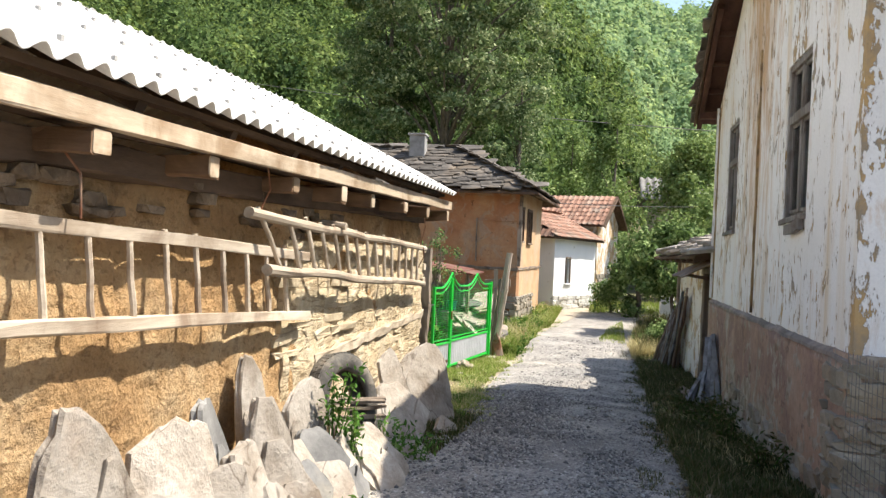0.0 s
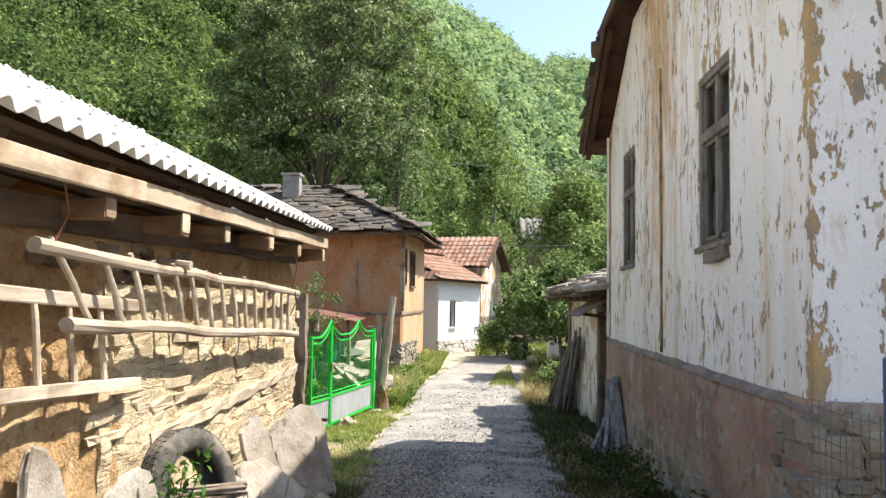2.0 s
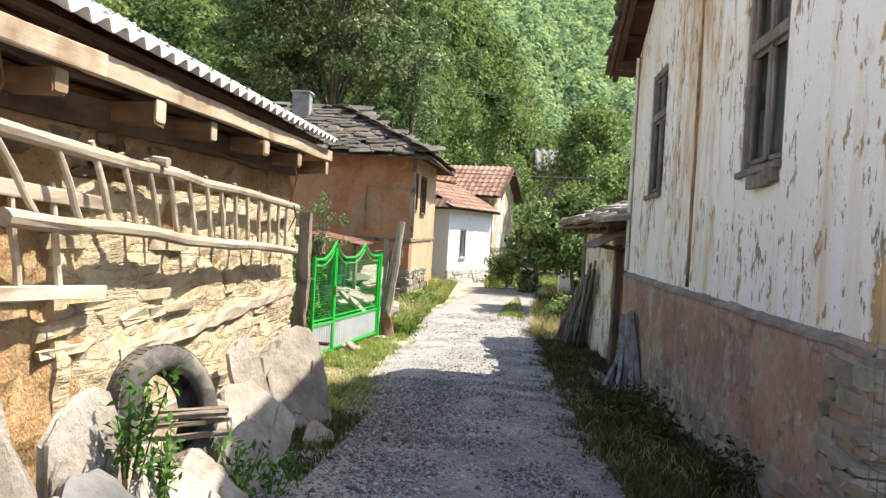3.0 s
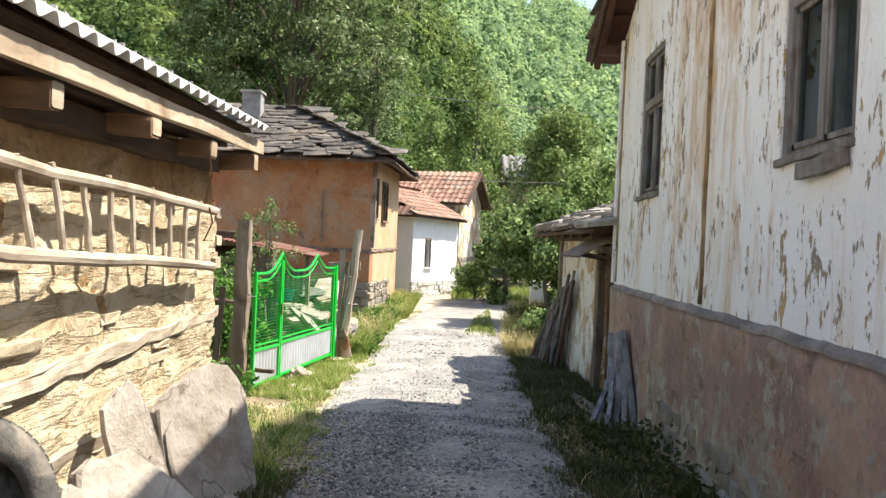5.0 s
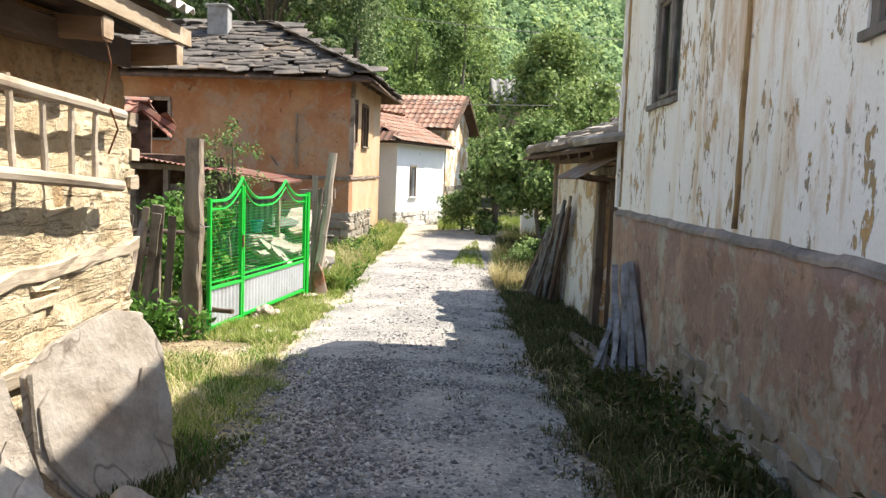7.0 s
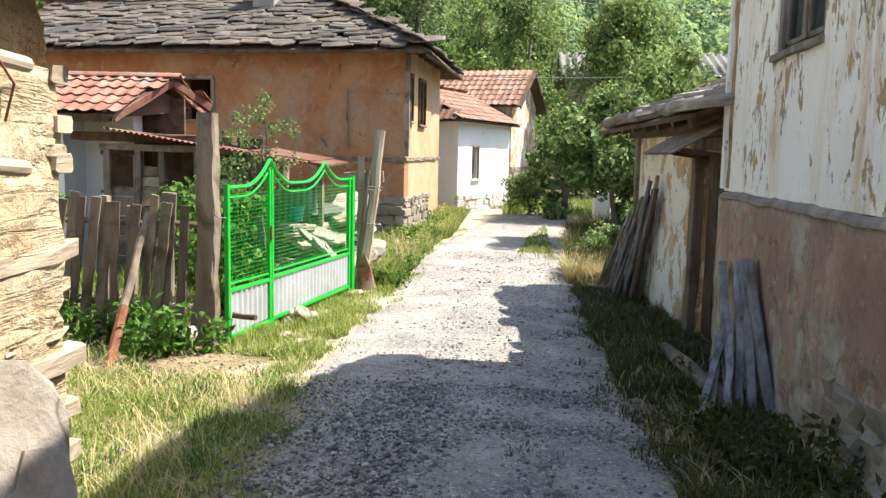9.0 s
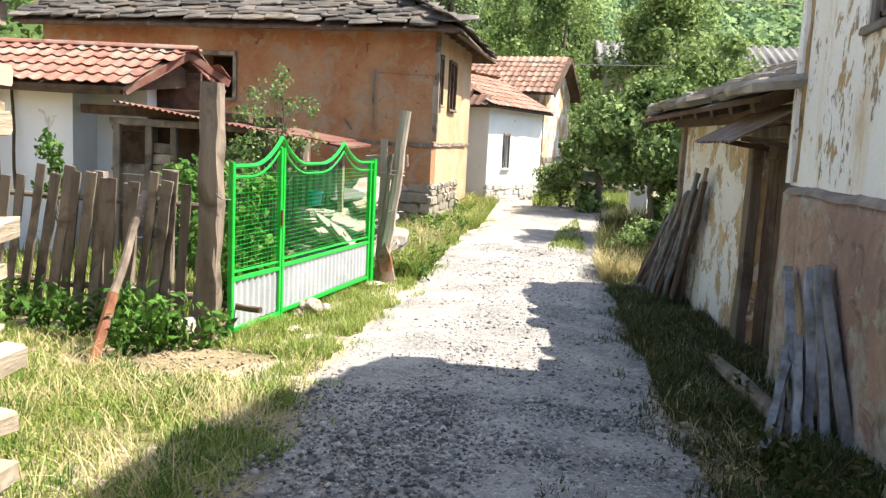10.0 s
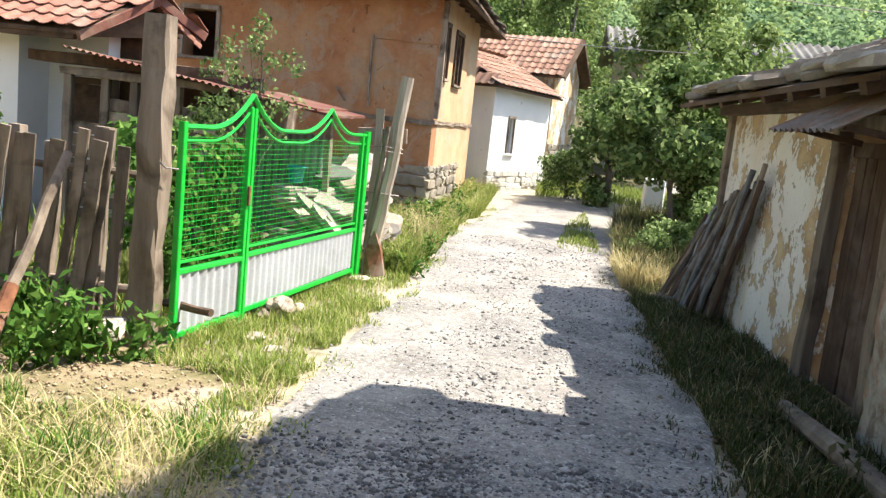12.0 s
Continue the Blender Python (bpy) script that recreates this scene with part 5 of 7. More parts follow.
d1 = part("door", timber(shed_pt(0.36, -0.10, 1.98), shed_pt(1.36, -0.10, 1.98), 0.06, 0.12, (0, 0, 1), 3, 0.004), M_door, shed, "old brown plank door, shut")
for i in range(6):
    u = 0.44 + i * 0.165
    part("plank", timber(shed_pt(u, -0.12 + U(-0.008, 0.008), 0.02), shed_pt(u, -0.12, 1.96 + U(-0.02, 0.02)), 0.155, 0.03, tuple(so), 5, 0.004), M_door, d1)
part("latch", rod(shed_pt(0.52, -0.07, 1.35), shed_pt(0.52, -0.07, 1.5), 0.012, 0.012, 2), M_rust, d1)
for u in (0.32, 1.43):
    part("door_post", timber(shed_pt(u, 0.01, -0.1), shed_pt(u + U(-0.02, 0.02), 0.01, 2.2), 0.15, 0.12, tuple(so), 6, 0.01), M_wood, shed)
part("lintel", timber(shed_pt(0.22, 0.0, 2.18), shed_pt(1.55, 0.0, 2.17), 0.14, 0.12, (0, 0, 1), 4, 0.008), M_wood, shed)
part("corner_post", timber(shed_pt(4.32, 0.0, -0.1), shed_pt(4.30, 0.0, 2.34), 0.13, 0.10, tuple(so), 6, 0.01), M_wood, shed)
part("wall_plate", timber(shed_pt(0.0, 0.02, 2.36), shed_pt(4.6, 0.02, 2.36), 0.14, 0.12, (0, 0, 1), 6, 0.01), M_dark, shed)
for i in range(8):
    part("rafter", timber(shed_pt(0.15 + 0.62 * i, 0.5, 2.36), shed_pt(0.15 + 0.62 * i, -2.2, 3.35), 0.10, 0.10, (0, 0, 1), 3, 0.012), M_dark, shed)
sl0, sl1 = shed_pt(-0.1, 0.52, 2.44), shed_pt(4.85, 0.52, 2.40)
st0, st1 = shed_pt(-0.1, -2.6, 3.62), shed_pt(4.85, -2.6, 3.56)
part("roof_deck", prism([sl0, sl1, st1, st0], (0, 0, -0.05)), M_dark, shed)
part("canopy", corrugated(shed_pt(1.22, 0.68, 2.06), (sdv * -1), (so * -0.62 + wz * 0.34), 1.15, 0.74, 0.11, 0.018, 0.004, 2), two_tone("weathered_brown_sheet", (0.20, 0.16, 0.13), (0.36, 0.30, 0.25), 5, (0.28, 0.16, 0.10), 2, 0.7, 0.4, 0.003), shed, "small rusty corrugated canopy over the door")
for u in (0.2, 1.1):
    part("canopy_bracket", timber(shed_pt(u, 0.0, 2.02), shed_pt(u, 0.55, 2.10), 0.05, 0.05, (0, 0, 1), 2, 0.004), M_dark, shed)

# poles stacked against the shed
for i in range(30):
    k = i / 29
    b = Vector((1.60 - 0.42 * k + U(-0.08, 0.04), 17.55 + 1.25 * k + U(-0.12, 0.12), 0))
    b.z = ground_z(b.x, b.y) - 0.01
    t = Vector((1.74 - 0.22 * k + U(-0.06, 0.0), 16.85 + 1.35 * k + U(-0.08, 0.08), 1.76 - 0.72 * k + U(-0.22, 0.08)))
    tagged(obj("pole", rod(b, t, U(0.024, 0.042), U(0.018, 0.032), 6, 0.02, 7, 0.1), (M_wood, M_door, M_log)[i % 3]), "weathered grey pole leaning on the shed wall", "pole", "poles on the shed")
for i in range(4):
    tagged(obj("pole", rod((1.05 + 0.09 * i, 18.75 + U(-0.1, 0.1), ground_z(1.1, 18.7) + 0.04), (1.62, 17.9 + 0.16 * i, 0.10 + 0.05 * i), 0.032, 0.026, 5, 0.015, 7, 0.1), M_wood), "short grey pole lying by the shed", "pole", "poles on the shed")

# logs against the tall house and one on the ground
logs = (((1.60, 12.36), (1.74, 13.42, 1.08), 0.066), ((1.64, 12.22), (1.75, 12.92, 1.16), 0.058), ((1.70, 12.10), (1.75, 12.76, 1.20), 0.05), ((1.79, 11.95), (1.74, 12.60, 1.22), 0.058), ((1.20, 11.70), (1.58, 12.62, 0.52), 0.05), ((1.34, 11.86), (1.62, 12.86, 0.58), 0.045), ((1.48, 11.95), (1.66, 12.7, 0.7), 0.05))
for (x, y), top, r in logs:
    tagged(obj("log", timber((x, y, ground_z(x, y) - 0.02), top, r * 2.0, r * 1.2, (-1, 0.2, 0), 7, 0.007, None, 0.8), M_log), "bleached split log leaning on the plinth", "log", "logs by the house")
tagged(obj("log", rod((1.46, 14.35, ground_z(1.46, 14.35) + 0.07), (1.52, 12.1, ground_z(1.5, 12.1) + 0.08), 0.065, 0.08, 7, 0.012, 10, 0.08), M_wood), "grey log lying in the grass beside the lane", "log", "logs by the house")

# ================= stone slabs and the tyre at the barn's foot =================


def plate_mesh(name, mat, taper, seed, t=0.09):
    """A split stone plate about 1 by 1: ragged outline, narrower at its head (-x), a stepped second layer and layered edges."""
    rs = random.Random(seed)
    n = 22
    ring = []
    cut = [(rs.uniform(0, 6.28), rs.uniform(0.70, 0.9)) for _ in range(3)]
    for i in range(n):
        a = 2 * math.pi * (i + rs.uniform(-0.3, 0.3)) / n
        ca, sa = math.cos(a), math.sin(a)
        g = 1 / (abs(ca) ** 3.2 + abs(sa) ** 3.2) ** (1 / 3.2)
        for c, lim in cut:
            k = math.cos(a - c)
            if k > 0.2:
                g = min(g, lim / k)
        g *= 1 + rs.uniform(-0.045, 0.045)
        x, y = 0.5 * ca * g, 0.5 * sa * g
        ring.append((x, y * (1 + taper * x)))
    bm = bmesh.new()

    def layer(pts, levels):
        rings = []
        for z, k in levels:
            rings.append([bm.verts.new((x * k + rs.uniform(-0.008, 0.008), y * k + rs.uniform(-0.008, 0.008), z * t + rs.uniform(-0.04, 0.04) * t)) for x, y in pts])
        m = len(pts)
        for r0, r1 in zip(rings, rings[1:]):
            for i in range(m):
                bm.faces.new((r0[i], r0[(i + 1) % m], r1[(i + 1) % m], r1[i]))
        bm.faces.new(rings[0][::-1])
        bm.faces.new(rings[-1])

    layer(ring, ((-0.5, 0.93), (-0.28, 1.0), (-0.05, 0.96), (0.12, 1.0), (0.34, 0.975)))
    lo = rs.uniform(-0.22, 0.12)
    side = rs.choice((-1, 1))
    top = [(max(x, lo + 0.10 * math.sin(9 * y + seed)), max(y * side, -0.30 + 0.06 * math.sin(11 * x)) * side) for x, y in ring]
    layer(top, ((0.30, 0.94), (0.5, 0.95), (0.62, 0.92)))
    bmesh.ops.recalc_face_normals(bm, faces=bm.faces)
    me = bpy.data.meshes.new(name)
    bm.to_mesh(me)
    bm.free()
    me.materials.append(mat.m)
    return me


slab_kinds = [plate_mesh("slab_plate", M_rock if i % 5 else M_slate, (0.1, 0.5, 0.9, 0.3)[i % 4], 31 + i) for i in range(12)]


def lean_slab(y, x, z, w, h, t, back, side, spin, k, label="pale split stone slab leaning on the barn"):
    """A slab with its middle at (x, y, z), leaning back towards the barn."""
    m = Matrix.Translation((x, y, z)) @ Matrix.Rotation(radians(side), 4, "Z") @ Matrix.Rotation(radians(90 - back), 4, "Y") @ Matrix.Rotation(radians(spin), 4, "Z") @ Matrix.Diagonal((h, w, t / 0.09, 1))
    ob = new("stone_slab", slab_kinds[k % len(slab_kinds)])
    ob.matrix_basis = m
    return tagged(ob, label, "stone slab", "slabs along the barn")


def prop_slab(y, x, top, w, back, side, spin, k, label="pale split stone slab leaning on the barn"):
    """A slab that stands on the ground and reaches up to the height top."""
    foot = ground_z(x, y) - 0.04
    h = (top - foot) / math.cos(radians(back))
    return lean_slab(y, x, (top + foot) / 2, w, h, U(0.07, 0.11), back, side, spin, k, label)


BIG = "large grey stone slab propped on the barn corner"
for row in ((1.35, -1.95, 1.62, 0.6, 14, -8, 6, 6), (1.9, -1.84, 1.50, 0.55, 18, -5, -8, 1), (2.55, -1.92, 1.62, 0.62, 12, -10, 8, 2), (3.05, -1.80, 1.50, 0.42, 16, -30, 6, 3), (3.42, -1.92, 1.40, 0.5, 14, -12, -6, 4),
            (3.95, -2.06, 1.40, 0.45, 10, 10, 12, 5), (4.30, -1.86, 1.36, 0.55, 16, -20, 5, 11), (4.57, -2.12, 1.57, 0.40, 8, -8, 5, 7), (4.97, -1.88, 1.40, 0.48, 14, -16, -5, 8)):
    prop_slab(*row)
for row in ((7.1, -1.74, 1.08, 0.72, 30, -18, 4, 1), (7.62, -1.96, 1.33, 0.32, 20, -34, 7, 3), (8.48, -1.81, 1.27, 0.98, 24, -21, -3, 8), (7.9, -1.48, 0.56, 0.36, 44, -20, 20, 4)):
    prop_slab(*row, BIG)
y = -0.4
while y < 5.6:
    g = ground_z(-1.7, y)
    prop_slab(y, -1.66 + U(-0.05, 0.05), g + U(0.44, 0.62), U(0.34, 0.55), U(16, 30), U(-38, 18), U(-18, 18), int(U(0, 12)))
    prop_slab(y + 0.15, -1.50 + U(-0.06, 0.03), g + U(0.24, 0.40), U(0.28, 0.46), U(26, 46), U(-40, 20), U(-25, 25), int(U(0, 12)))
    y += U(0.30, 0.42)
for row in ((5.42, -1.80, 1.02, 0.34, 14, -30, 8, 7), (5.75, -1.62, 0.86, 0.36, 20, -24, -10, 3), (6.4, -1.55, 0.90, 0.55, 34, -20, 10, 8), (6.75, -1.86, 0.98, 0.4, 20, -20, 10, 2)):
    prop_slab(*row)

tyre = thing("tyre", "worn dusty car tyre leaning on the barn wall", "tyre", group="")
tyre.matrix_world = Matrix.Translation((-2.06, 6.17, 1.01)) @ Matrix.Rotation(radians(-20), 4, "Z") @ Matrix.Rotation(radians(-14), 4, "Y") @ Matrix.Scale(1.06, 4)
prof = [(0.23, -0.075), (0.25, -0.105), (0.30, -0.122), (0.345, -0.112), (0.372, -0.085), (0.380, -0.04), (0.380, 0.0), (0.380, 0.04), (0.372, 0.085), (0.345, 0.112), (0.30, 0.122), (0.25, 0.105), (0.23, 0.075), (0.245, 0.06), (0.33, 0.08), (0.352, 0.0), (0.33, -0.08), (0.245, -0.06)]
bm = bmesh.new()
rings = []
for i in range(56):
    a = 2 * math.pi * i / 56
    rings.append([bm.verts.new((x, r * math.cos(a), r * math.sin(a))) for r, x in prof])
for i in range(56):
    r0, r1 = rings[i], rings[(i + 1) % 56]
    for k in range(len(prof)):
        j = (k + 1) % len(prof)
        bm.faces.new((r0[k], r1[k], r1[j], r0[j]))
part("carcass", bm, M_rubber, tyre, "", True)
bm = bmesh.new()
for i in range(56):
    a = 2 * math.pi * i / 56
    for x0, x1, off in ((-0.082, -0.045, 0), (-0.034, -0.004, 0.5), (0.004, 0.034, 0), (0.045, 0.082, 0.5)):
        b = a + off * 2 * math.pi / 56
        q = box(x0, x1, -0.016, 0.016, 0.372, 0.3825)
        q.transform(Matrix.Rotation(b, 4, "X"))
        me_ = bpy.data.meshes.new("t")
        q.to_mesh(me_)
        q.free()
        bm.from_mesh(me_)
        bpy.data.meshes.remove(me_)
part("tread", bm, M_rubber, tyre)
for i, (y, z) in enumerate(((6.2, 1.0), (6.23, 0.94), (6.21, 0.88), (6.15, 1.03))):
    tagged(obj("stick", timber((-2.08, y - 0.08 * i, z), (-1.72, y + 0.18, z + U(-0.03, 0.03)), 0.05, 0.03, (0, 0, 1), 3, 0.006), M_wood), "short split stick stuck through the old tyre", "stick", "sticks in the tyre")

# ================= gate, fence and yard =================
G0, G1 = Vector((-3.0, 13.98, 0)), Vector((-2.5, 17.65, 0))
GL = (G1 - G0).length
gdv = (G1 - G0).normalized()
gno = Vector((gdv.y, -gdv.x, 0))
gate = thing("gate", "bright green metal gate with wire mesh and pale sheet", "gate")


def gp(u, z, out=0.0):
    p = G0 + gdv * u + gno * out
    return Vector((p.x, p.y, z))


def bar(name, p, q, w=0.04, h=0.04):
    return part(name, timber(p, q, w, h, tuple(gno), 1, 0.0), M_green, gate)


def crest(u, base):
    """Height of the gate's top bar at u: level, with a concave rise to each of two peaks."""
    rise = 0.0
    for peak, tall, reach in ((UM, 0.28, 0.62), (UP, 0.24, 0.66)):
        rise = max(rise, tall * max(0, 1 - abs(u - peak) / reach) ** 2)
    return base + rise


UP = 2.62
UM = 0.98
for nm, u, z1, w in (("gate_post", 0.0, 1.66, 0.05), ("gate_post", UM - 0.03, 1.80, 0.045), ("gate_post", UM + 0.03, 1.80, 0.045), ("gate_post", GL - 0.16, 1.64, 0.05), ("gate_post", GL, 1.67, 0.1)):
    bar(nm, gp(u, -0.02), gp(u, z1), w, 0.05)
for u0, u1 in ((0.0, UM - 0.03), (UM + 0.03, GL - 0.16)):
    bar("bottom_rail", gp(u0, 0.09), gp(u1, 0.07), 0.045, 0.045)
    bar("middle_rail", gp(u0, 0.57), gp(u1, 0.55), 0.04, 0.045)
    bar("inner_rail", gp(u0, 0.64), gp(u1, 0.62), 0.02, 0.025)
for off, r in ((0.0, 0.021), (-0.10, 0.012)):
    for u0, u1 in ((0.0, UM), (UM, UP), (UP, GL - 0.05)):
        if off and u0 == UM:
            u0 += 0.05
        us_ = [u0 + (u1 - u0) * i / 18 for i in range(19)]
        part("top_bar", tube([gp(u, crest(u, 1.625 + off)) for u in us_], [r] * 19, 6), M_green, gate)
for u0, u1 in ((0.03, UM - 0.05), (UM + 0.05, GL - 0.19)):
    bm = bmesh.new()
    for i in range(21):
        z = 0.66 + i * 0.0445
        tube([gp(u0, z), gp((u0 + u1) / 2, z + U(-0.006, 0.006), U(-0.008, 0.008)), gp(u1, z)], [0.0025] * 3, 4, 0, bm)
    k = int((u1 - u0) / 0.065)
    for i in range(k + 1):
        u = u0 + (u1 - u0) * i / k
        tube([gp(u, 0.63), gp(u, 1.54)], [0.0016] * 2, 4, 0, bm)
    part("wire_mesh", bm, M_green, gate, "green wire netting")
    part("sheet", corrugated(gp(u0 - 0.01, 0.11, 0.006), gdv, (0, 0, 1), u1 - u0 + 0.02, 0.44, 0.115, 0.011, 0.002, 1), M_galv, gate, "pale trapezoid metal sheet")
part("handle", timber(gp(UM - 0.03, 1.0, 0.035), gp(UM - 0.03, 1.16, 0.035), 0.03, 0.02, tuple(gno), 2, 0.001), M_rust, gate)
part("stop_bar", rod(gp(0.12, 0.30, -0.15), gp(0.02, 0.31, 0.30), 0.032, 0.03, 3, 0.004), M_dark, gate, "dark wooden stop bar")

post = thing("gate_post", "tall thick weathered wooden gate post", "post")
part("post", timber((-3.17, 13.86, -0.15), (-3.13, 13.84, 2.36), 0.19, 0.16, (0, 1, 0), 14, 0.012), M_wood, post)
part("tie_wire", tube([(-3.05, 13.74, 1.38), (-2.99, 13.72, 1.34), (-2.96, 13.85, 1.33)], [0.006] * 3, 5), M_wire, post)

fence = thing("fence", "leaning picket fence of grey unpainted boards", "fence")
for z, r in ((0.42, 0.035), (1.28, 0.03)):
    part("rail", rod((-3.2, 14.12, z - 0.06), (-7.4, 14.25, z), r, r * 0.9, 10, 0.012, 7, 0.08), M_wood, fence)
pm = [timber((0, 0, 0), (0, 0, 1), 0.098, 0.024, (0, 1, 0), 6, 0.007) for _ in range(5)]
pmesh = []
for q in pm:
    me_ = bpy.data.meshes.new("picket")
    q.to_mesh(me_)
    q.free()
    me_.materials.append(M_wood.m)
    pmesh.append(me_)
x = -3.42
while x > -7.3:
    h = U(1.36, 1.54)
    lean = U(5, 9) if x < -4.3 else U(3, 11)
    piece("picket", RNG.choice(pmesh), fence, Matrix.Translation((x, 14.07 + U(-0.01, 0.01), ground_z(x, 14.1) + 0.02)) @ Matrix.Rotation(radians(lean), 4, "Y") @ Matrix.Rotation(radians(U(-2, 2)), 4, "X") @ Matrix.Diagonal((U(0.8, 1.15), 1, h, 1)))
    x -= U(0.13, 0.165)
for x, h, w in ((-4.15, 1.4, 0.11), (-4.45, 1.5, 0.10), (-3.75, 1.55, 0.13)):
    part("fence_post", timber((x, 14.16, -0.1), (x + 0.06, 14.17, h), w, 0.09, (0, 1, 0), 6, 0.01), M_wood, fence)
stake = tagged(obj("stake", rod((-3.62, 12.72, 0.05), (-3.72, 13.75, 1.36), 0.042, 0.034, 8, 0.008, 8, 0.06), M_wood), "slanting weathered stake propping the fence", "stake")
tagged(obj("rusty_pipe", rod((-3.60, 12.66, 0.04), (-3.66, 13.1, 0.55), 0.046, 0.046, 3, 0.002), M_rust), "rusty iron sleeve round the foot of a stake", "pipe")
ob = new("flat_stone", slab_kinds[2])
ob.matrix_basis = pose(-3.45, 13.55, 0.16, 8, -6, 20) @ Matrix.Diagonal((0.55, 0.36, 1.0, 1))
tagged(ob, "flat grey stone lying against the gate post", "stone")
def rock_mesh(name, mat, seed):
    """A weathered boulder about 1 m wide."""
    bm = bmesh.new()
    bmesh.ops.create_icosphere(bm, subdivisions=3, radius=0.5)
    for v in bm.verts:
        k = v.co * 2.4
        v.co *= 1 + 0.45 * noise.noise((k.x + seed, k.y, k.z)) + 0.16 * noise.noise((k.x * 3, k.y * 3 + seed, k.z * 3))
    me = bpy.data.meshes.new(name)
    bm.to_mesh(me)
    bm.free()
    me.materials.append(mat.m)
    return me


rocks = [rock_mesh("rock", M_rock, 3.7 * i) for i in range(4)]
for i, (x, y, s) in enumerate(((-2.62, 15.35, 0.22), (-2.52, 15.55, 0.11), (-2.72, 15.15, 0.10), (-2.4, 17.5, 0.2), (-2.55, 14.5, 0.18), (-2.3, 14.2, 0.14), (-2.1, 13.9, 0.12), (-2.75, 14.15, 0.13))):
    ob = new("stone", rocks[i % 4])
    ob.matrix_basis = Matrix.Translation((x, y, ground_z(x, y) + s * (0.42 if i < 3 else 0.1))) @ Matrix.Rotation(U(0, 3), 4, "Z") @ Matrix.Diagonal((s * 1.3, s, s * (0.9 if i < 3 else 0.3), 1))
    tagged(ob, "pale rough stone in the grass by the gate", "stone", "stones by the gate")

# props at the far end of the gate
tagged(obj("post", rod((-2.40, 17.86, -0.1), (-2.14, 17.92, 2.34), 0.085, 0.075, 9, 0.012, 9, 0.08), M_bleach), "leaning bleached round post beside the gate", "post", "posts by the gate")
tagged(obj("post", timber((-2.46, 17.98, -0.1), (-2.44, 18.0, 1.95), 0.09, 0.07, (0, 1, 0), 7, 0.01), M_bleach), "split grey post standing behind the gate", "post", "posts by the gate")
tagged(obj("post", rod((-2.44, 17.8, 0.3), (-2.30, 17.8, 1.75), 0.035, 0.03, 5, 0.008), M_wood), "thin grey stake tied to the gate posts", "post", "posts by the gate")
tagged(obj("board", timber((-2.7, 18.02, 1.62), (-2.1, 17.98, 1.66), 0.03, 0.16, (0, 0, 1), 3, 0.006), M_wood), "short grey board nailed across the posts", "board")
tagged(obj("rusty_sheet", prism([(-2.42, 17.70, -0.02), (-2.30, 17.62, -0.02), (-2.16, 17.66, 0.02), (-2.24, 17.74, 0.3), (-2.36, 17.8, 0.55), (-2.44, 17.78, 0.3)], (0.012, 0.03, 0)), M_rust), "scrap of rusty sheet metal at the post foot", "metal scrap")
for z in (1.45, 1.5, 0.95):
    tagged(obj("tie_wire", tube([(-2.52, 17.95, z), (-2.30, 17.76, z + 0.02), (-2.12, 17.90, z), (-2.3, 18.02, z)], [0.006] * 4, 5), M_wire), "loop of wire that ties the posts together", "wire")

# ---- heap of roof slabs with a bucket ----
n = 0
for lvl in range(13):
    for i in range(5):
        x, y = -3.05 + U(-0.55, 0.45), 18.9 + U(-0.55, 0.6)
        z = 0.05 + lvl * 0.092
        if abs(x + 3.0) > 0.75 - lvl * 0.04:
            continue
        ob = new("stone_slab", slab_kinds[n % 10])
        ob.matrix_basis = pose(x, y, z, U(6, 26), U(-9, 9), 0) @ Matrix.Rotation(U(0, 6.28), 4, "Z") @ Matrix.Diagonal((U(0.5, 0.95), U(0.4, 0.7), U(0.6, 1.1), 1))
        tagged(ob, "flat stone roof slab in a heap behind the gate", "stone slab", "heap of slabs")
        n += 1
for x, y, z, ry, s in ((-3.1, 18.0, 0.62, 38, 0.7), (-3.35, 18.1, 0.55, 30, 0.6), (-2.95, 17.95, 0.5, 44, 0.6)):
    ob = new("stone_slab", slab_kinds[n % 10])
    ob.matrix_basis = pose(x, y, z, 30, ry, 20) @ Matrix.Diagonal((s, s * 0.3, 0.8, 1))
    tagged(ob, "long stone splinter on the heap of slabs", "stone slab", "heap of slabs")
    n += 1
for i in range(9):
    ob = new("stone_slab", slab_kinds[i])
    ob.matrix_basis = pose(-3.5 + U(-0.06, 0.06), 18.25 + U(-0.06, 0.06), 0.06 + i * 0.098, U(-2, 2), U(-2, 2), U(0, 360)) @ Matrix.Diagonal((U(0.5, 0.65), U(0.45, 0.6), 1.05, 1))
    tagged(ob, "flat stone roof slab in a heap behind the gate", "stone slab", "heap of slabs")
bucket = thing("bucket", "teal plastic bucket on the stone heap", "bucket", (-3.48, 18.2, 0.945))
bucket.scale = (0.78, 0.78, 0.78)
bm = bmesh.new()
rings = []
for r, z in ((0.105, 0), (0.14, 0.24), (0.15, 0.24), (0.15, 0.26), (0.132, 0.26), (0.098, 0.015)):
    rings.append([bm.verts.new((r * math.cos(2 * math.pi * k / 20), r * math.sin(2 * math.pi * k / 20), z)) for k in range(20)])
for r0, r1 in zip(rings, rings[1:]):
    for k in range(20):
        bm.faces.new((r0[k], r0[(k + 1) % 20], r1[(k + 1) % 20], r1[k]))
bm.faces.new(rings[0][::-1])
bm.faces.new(rings[-1])
part("pail", bm, M_bucket, bucket, "", True)
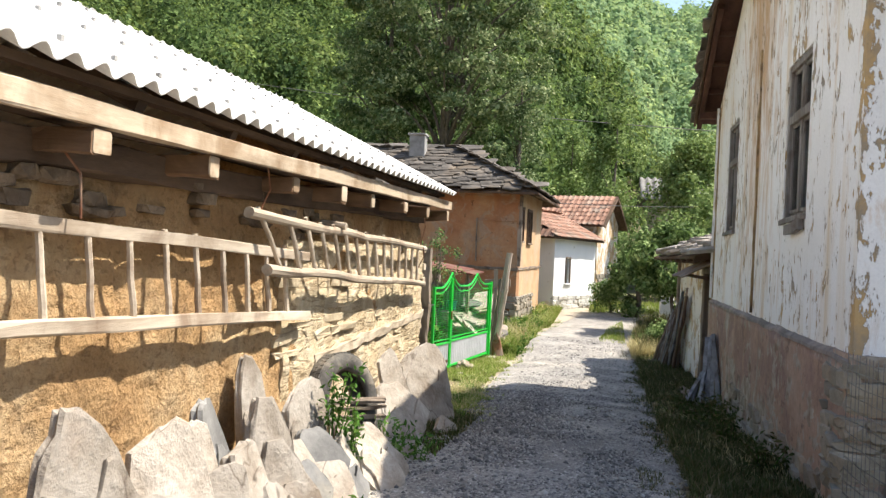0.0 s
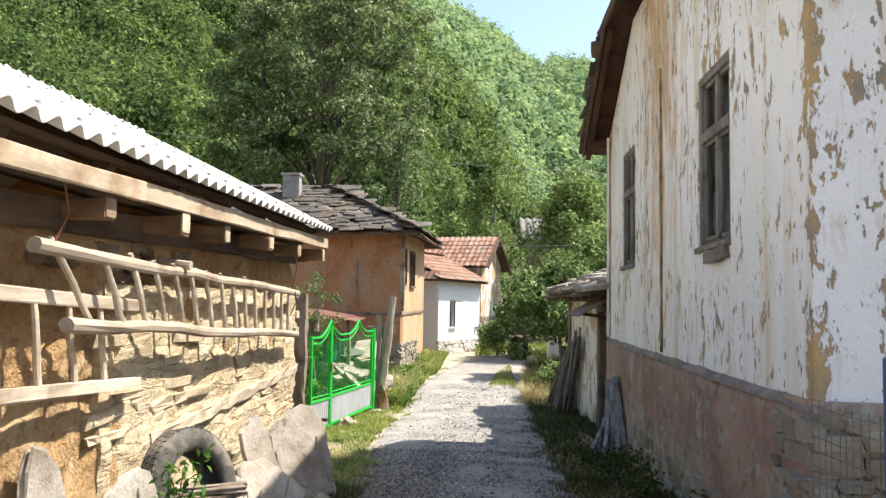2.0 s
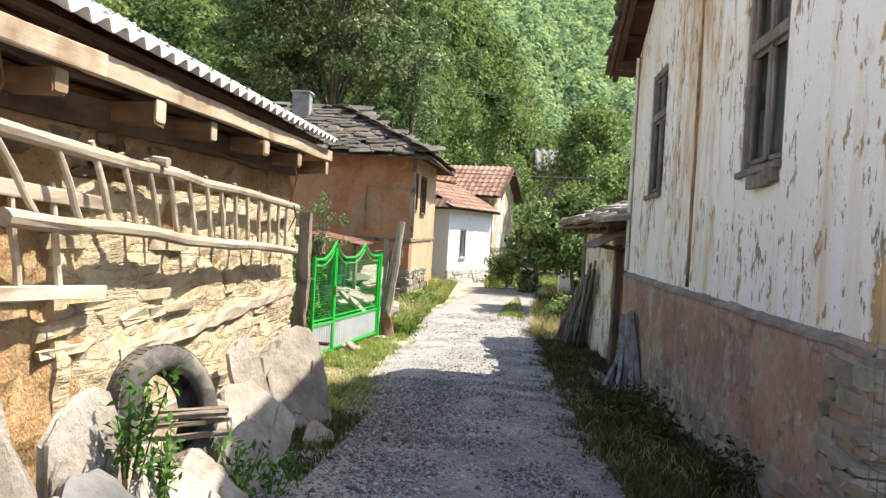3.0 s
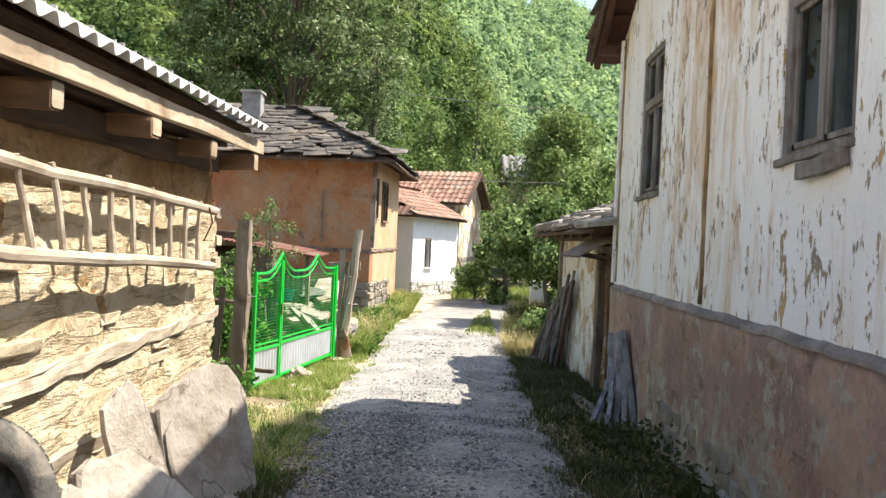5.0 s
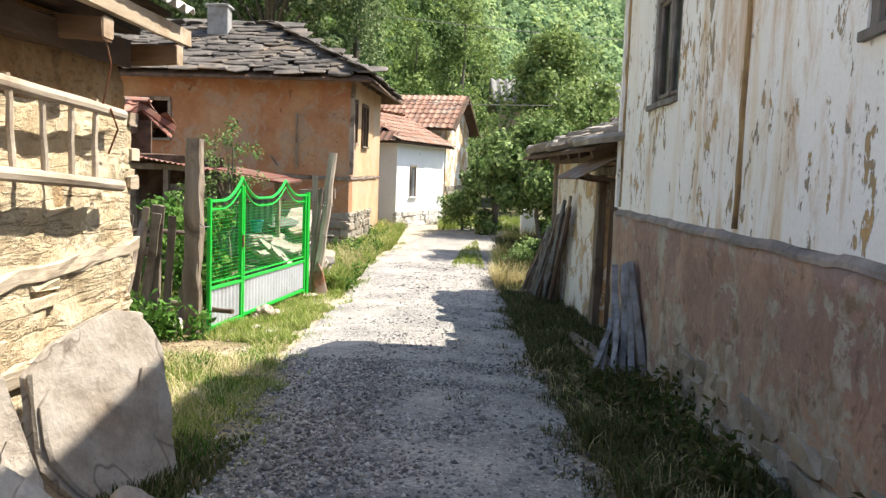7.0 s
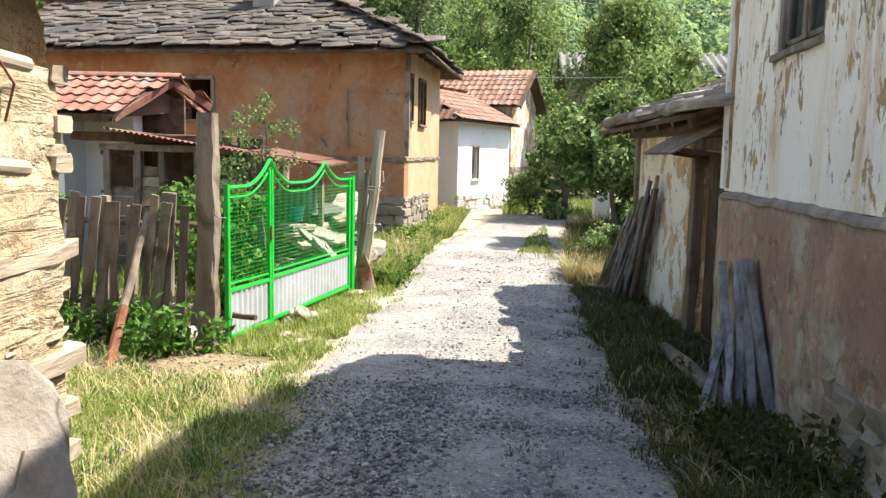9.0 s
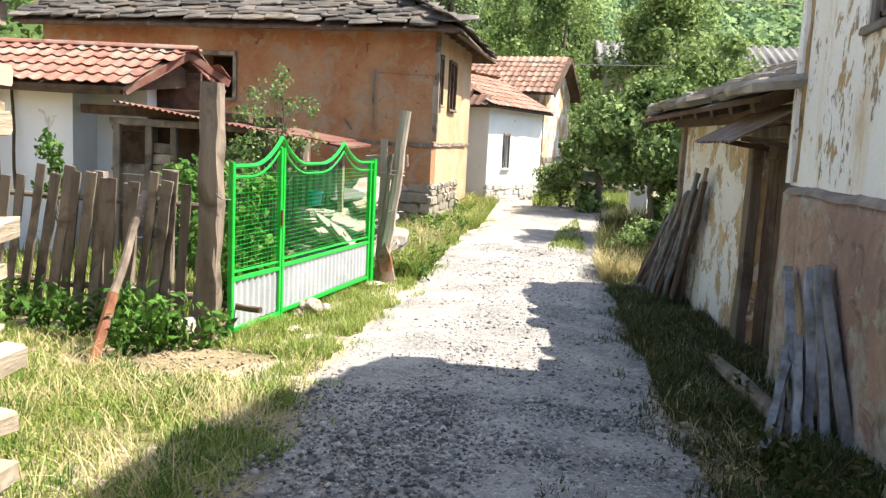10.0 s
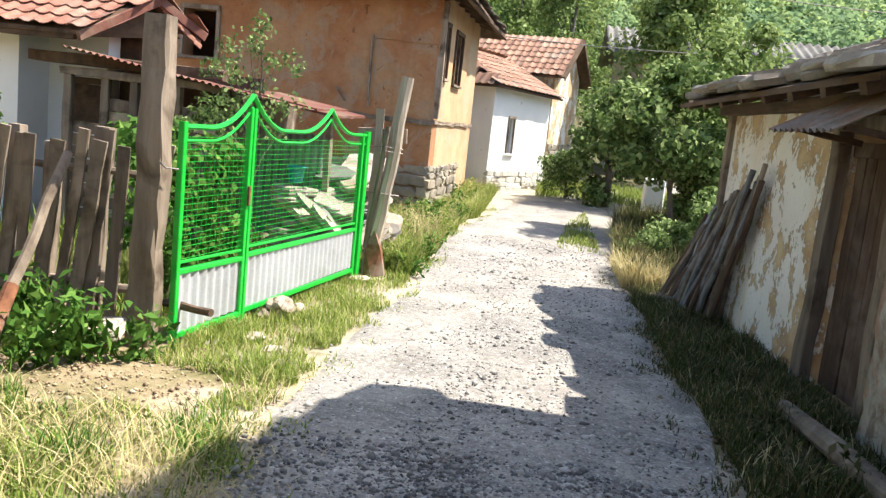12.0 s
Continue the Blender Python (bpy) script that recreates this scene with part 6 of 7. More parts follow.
part("handle", tube([(0.15 * math.cos(a), 0.15 * math.sin(a) * 0.3 + 0.05, 0.25 - 0.1 * math.sin(a)) for a in np.linspace(0, math.pi, 9)], [0.004] * 9, 5), M_wire, bucket)

# ---- outbuilding with tiles and plank annex ----
out = thing("outbuilding", "white outbuilding with red tiles beside a plank annex", "outbuilding")
part("wall", box(-11.0, -7.30, 18.3, 18.65, -0.3, 2.55), M_white, out)
part("wall", box(-7.30, -6.45, 18.95, 19.25, -0.3, 2.6), M_white, out)
part("wall", box(-7.62, -7.30, 18.652, 18.95, -0.3, 2.55), M_white, out)
part("wall", box(-11.0, -6.5, 20.0, 20.3, -0.3, 2.7), M_white, out)
part("wall", box(-11.35, -11.0, 18.3, 20.3, -0.3, 2.6), M_white, out)
tile_slope(out, (-11.4, 17.85, 2.52), (-6.25, 17.85, 2.50), (-11.4, 19.35, 3.22), (-5.9, 19.2, 3.16), 120, rtile)
# Dark sheet stands for the shade inside the open gable.
part("gable", prism([(-6.55, 18.0, 2.42), (-5.82, 19.75, 2.66), (-6.12, 19.1, 3.02)], (-0.06, 0.03, 0)), M_dark, out)
for a_, b_ in (((-6.22, 17.86, 2.44), (-5.88, 19.2, 3.10)), ((-5.5, 19.85, 2.72), (-5.88, 19.2, 3.10))):
    part("verge_board", timber(a_, b_, 0.05, 0.12, (0, 0, 1), 4, 0.005), M_redsheet, out)
for i in range(7):
    k = (i + 0.5) / 7
    low, high = Vector((-5.60, 19.80, 2.60)), Vector((-6.02, 19.2, 3.16))
    ax = (high - low).normalized()
    nn = Vector((0.72, -0.1, 0.68)).normalized()
    side_ = ax.cross(nn).normalized()
    piece("verge_tile", rtile, out, frame_of(low.lerp(high, k) + nn * 0.03, side_, ax, side_.cross(ax)) @ Matrix.Rotation(-0.12, 4, "X") @ Matrix.Diagonal((0.22, 0.2, 0.4, 1)))
for x0, x1 in ((-8.72, -8.66), (-8.52, -8.38), (-8.25, -8.12)):
    tagged(obj("pole", rod((x1, 18.12, 0.0), (x0, 18.24, 2.45), 0.03, 0.022, 8, 0.014, 7, 0.08), M_dark), "thin dark pole leaning on the white outbuilding", "pole", "poles on the outbuilding")
tile_slope(out, (-5.5, 19.85, 2.78), (-11.4, 20.1, 2.84), (-5.9, 19.2, 3.16), (-11.4, 19.35, 3.22), 0, rtile)
for i in range(18):
    k = i / 17
    piece("ridge_tile", rtile, out, Matrix.Translation((-11.3 + 5.4 * k, 19.35 - 0.15 * k, 3.25 - 0.06 * k)) @ Matrix.Rotation(radians(90), 4, "Z") @ Matrix.Diagonal((0.24, 0.36, 0.7, 1)))
part("eave_timber", timber((-11.3, 17.92, 2.44), (-6.3, 17.92, 2.43), 0.08, 0.08, (0, 0, 1), 6, 0.006), M_dark, out)
part("beam", timber((-7.2, 18.4, 2.18), (-4.4, 18.05, 2.14), 0.14, 0.14, (0, 0, 1), 8, 0.014), M_dark, out)
part("beam", timber((-6.5, 17.98, 2.02), (-4.3, 17.98, 1.98), 0.10, 0.09, (0, 0, 1), 6, 0.012), M_wood, out)
for x in (-6.42, -5.92, -5.5, -4.95, -4.35):
    part("annex_post", timber((x, 17.98, -0.1), (x + U(-0.03, 0.03), 18.0, 2.0), 0.10, 0.09, (0, 1, 0), 5, 0.01), M_wood, out)
for i in range(11):
    z = 0.1 + i * 0.155
    for x0, x1 in ((-5.9, -5.52), (-4.92, -4.38)):
        part("plank", timber((x0, 18.02, z + U(-0.01, 0.01)), (x1, 18.02, z + U(-0.02, 0.02)), 0.02, 0.145, (0, 0, 1), 3, 0.005), M_pole if i % 2 else M_wood, out)
    if z < 1.35:
        for x0, x1 in ((-6.38, -5.94), (-5.46, -4.98)):
            part("plank", timber((x0, 18.03, z), (x1, 18.03, z + U(-0.02, 0.02)), 0.02, 0.145, (0, 0, 1), 3, 0.005), M_wood, out)
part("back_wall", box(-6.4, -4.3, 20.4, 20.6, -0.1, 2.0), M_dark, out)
# Added dark board: covers the bright wall that shows through the gap.
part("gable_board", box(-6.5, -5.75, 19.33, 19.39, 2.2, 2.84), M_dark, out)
# Added panel: dark backing in place of the annex's shaded inside.
part("inner_wall", box(-6.44, -4.37, 19.26, 19.32, -0.1, 2.2), M_door, out, "added dark panel that closes the annex back and keeps it shaded")
part("side_wall", box(-4.36, -4.26, 18.1, 20.4, -0.1, 1.9), M_wood, out)
part("roof_sheet", corrugated((-6.35, 17.72, 2.30), (2.9, 0, -0.42), (0, 1, -0.03), 3.1, 2.4, 0.09, 0.014, 0.004, 2), M_redsheet, out, "rusty red corrugated annex roof")
for x, z in ((-3.75, 1.92), (-3.5, 1.86)):
    part("roof_scrap", prism([(x - 0.5, 18.2, z + 0.06), (x + 0.5, 18.1, z - 0.08), (x + 0.55, 19.4, z - 0.04), (x - 0.45, 19.5, z + 0.1)], (0, 0, 0.03)), M_redsheet, out)
part("annex_post", timber((-3.15, 18.5, -0.1), (-3.2, 18.5, 1.8), 0.08, 0.08, (0, 1, 0), 4, 0.01), M_wood, out)
part("lean_panel", corrugated((-4.25, 18.6, 0.2), (1, 0.05, 0), (0, 0.05, 1), 0.95, 1.35, 0.1, 0.01, 0.003, 1), M_chim, out, "pale sheet wall panel")

w = part("window", timber((-7.02, 18.93, 1.92), (-6.46, 18.93, 1.92), 0.06, 0.08, (0, 0, 1), 2, 0.005), M_dark, out, "window hole in the white wall, its shade a dark panel")
# Wall is not cut; a dark panel stands for the shade in the hole.
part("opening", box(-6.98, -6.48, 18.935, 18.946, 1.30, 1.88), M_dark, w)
part("sill", timber((-7.02, 18.92, 1.28), (-6.46, 18.92, 1.28), 0.07, 0.05, (0, 0, 1), 2, 0.004), M_wood, w)

# ---- blue post and mesh by the tall house ----
bp = thing("blue_post", "dark blue steel fence post with wire mesh", "fence post")
part("post", bevelled(box(1.82, 1.905, 4.74, 4.86, 0.4, 2.05), 0.006), M_blue, bp)
part("rail", timber((1.95, 4.70, 2.0), (1.96, 4.70, 0.5), 0.03, 0.05, (0, 1, 0), 2, 0.0), M_blue, bp)
part("brace", timber((1.90, 4.72, 2.0), (2.02, 4.5, 1.84), 0.03, 0.03, (0, 0, 1), 1, 0.0), M_blue, bp)
bm = bmesh.new()
for i in range(14):
    z = 0.62 + i * 0.085
    tube([(1.84, 4.86, z), (1.80, 5.3, z + U(-0.02, 0.02)), (1.79, 5.64, z)], [0.0035] * 3, 4, 0, bm)
for i in range(11):
    k = i / 10
    tube([(1.84 - 0.05 * k, 4.86 + 0.78 * k, 0.58), (1.84 - 0.05 * k + U(-0.01, 0.01), 4.86 + 0.78 * k, 1.76)], [0.0035] * 2, 4, 0, bm)
part("wire_mesh", bm, M_wire, bp)

# ---- white block wall, far sheet roof, cable ----
bw = tagged(obj("gate_pillar", bevelled(box(1.72, 2.14, 26.0, 26.4, 0.0, 1.2), 0.03), M_white), "squat whitewashed pillar under the trees", "pillar")
fr = thing("far_building", "far building under a grey corrugated roof", "building")
part("wall", box(2.0, 12.5, 41.5, 46, 0, 5.4), M_stone, fr)
part("roof_sheet", corrugated((1.4, 40.4, 5.35), (1, 0, 0), (0, 3.2, 1.35), 12, 3.4, 0.35, 0.06, 0.01, 1), M_farsheet, fr, "", True)
part("roof_sheet", corrugated((13.4, 47.0, 5.35), (-1, 0, 0), (0, -3.2, 1.35), 12, 3.4, 0.35, 0.06, 0.01, 1), M_farsheet, fr, "", True)
pts = [Vector((-9, 29.5, 4.75)).lerp(Vector((10, 30.5, 4.9)), k / 16) + Vector((0, 0, -0.55 * (1 - (2 * k / 16 - 1) ** 2))) for k in range(17)]
tagged(obj("cable", tube(pts, [0.012] * 17, 5), M_wire), "thin overhead cable slung across the lane", "cable")
pts = [Vector((-40, 62, 17)).lerp(Vector((40, 66, 12)), k / 16) + Vector((0, 0, -1.6 * (1 - (2 * k / 16 - 1) ** 2))) for k in range(17)]
tagged(obj("cable", tube(pts, [0.03] * 17, 5), M_wire), "overhead power line before the wooded slope", "cable")

# ================= slates on the roofs =================
lay("roof_slate", slates, brown, E1, E2 - E1, (R1 - E1) - (E2 - E1).normalized() * (R1 - E1).dot((E2 - E1).normalized()), 10.0, 3.6,
    lambda u, v: 0 <= v < 3.25 and u > v * 0.9 - 0.1 and u < 9.9, 0.19, (0.32, 0.80), (0.42, 0.7), 290, 0.13, 0.10)
a3 = (E1 - E3).normalized()
lay("roof_slate", slates, brown, E3, a3, (R1 - E3) - a3 * (R1 - E3).dot(a3), 5.6, 3.6,
    lambda u, v: 0 <= v < 3.4 and 0.80 * v - 0.1 < u < 5.55 - 0.80 * v + 0.1, 0.19, (0.32, 0.75), (0.42, 0.7), 160, 0.13, 0.10, rest="side_slate_layer")
lay("roof_slate", slates, brown, E4, E3 - E4, (R1 - E3) - (E3 - E4).normalized() * (R1 - E3).dot((E3 - E4).normalized()), 10.2, 3.2,
    lambda u, v: 0 <= v < 3.0 and u < 10.1 - v * 1.1, 0.3, (0.4, 0.62), (0.5, 0.62), 0, rest="back_slate_layer")
for i in range(9):
    p = E1.lerp(R1, 0.06 + 0.1 * i) + Vector((0, 0, 0.09))
    m = frame_of(p, a3, (R1 - E1).normalized(), a3.cross((R1 - E1).normalized())) @ Matrix.Rotation(-0.1, 4, "X") @ Matrix.Diagonal((0.5, 0.55, 1, 1))
    piece("hip_slate", RNG.choice(slates), brown, m)
a5 = (sl0 - sl1).normalized()
b5 = (st1 - sl1) - a5 * (st1 - sl1).dot(a5)
bigslates = [slab_mesh("paleslate_big", 1, 1, 0.06, M_paleslate, 9, 0.16, 0.6) for _ in range(5)]
lay("roof_slate", bigslates, shed, sl1, a5, b5, 4.95, 3.3, lambda u, v: 0 <= v < 3.2 and 0 <= u < 4.95, 0.28, (0.35, 0.9), (0.5, 0.95), 220, 0.19, 0.17)

# ================= plants =================
def tree(name, label, at, height, r, clumps, per, spread, leaf, mat, seed, limbs=9, aspect=0.6, category="tree"):
    """A tree: trunk and limbs that reach the leaf clumps (x, y, z, radius offsets from its foot)."""
    rs = np.random.RandomState(seed)
    t = thing(name, label, category, at)
    part("trunk", tube([(0.05 * math.sin(k), 0.04 * math.cos(k * 1.7), height * k / 9) for k in range(10)], [r * (1 - 0.085 * k) for k in range(10)], 9, 0.08), M_bark, t)
    pick = [clumps[i] for i in rs.permutation(len(clumps))[:limbs]]
    for cx, cy, cz, cr in pick:
        z0 = max(height * 0.2, min(cz * 0.62, height * 0.92))
        mid = Vector((cx * 0.45, cy * 0.45, z0 + (cz - z0) * 0.6))
        rr = r * max(0.12, 0.45 * (1 - z0 / (height * 1.15)))
        part("limb", tube([(0, 0, z0), mid, (cx, cy, cz)], [rr, rr * 0.6, rr * 0.2], 6, 0.06), M_bark, t)
    cs = []
    outs = []
    for cx, cy, cz, cr in clumps:
        d = rs.normal(size=(per, 3))
        d /= np.linalg.norm(d, axis=1)[:, None]
        rad = cr * rs.uniform(0.25, 1.12, per) ** 0.6
        cs.append(np.array([cx, cy, cz]) + d * rad[:, None] * np.array([1, 1, spread]))
        outs.append(d)
    v, f = leaf_quads(np.concatenate(cs), leaf, rs, 0.25, aspect, np.concatenate(outs))
    fast("crown", v, f, mat, t)
    return t


def ball(rs, n, rx, ry, z0, z1, cr, bulge=0.9):
    """Clump centres in an egg-shaped crown."""
    out = []
    while len(out) < n:
        x, y, z = rs.uniform(-1, 1, 3)
        if x * x + y * y + z * z < 1 and x * x + y * y + z * z > 0.15:
            w = 1 - 0.35 * max(z, 0)
            out.append((x * rx * w, y * ry * w, (z0 + z1) / 2 + z * (z1 - z0) / 2, cr * rs.uniform(0.6, 1.25)))
    return out


rs = np.random.RandomState(3)
tree("poplar_tree", "tall broad poplar with silvery green leaves behind the houses", (-10.2, 47.5, 1.0), 21, 0.42, ball(rs, 230, 6.6, 5.2, 4.5, 28, 0.95), 215, 0.62, 0.25, M_tree, 11, 60)
tree("poplar_tree", "tall poplar with silvery green leaves behind the houses", (-14.6, 50, 1.0), 18, 0.35, ball(rs, 80, 3.4, 4, 4, 21, 0.95), 200, 0.62, 0.25, M_tree, 12, 24)
tree("poplar_tree", "poplar with grey-green leaves behind the houses", (-5.9, 50, 1.0), 12, 0.26, ball(rs, 30, 1.8, 2.0, 3.0, 12.5, 0.9), 260, 0.9, 0.2, M_tree, 13, 14)
tree("young_tree", "slender young tree at the foot of the slope", (0.1, 48, 1.0), 9, 0.16, ball(rs, 34, 1.7, 1.7, 2.0, 10.2, 0.75), 170, 1.0, 0.22, M_walnut, 14, 10)
tree("young_tree", "slender young tree at the foot of the slope", (-2.8, 54, 1.2), 9, 0.16, ball(rs, 30, 1.8, 1.7, 2.0, 9.5, 0.8), 150, 1.0, 0.24, M_walnut, 15, 10)
tree("fruit_tree", "dense dark-leaved fruit tree hanging over the lane", (1.95, 24.0, 0.1), 2.3, 0.07, ball(rs, 46, 1.5, 1.3, 1.1, 3.2, 0.38), 190, 0.85, 0.14, M_bush, 16, 12)
tree("fruit_tree", "dense dark-leaved fruit tree beside the lane", (1.1, 28.6, 0.3), 2.6, 0.1, ball(rs, 34, 1.15, 1.2, 0.2, 2.9, 0.42), 190, 0.85, 0.14, M_bush, 17, 8)
tree("fruit_tree", "leafy plum tree behind the slate shed", (3.9, 29.0, 0.2), 4.2, 0.13, ball(rs, 44, 2.0, 1.8, 1.2, 4.7, 0.6), 260, 0.85, 0.15, M_walnut, 18, 12)
tree("walnut_tree", "bright leafy tree rising behind the bushes", (3.6, 36.5, 0.4), 6.0, 0.2, ball(rs, 50, 2.0, 2.0, 2.6, 7.2, 0.7), 260, 0.9, 0.18, M_walnut, 19, 14)
tree("walnut_tree", "bright leafy tree behind the far roof", (9.5, 54, 1.0), 5, 0.25, ball(rs, 50, 4.0, 3.0, 1, 6.6, 0.9), 240, 0.9, 0.2, M_walnut, 20, 14)
tree("hazel_bush", "dark roadside bush beside the shed", (1.55, 21.4, 0.0), 0.6, 0.04, ball(rs, 20, 0.55, 1.2, 0.05, 0.62, 0.22), 230, 0.9, 0.07, M_bush, 22, 6, 0.6, "bush")
tree("hazel_bush", "dark bush filling the gap under the fruit trees", (2.75, 24.6, 0.05), 1.2, 0.05, ball(rs, 22, 0.75, 0.9, 0.1, 1.7, 0.33), 240, 0.9, 0.1, M_bush, 23, 5, 0.6, "bush")
tree("hazel_bush", "dark bush behind the shed corner", (2.35, 21.0, 0.0), 1.0, 0.05, ball(rs, 16, 0.45, 0.9, 0.1, 1.3, 0.3), 240, 0.9, 0.09, M_bush, 31, 5, 0.6, "bush")
tree("hazel_bush", "bush growing at the foot of the stone house", (0.15, 29.6, 0.3), 1.0, 0.05, ball(rs, 14, 0.6, 0.6, 0.1, 1.5, 0.32), 230, 0.9, 0.09, M_bush, 24, 5, 0.6, "bush")
tree("vine", "green vine thicket behind the gate mesh", (-3.75, 15.9, 0.0), 1.4, 0.03, [(U(-0.55, 0.35), U(-1.3, 0.4), U(0.2, 1.45), U(0.16, 0.32)) for _ in range(26)], 110, 1.0, 0.09, M_weed, 25, 10, 0.7, "vine")
tree("rose_bush", "tall straggling rose bush by the annex", (-3.62, 17.0, 0.0), 2.5, 0.03, [(U(-0.5, 0.55), U(-0.4, 0.4), U(1.5, 2.5), U(0.10, 0.2)) for _ in range(24)] + [(U(-0.1, 0.12), U(-0.1, 0.1), 2.3 + 0.11 * i, 0.1) for i in range(5)], 34, 1.0, 0.055, M_bush, 26, 18, 0.65, "bush")
tree("yard_bush", "green shrub standing in the yard", (-6.9, 17.3, 0.0), 1.3, 0.02, [(U(-0.3, 0.3), U(-0.2, 0.2), U(0.9, 1.75), U(0.08, 0.16)) for _ in range(10)], 50, 1.0, 0.09, M_weed, 27, 8, 0.6, "bush")
tree("yard_bush", "green shrub against the annex wall", (-4.55, 17.5, 0.0), 1.2, 0.02, [(U(-0.35, 0.5), U(-0.2, 0.2), U(0.5, 1.8), U(0.12, 0.24)) for _ in range(16)], 90, 1.0, 0.09, M_bush, 28, 8, 0.6, "bush")


def weed(label, at, h, n, leaf, seed, spread=0.22, mat=None):
    rs = np.random.RandomState(seed)
    t = thing("weed_clump", label, "weed", at, group="weeds")
    pts = []
    for i in range(n):
        a, d = rs.uniform(0, 6.28), rs.uniform(0, spread)
        p0 = Vector((math.cos(a) * d * 0.5, math.sin(a) * d * 0.5, -0.02))
        p1 = Vector((math.cos(a) * d * 1.7, math.sin(a) * d * 1.7, h * rs.uniform(0.6, 1.05)))
        part("stem", tube([p0, p0.lerp(p1, 0.5) + Vector((0, 0, 0.03)), p1], [0.005, 0.004, 0.002], 4), M_weed, t)
        for k in np.linspace(0.2, 1.0, 9):
            for _ in range(3):
                pts.append(tuple(p0.lerp(p1, float(k)) + Vector(rs.normal(size=3) * leaf * 0.55)))
    v, f = leaf_quads(np.array(pts), leaf, rs, 0.6, 0.42)
    fast("leaves", v, f, mat or M_weed, t)


def at(x, y, dz=0.0):
    return (x, y, ground_z(x, y) + dz)


nettle = "green leafy nettles growing among stones"
for i, (x, y, h, n, dz) in enumerate(((-1.74, 5.08, 0.46, 6, 0.42), (-1.62, 5.15, 0.4, 5, 0.2), (-1.52, 5.95, 0.34, 5, 0.05), (-1.42, 4.3, 0.22, 4, 0.0), (-1.42, 6.3, 0.25, 4, 0.0))):
    weed(nettle, at(x, y, dz), h, n, 0.06, 40 + i, 0.13)
for i, (x, y, h, n) in enumerate(((-3.35, 13.3, 0.5, 9), (-3.75, 13.45, 0.45, 9), (-4.1, 13.5, 0.42, 8), (-4.6, 13.6, 0.38, 8), (-3.5, 13.0, 0.34, 7), (-5.2, 13.7, 0.36, 8), (-5.8, 13.75, 0.36, 8), (-3.0, 13.45, 0.3, 6))):
    weed("broad-leaved weeds along the picket fence", at(x, y), h, n, 0.10, 60 + i, 0.2)
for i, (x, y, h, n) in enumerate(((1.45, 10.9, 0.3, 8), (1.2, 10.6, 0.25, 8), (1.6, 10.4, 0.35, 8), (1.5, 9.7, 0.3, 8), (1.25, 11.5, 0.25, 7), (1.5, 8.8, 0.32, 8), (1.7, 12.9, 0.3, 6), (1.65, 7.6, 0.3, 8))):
    weed("low weeds at the plinth foot, toned dark for its shade", at(x, y), h, n, 0.07, 80 + i, 0.25, M_rank)
for i in range(26):
    x, y = U(-2.6, -1.85), U(18.2, 28.5)
    weed("yellow-green weeds on the verge below the clay house", at(x, y), U(0.25, 0.55), 6, 0.075, 100 + i, 0.24, M_grass if i % 3 else M_weed)


def lane_edge(x, y):
    return x < centre(y) - left_reach(y) + 0.03 - 0.22 * noise.noise((y * 1.5, 0, 4)) - 0.12 * noise.noise((y * 5, x * 5, 4))


def bare_patch(x, y):
    return lane_edge(x, y) and ((x + 3.0) ** 2 / 1.6 + (y - 12.95) ** 2 / 0.3 > 0.7 + 0.9 * noise.noise((x * 2.5, y * 2.5, 8)))


grass("grass", "sunlit short meadow grass beside the barn", 1, 50000, -5.4, -1.2, 8.6, 13.6, 0.025, 0.09, M_grass, bare_patch, 0.0038, 1.1, 0.5)
grass("grass", "grass strip between gate and lane", 2, 11000, -2.95, -1.8, 13.4, 18.3, 0.025, 0.13, M_grass, lane_edge, 0.004, 1.0)
grass("grass", "taller grass verge along the clay house", 3, 30000, -3.2, -1.6, 18.0, 31, 0.06, 0.36, M_grass, lane_edge, 0.006, 0.9)
grass("grass", "grass and weeds in the yard", 4, 6000, -9, -3.3, 14.2, 18, 0.1, 0.4, M_grass, None, 0.008)
grass("grass", "thin grass at the barn's foot", 5, 5000, -1.75, -1.3, 6.6, 9.4, 0.03, 0.12, M_rank, None, 0.006)
right_side = lambda x, y: x > centre(y) + 1.33 + 0.12 * noise.noise((y * 1.3, 2, 4))
grass("grass", "rank grass along the tall house, toned dark for its shade", 6, 26000, 0.75, 1.85, 5.0, 14.2, 0.03, 0.15, M_rank, right_side, 0.004, 1.1, 0.55)
grass("grass", "rank grass before the shed, toned dark for its shade", 7, 16000, 0.75, 2.0, 14.0, 19.5, 0.04, 0.19, M_rank, right_side, 0.0045, 1.1, 0.55)
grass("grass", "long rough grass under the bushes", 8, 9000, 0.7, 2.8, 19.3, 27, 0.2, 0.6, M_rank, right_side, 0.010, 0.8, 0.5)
grass("dry_grass", "tuft of bleached dry grass at the lane's edge", 9, 1500, 0.72, 1.35, 19.0, 20.6, 0.2, 0.5, M_straw, None, 0.008, 0.9, 0.6)
grass("grass", "grass on the bend of the lane", 10, 5000, -0.6, 3.6, 29.6, 34, 0.1, 0.3, M_grass, None, 0.012)
grass("grass", "small tuft of grass in the middle of the lane", 12, 260, -0.1, 0.28, 10.35, 10.95, 0.03, 0.11, M_rank, lambda x, y: (x - 0.08) ** 2 / 0.03 + (y - 10.65) ** 2 / 0.08 < 1, 0.005)
grass("grass", "low grass strip between the ruts", 13, 1800, -0.35, 0.6, 21.5, 27, 0.04, 0.16, M_grass, lambda x, y: abs(x - 0.25 - 0.02 * (y - 21) ** 2) < 0.35, 0.009)

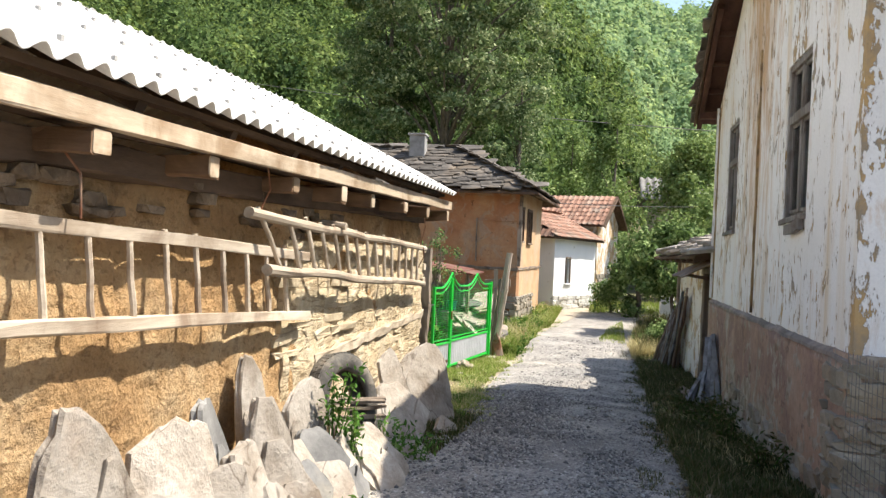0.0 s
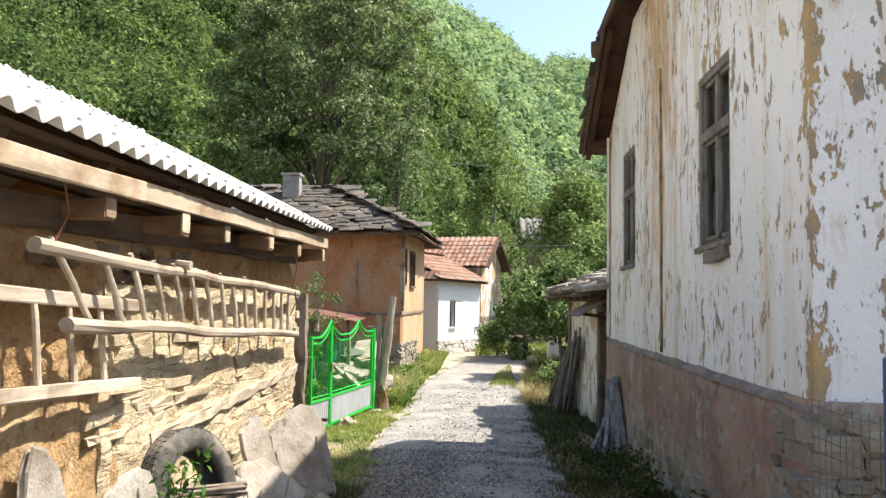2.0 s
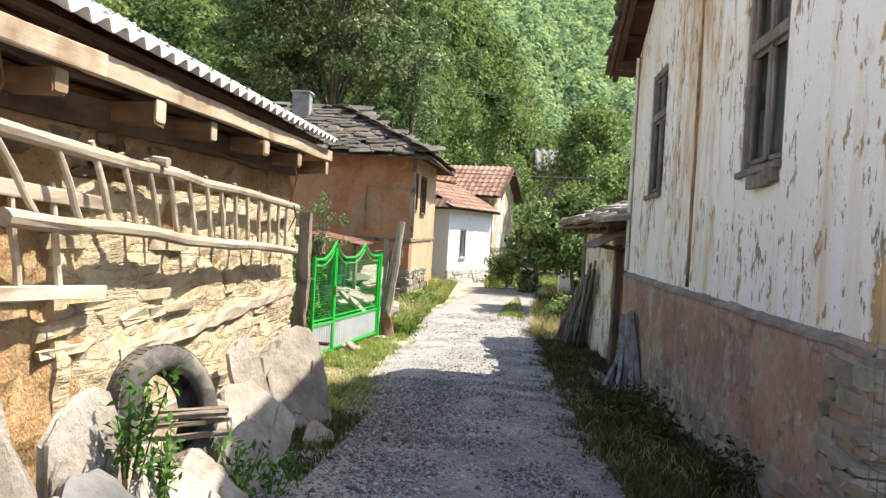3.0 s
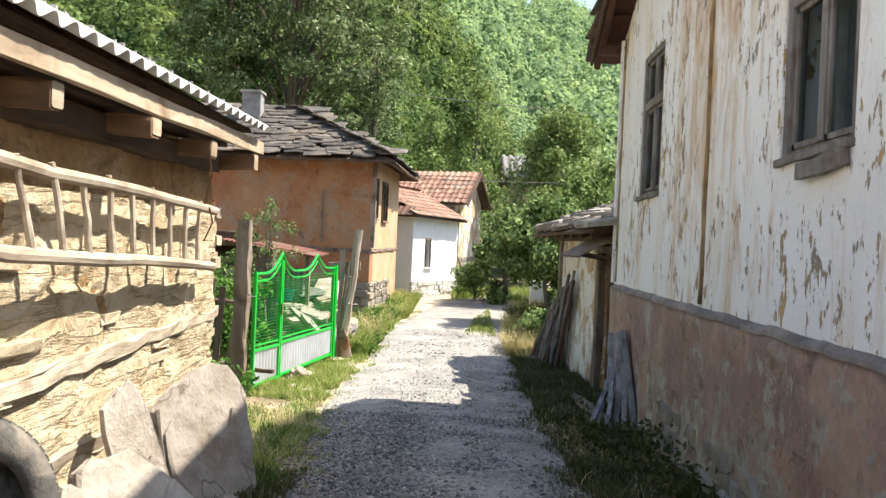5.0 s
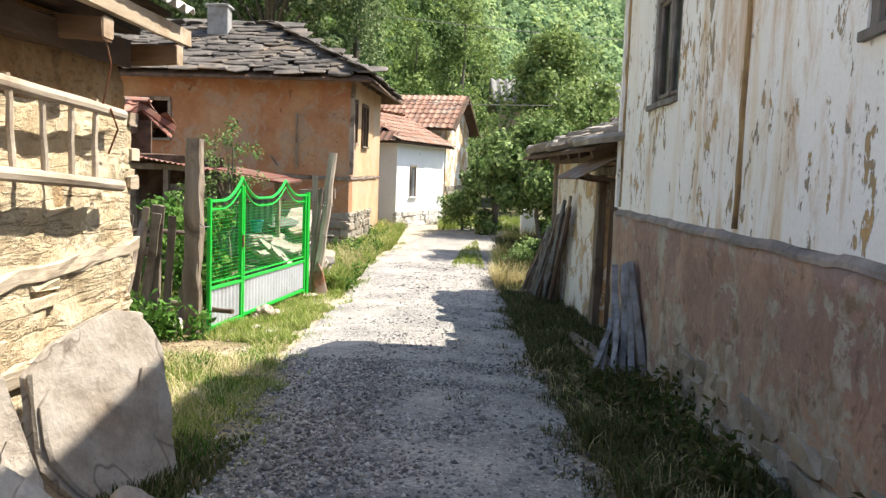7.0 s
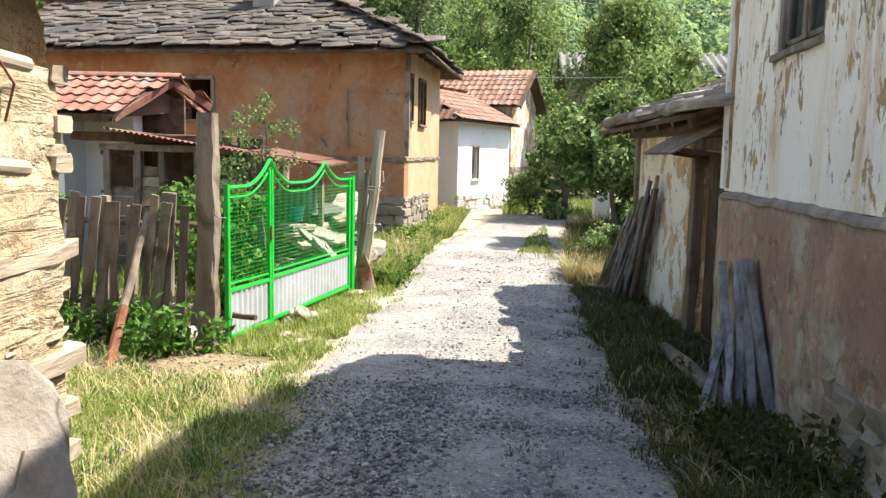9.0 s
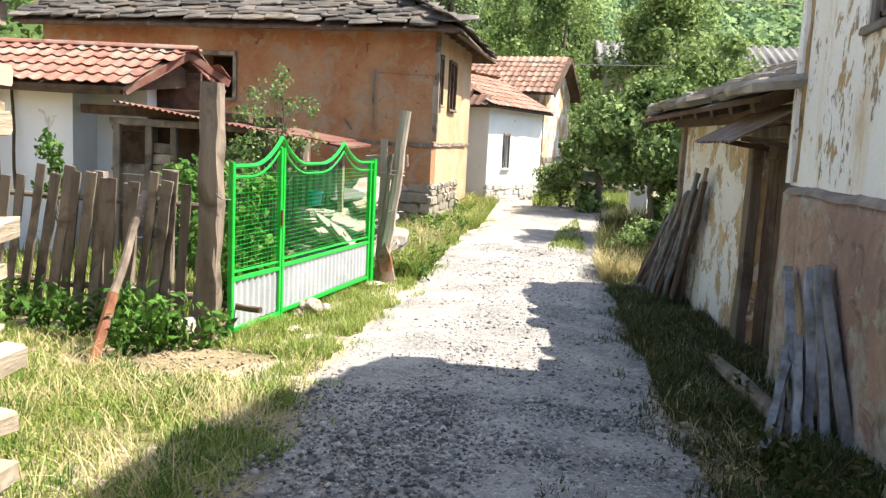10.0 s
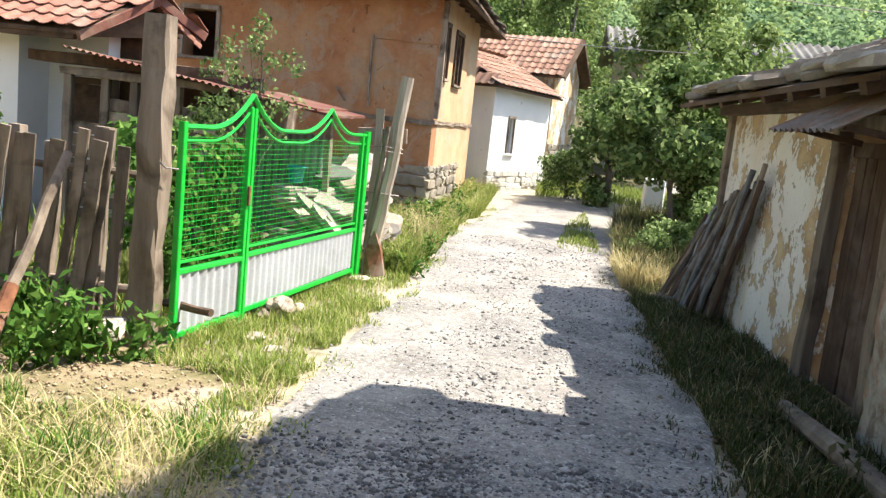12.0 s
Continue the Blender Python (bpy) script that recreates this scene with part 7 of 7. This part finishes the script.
grass("dry_grass", "bleached dry stalks mixed into the sunlit grass", 21, 6000, -5.4, -1.2, 8.8, 13.5, 0.05, 0.17, M_straw, bare_patch, 0.0028, 2.2, 0.25)
grass("grass", "longer green tufts in the grass beside the barn", 22, 7000, -5.0, -1.2, 8.4, 13.4, 0.07, 0.2, M_weed, lambda x, y: bare_patch(x, y) and noise.noise((x * 2.3, y * 2.3, 11)) > 0.16, 0.0034, 1.4, 0.5)
grass("dry_grass", "flattened straw along the shaded lane edge", 23, 5200, -2.3, -0.7, 7.0, 14.0, 0.012, 0.04, M_straw, lambda x, y: abs(x - centre(y) + left_reach(y) - 0.15) < 0.32 + 0.25 * noise.noise((x * 3, y * 2, 13)), 0.003, 6.0, 0.3)
grass("dry_grass", "sparse dry stalks among the shaded verge grass", 24, 2600, 0.8, 1.8, 7.0, 20.0, 0.04, 0.16, M_straw, right_side, 0.003, 1.8, 0.3)
grass("dry_grass", "ripe yellow stalks on the verge below the clay house", 25, 5000, -3.0, -1.7, 18.2, 30, 0.12, 0.42, M_straw, lane_edge, 0.005, 1.0, 0.4)
edge_band = lambda x, y: abs(x - centre(y) + left_reach(y)) < 0.32 and noise.noise((x * 3.1, y * 2.2, 6)) > 0.12
grass("grass", "ragged grass creeping over the lane's edge", 14, 8000, -2.3, -1.0, 7.5, 26, 0.02, 0.09, M_grass, edge_band, 0.004, 1.2, 0.7)
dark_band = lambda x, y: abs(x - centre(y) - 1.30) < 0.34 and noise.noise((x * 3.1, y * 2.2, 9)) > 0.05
grass("grass", "dry grass creeping over the lane edge, shade put into its tone", 15, 7000, 0.4, 1.3, 4.5, 20, 0.02, 0.09, M_rank, dark_band, 0.004, 1.3, 0.7)

# loose gravel on the lane
def pebbles(name, label, x, y, lift, s, mat, rs):
    """Small broken stones resting on the ground at (x, y)."""
    n = len(x)
    z = np.array([ground_z(a, b) for a, b in zip(x, y)]) + lift
    base = np.array([(1, 0, 0), (0, 1, 0), (-1, 0, 0), (0, -1, 0), (0, 0, 0.7), (0, 0, -0.5)], float)
    jit = rs.uniform(0.6, 1.3, (n, 6, 3))
    a = rs.uniform(0, 6.28, n)
    v = base[None] * jit * s[:, None, None]
    v = np.stack([v[..., 0] * np.cos(a)[:, None] - v[..., 1] * np.sin(a)[:, None], v[..., 0] * np.sin(a)[:, None] + v[..., 1] * np.cos(a)[:, None], v[..., 2]], -1) + np.stack([x, y, z], 1)[:, None]
    tri = np.array([(0, 1, 4), (1, 2, 4), (2, 3, 4), (3, 0, 4), (1, 0, 5), (2, 1, 5), (3, 2, 5), (0, 3, 5)])
    f = (np.arange(n)[:, None, None] * 6 + tri[None]).reshape(-1, 3)
    return tagged(fast(name, v.reshape(-1, 3), f, mat), label, "gravel", kind="stuff")


def grit(name, stops):
    m = Mat(name, 0.9, 0.2)
    m.color(m.ramp(m.n("ShaderNodeNewGeometry").outputs["Random Per Island"], stops))
    return m


rs = np.random.RandomState(5)
n = 42000
# Stones crowd before y 12.5: their dark tone adds to the house's shade.
y = np.where(rs.uniform(0, 1, n) < 0.84, rs.uniform(3.0, 12.5, n), 12.0 + 10 * rs.uniform(0, 1, n) ** 1.3)
c = np.array([centre(v) for v in y])
x = c + rs.uniform(-1.5, 1.5, n) * np.sqrt(rs.uniform(0.1, 1, n))
pebbles("gravel", "loose grey and pale gravel on the lane, crowded to deepen the house's shade", x, y, 0.035 * np.cos(np.clip((x - c) / 1.45, -1, 1) * np.pi / 2) + 0.006,
        rs.gamma(1.3, 0.0048, n) + 0.0045, grit("loose_gravel", [(0, (0.085, 0.083, 0.083)), (0.45, (0.19, 0.182, 0.175)), (0.8, (0.30, 0.285, 0.265)), (1, (0.48, 0.455, 0.42))]), rs)
n = 1600
x, y = -3.1 + rs.normal(0, 0.75, n), 12.9 + rs.normal(0, 0.42, n)
pebbles("soil_clods", "crumbs of dry soil and litter by the fence", x, y, 0.004, rs.gamma(1.2, 0.0045, n) + 0.003, grit("soil_crumb", [(0, (0.17, 0.12, 0.075)), (0.6, (0.32, 0.24, 0.155)), (1, (0.44, 0.36, 0.25))]), rs)
n = 2600
y = rs.uniform(4.5, 22, n)
x = np.array([centre(v) for v in y]) + 1.45 + rs.normal(0, 0.25, n)
pebbles("litter", "dead leaves and chips along the shaded verge", x, y, 0.006, rs.gamma(1.5, 0.006, n) + 0.005, grit("litter_chip", [(0, (0.07, 0.055, 0.035)), (0.7, (0.20, 0.15, 0.09)), (1, (0.40, 0.34, 0.25))]), rs)

# woodland on the slopes
rs = np.random.RandomState(8)
cen, outs, size = [], [], []
k = 0
while k < 13500:
    az = math.radians(rs.uniform(-33, 48))
    d = math.sqrt(rs.uniform(78 ** 2, 690 ** 2))
    x, y = -d * math.sin(az), d * math.cos(az)
    if y < 60 or (d > 520 and az > -0.07) or (az < 0 and hill(x, y) < 3):
        continue
    r = rs.uniform(2.0, 4.0) * (1.0 if d < 160 else 1.25 if d < 300 else 1.6)
    hgt = r * rs.uniform(1.0, 2.0)
    m = 190 if d < 150 else 84 if d < 250 else 44
    q = rs.normal(size=(m, 3))
    q /= np.linalg.norm(q, axis=1)[:, None]
    q[:, 2] = np.abs(q[:, 2]) * 1.0 - 0.25 * (q[:, 2] < 0)
    lump = 1 + 0.28 * np.sin(q[:, 0] * 5 + k) * np.cos(q[:, 1] * 4 + k * 2)
    c0 = np.array([x, y, hill(x, y) + hgt * 0.7])
    cen.append(c0 + q * np.array([r, r, hgt]) * (lump * rs.uniform(0.72, 1.06, m))[:, None])
    outs.append(q)
    size.append(np.full(m, r * (0.19 if m == 190 else 0.30 if m == 84 else 0.40)))
    k += 1
cen, outs, size = np.concatenate(cen), np.concatenate(outs), np.concatenate(size)
# Crowns beyond about 235 m take the leaf colour with haze in it.
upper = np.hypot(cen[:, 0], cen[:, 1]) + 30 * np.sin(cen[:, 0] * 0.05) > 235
for pick, mat, label in ((~upper, M_forest, "dense green broadleaf woodland on the mountain slope"), (upper, M_hazewood, "green woodland high on the mountain slope, haze put into its paler leaves")):
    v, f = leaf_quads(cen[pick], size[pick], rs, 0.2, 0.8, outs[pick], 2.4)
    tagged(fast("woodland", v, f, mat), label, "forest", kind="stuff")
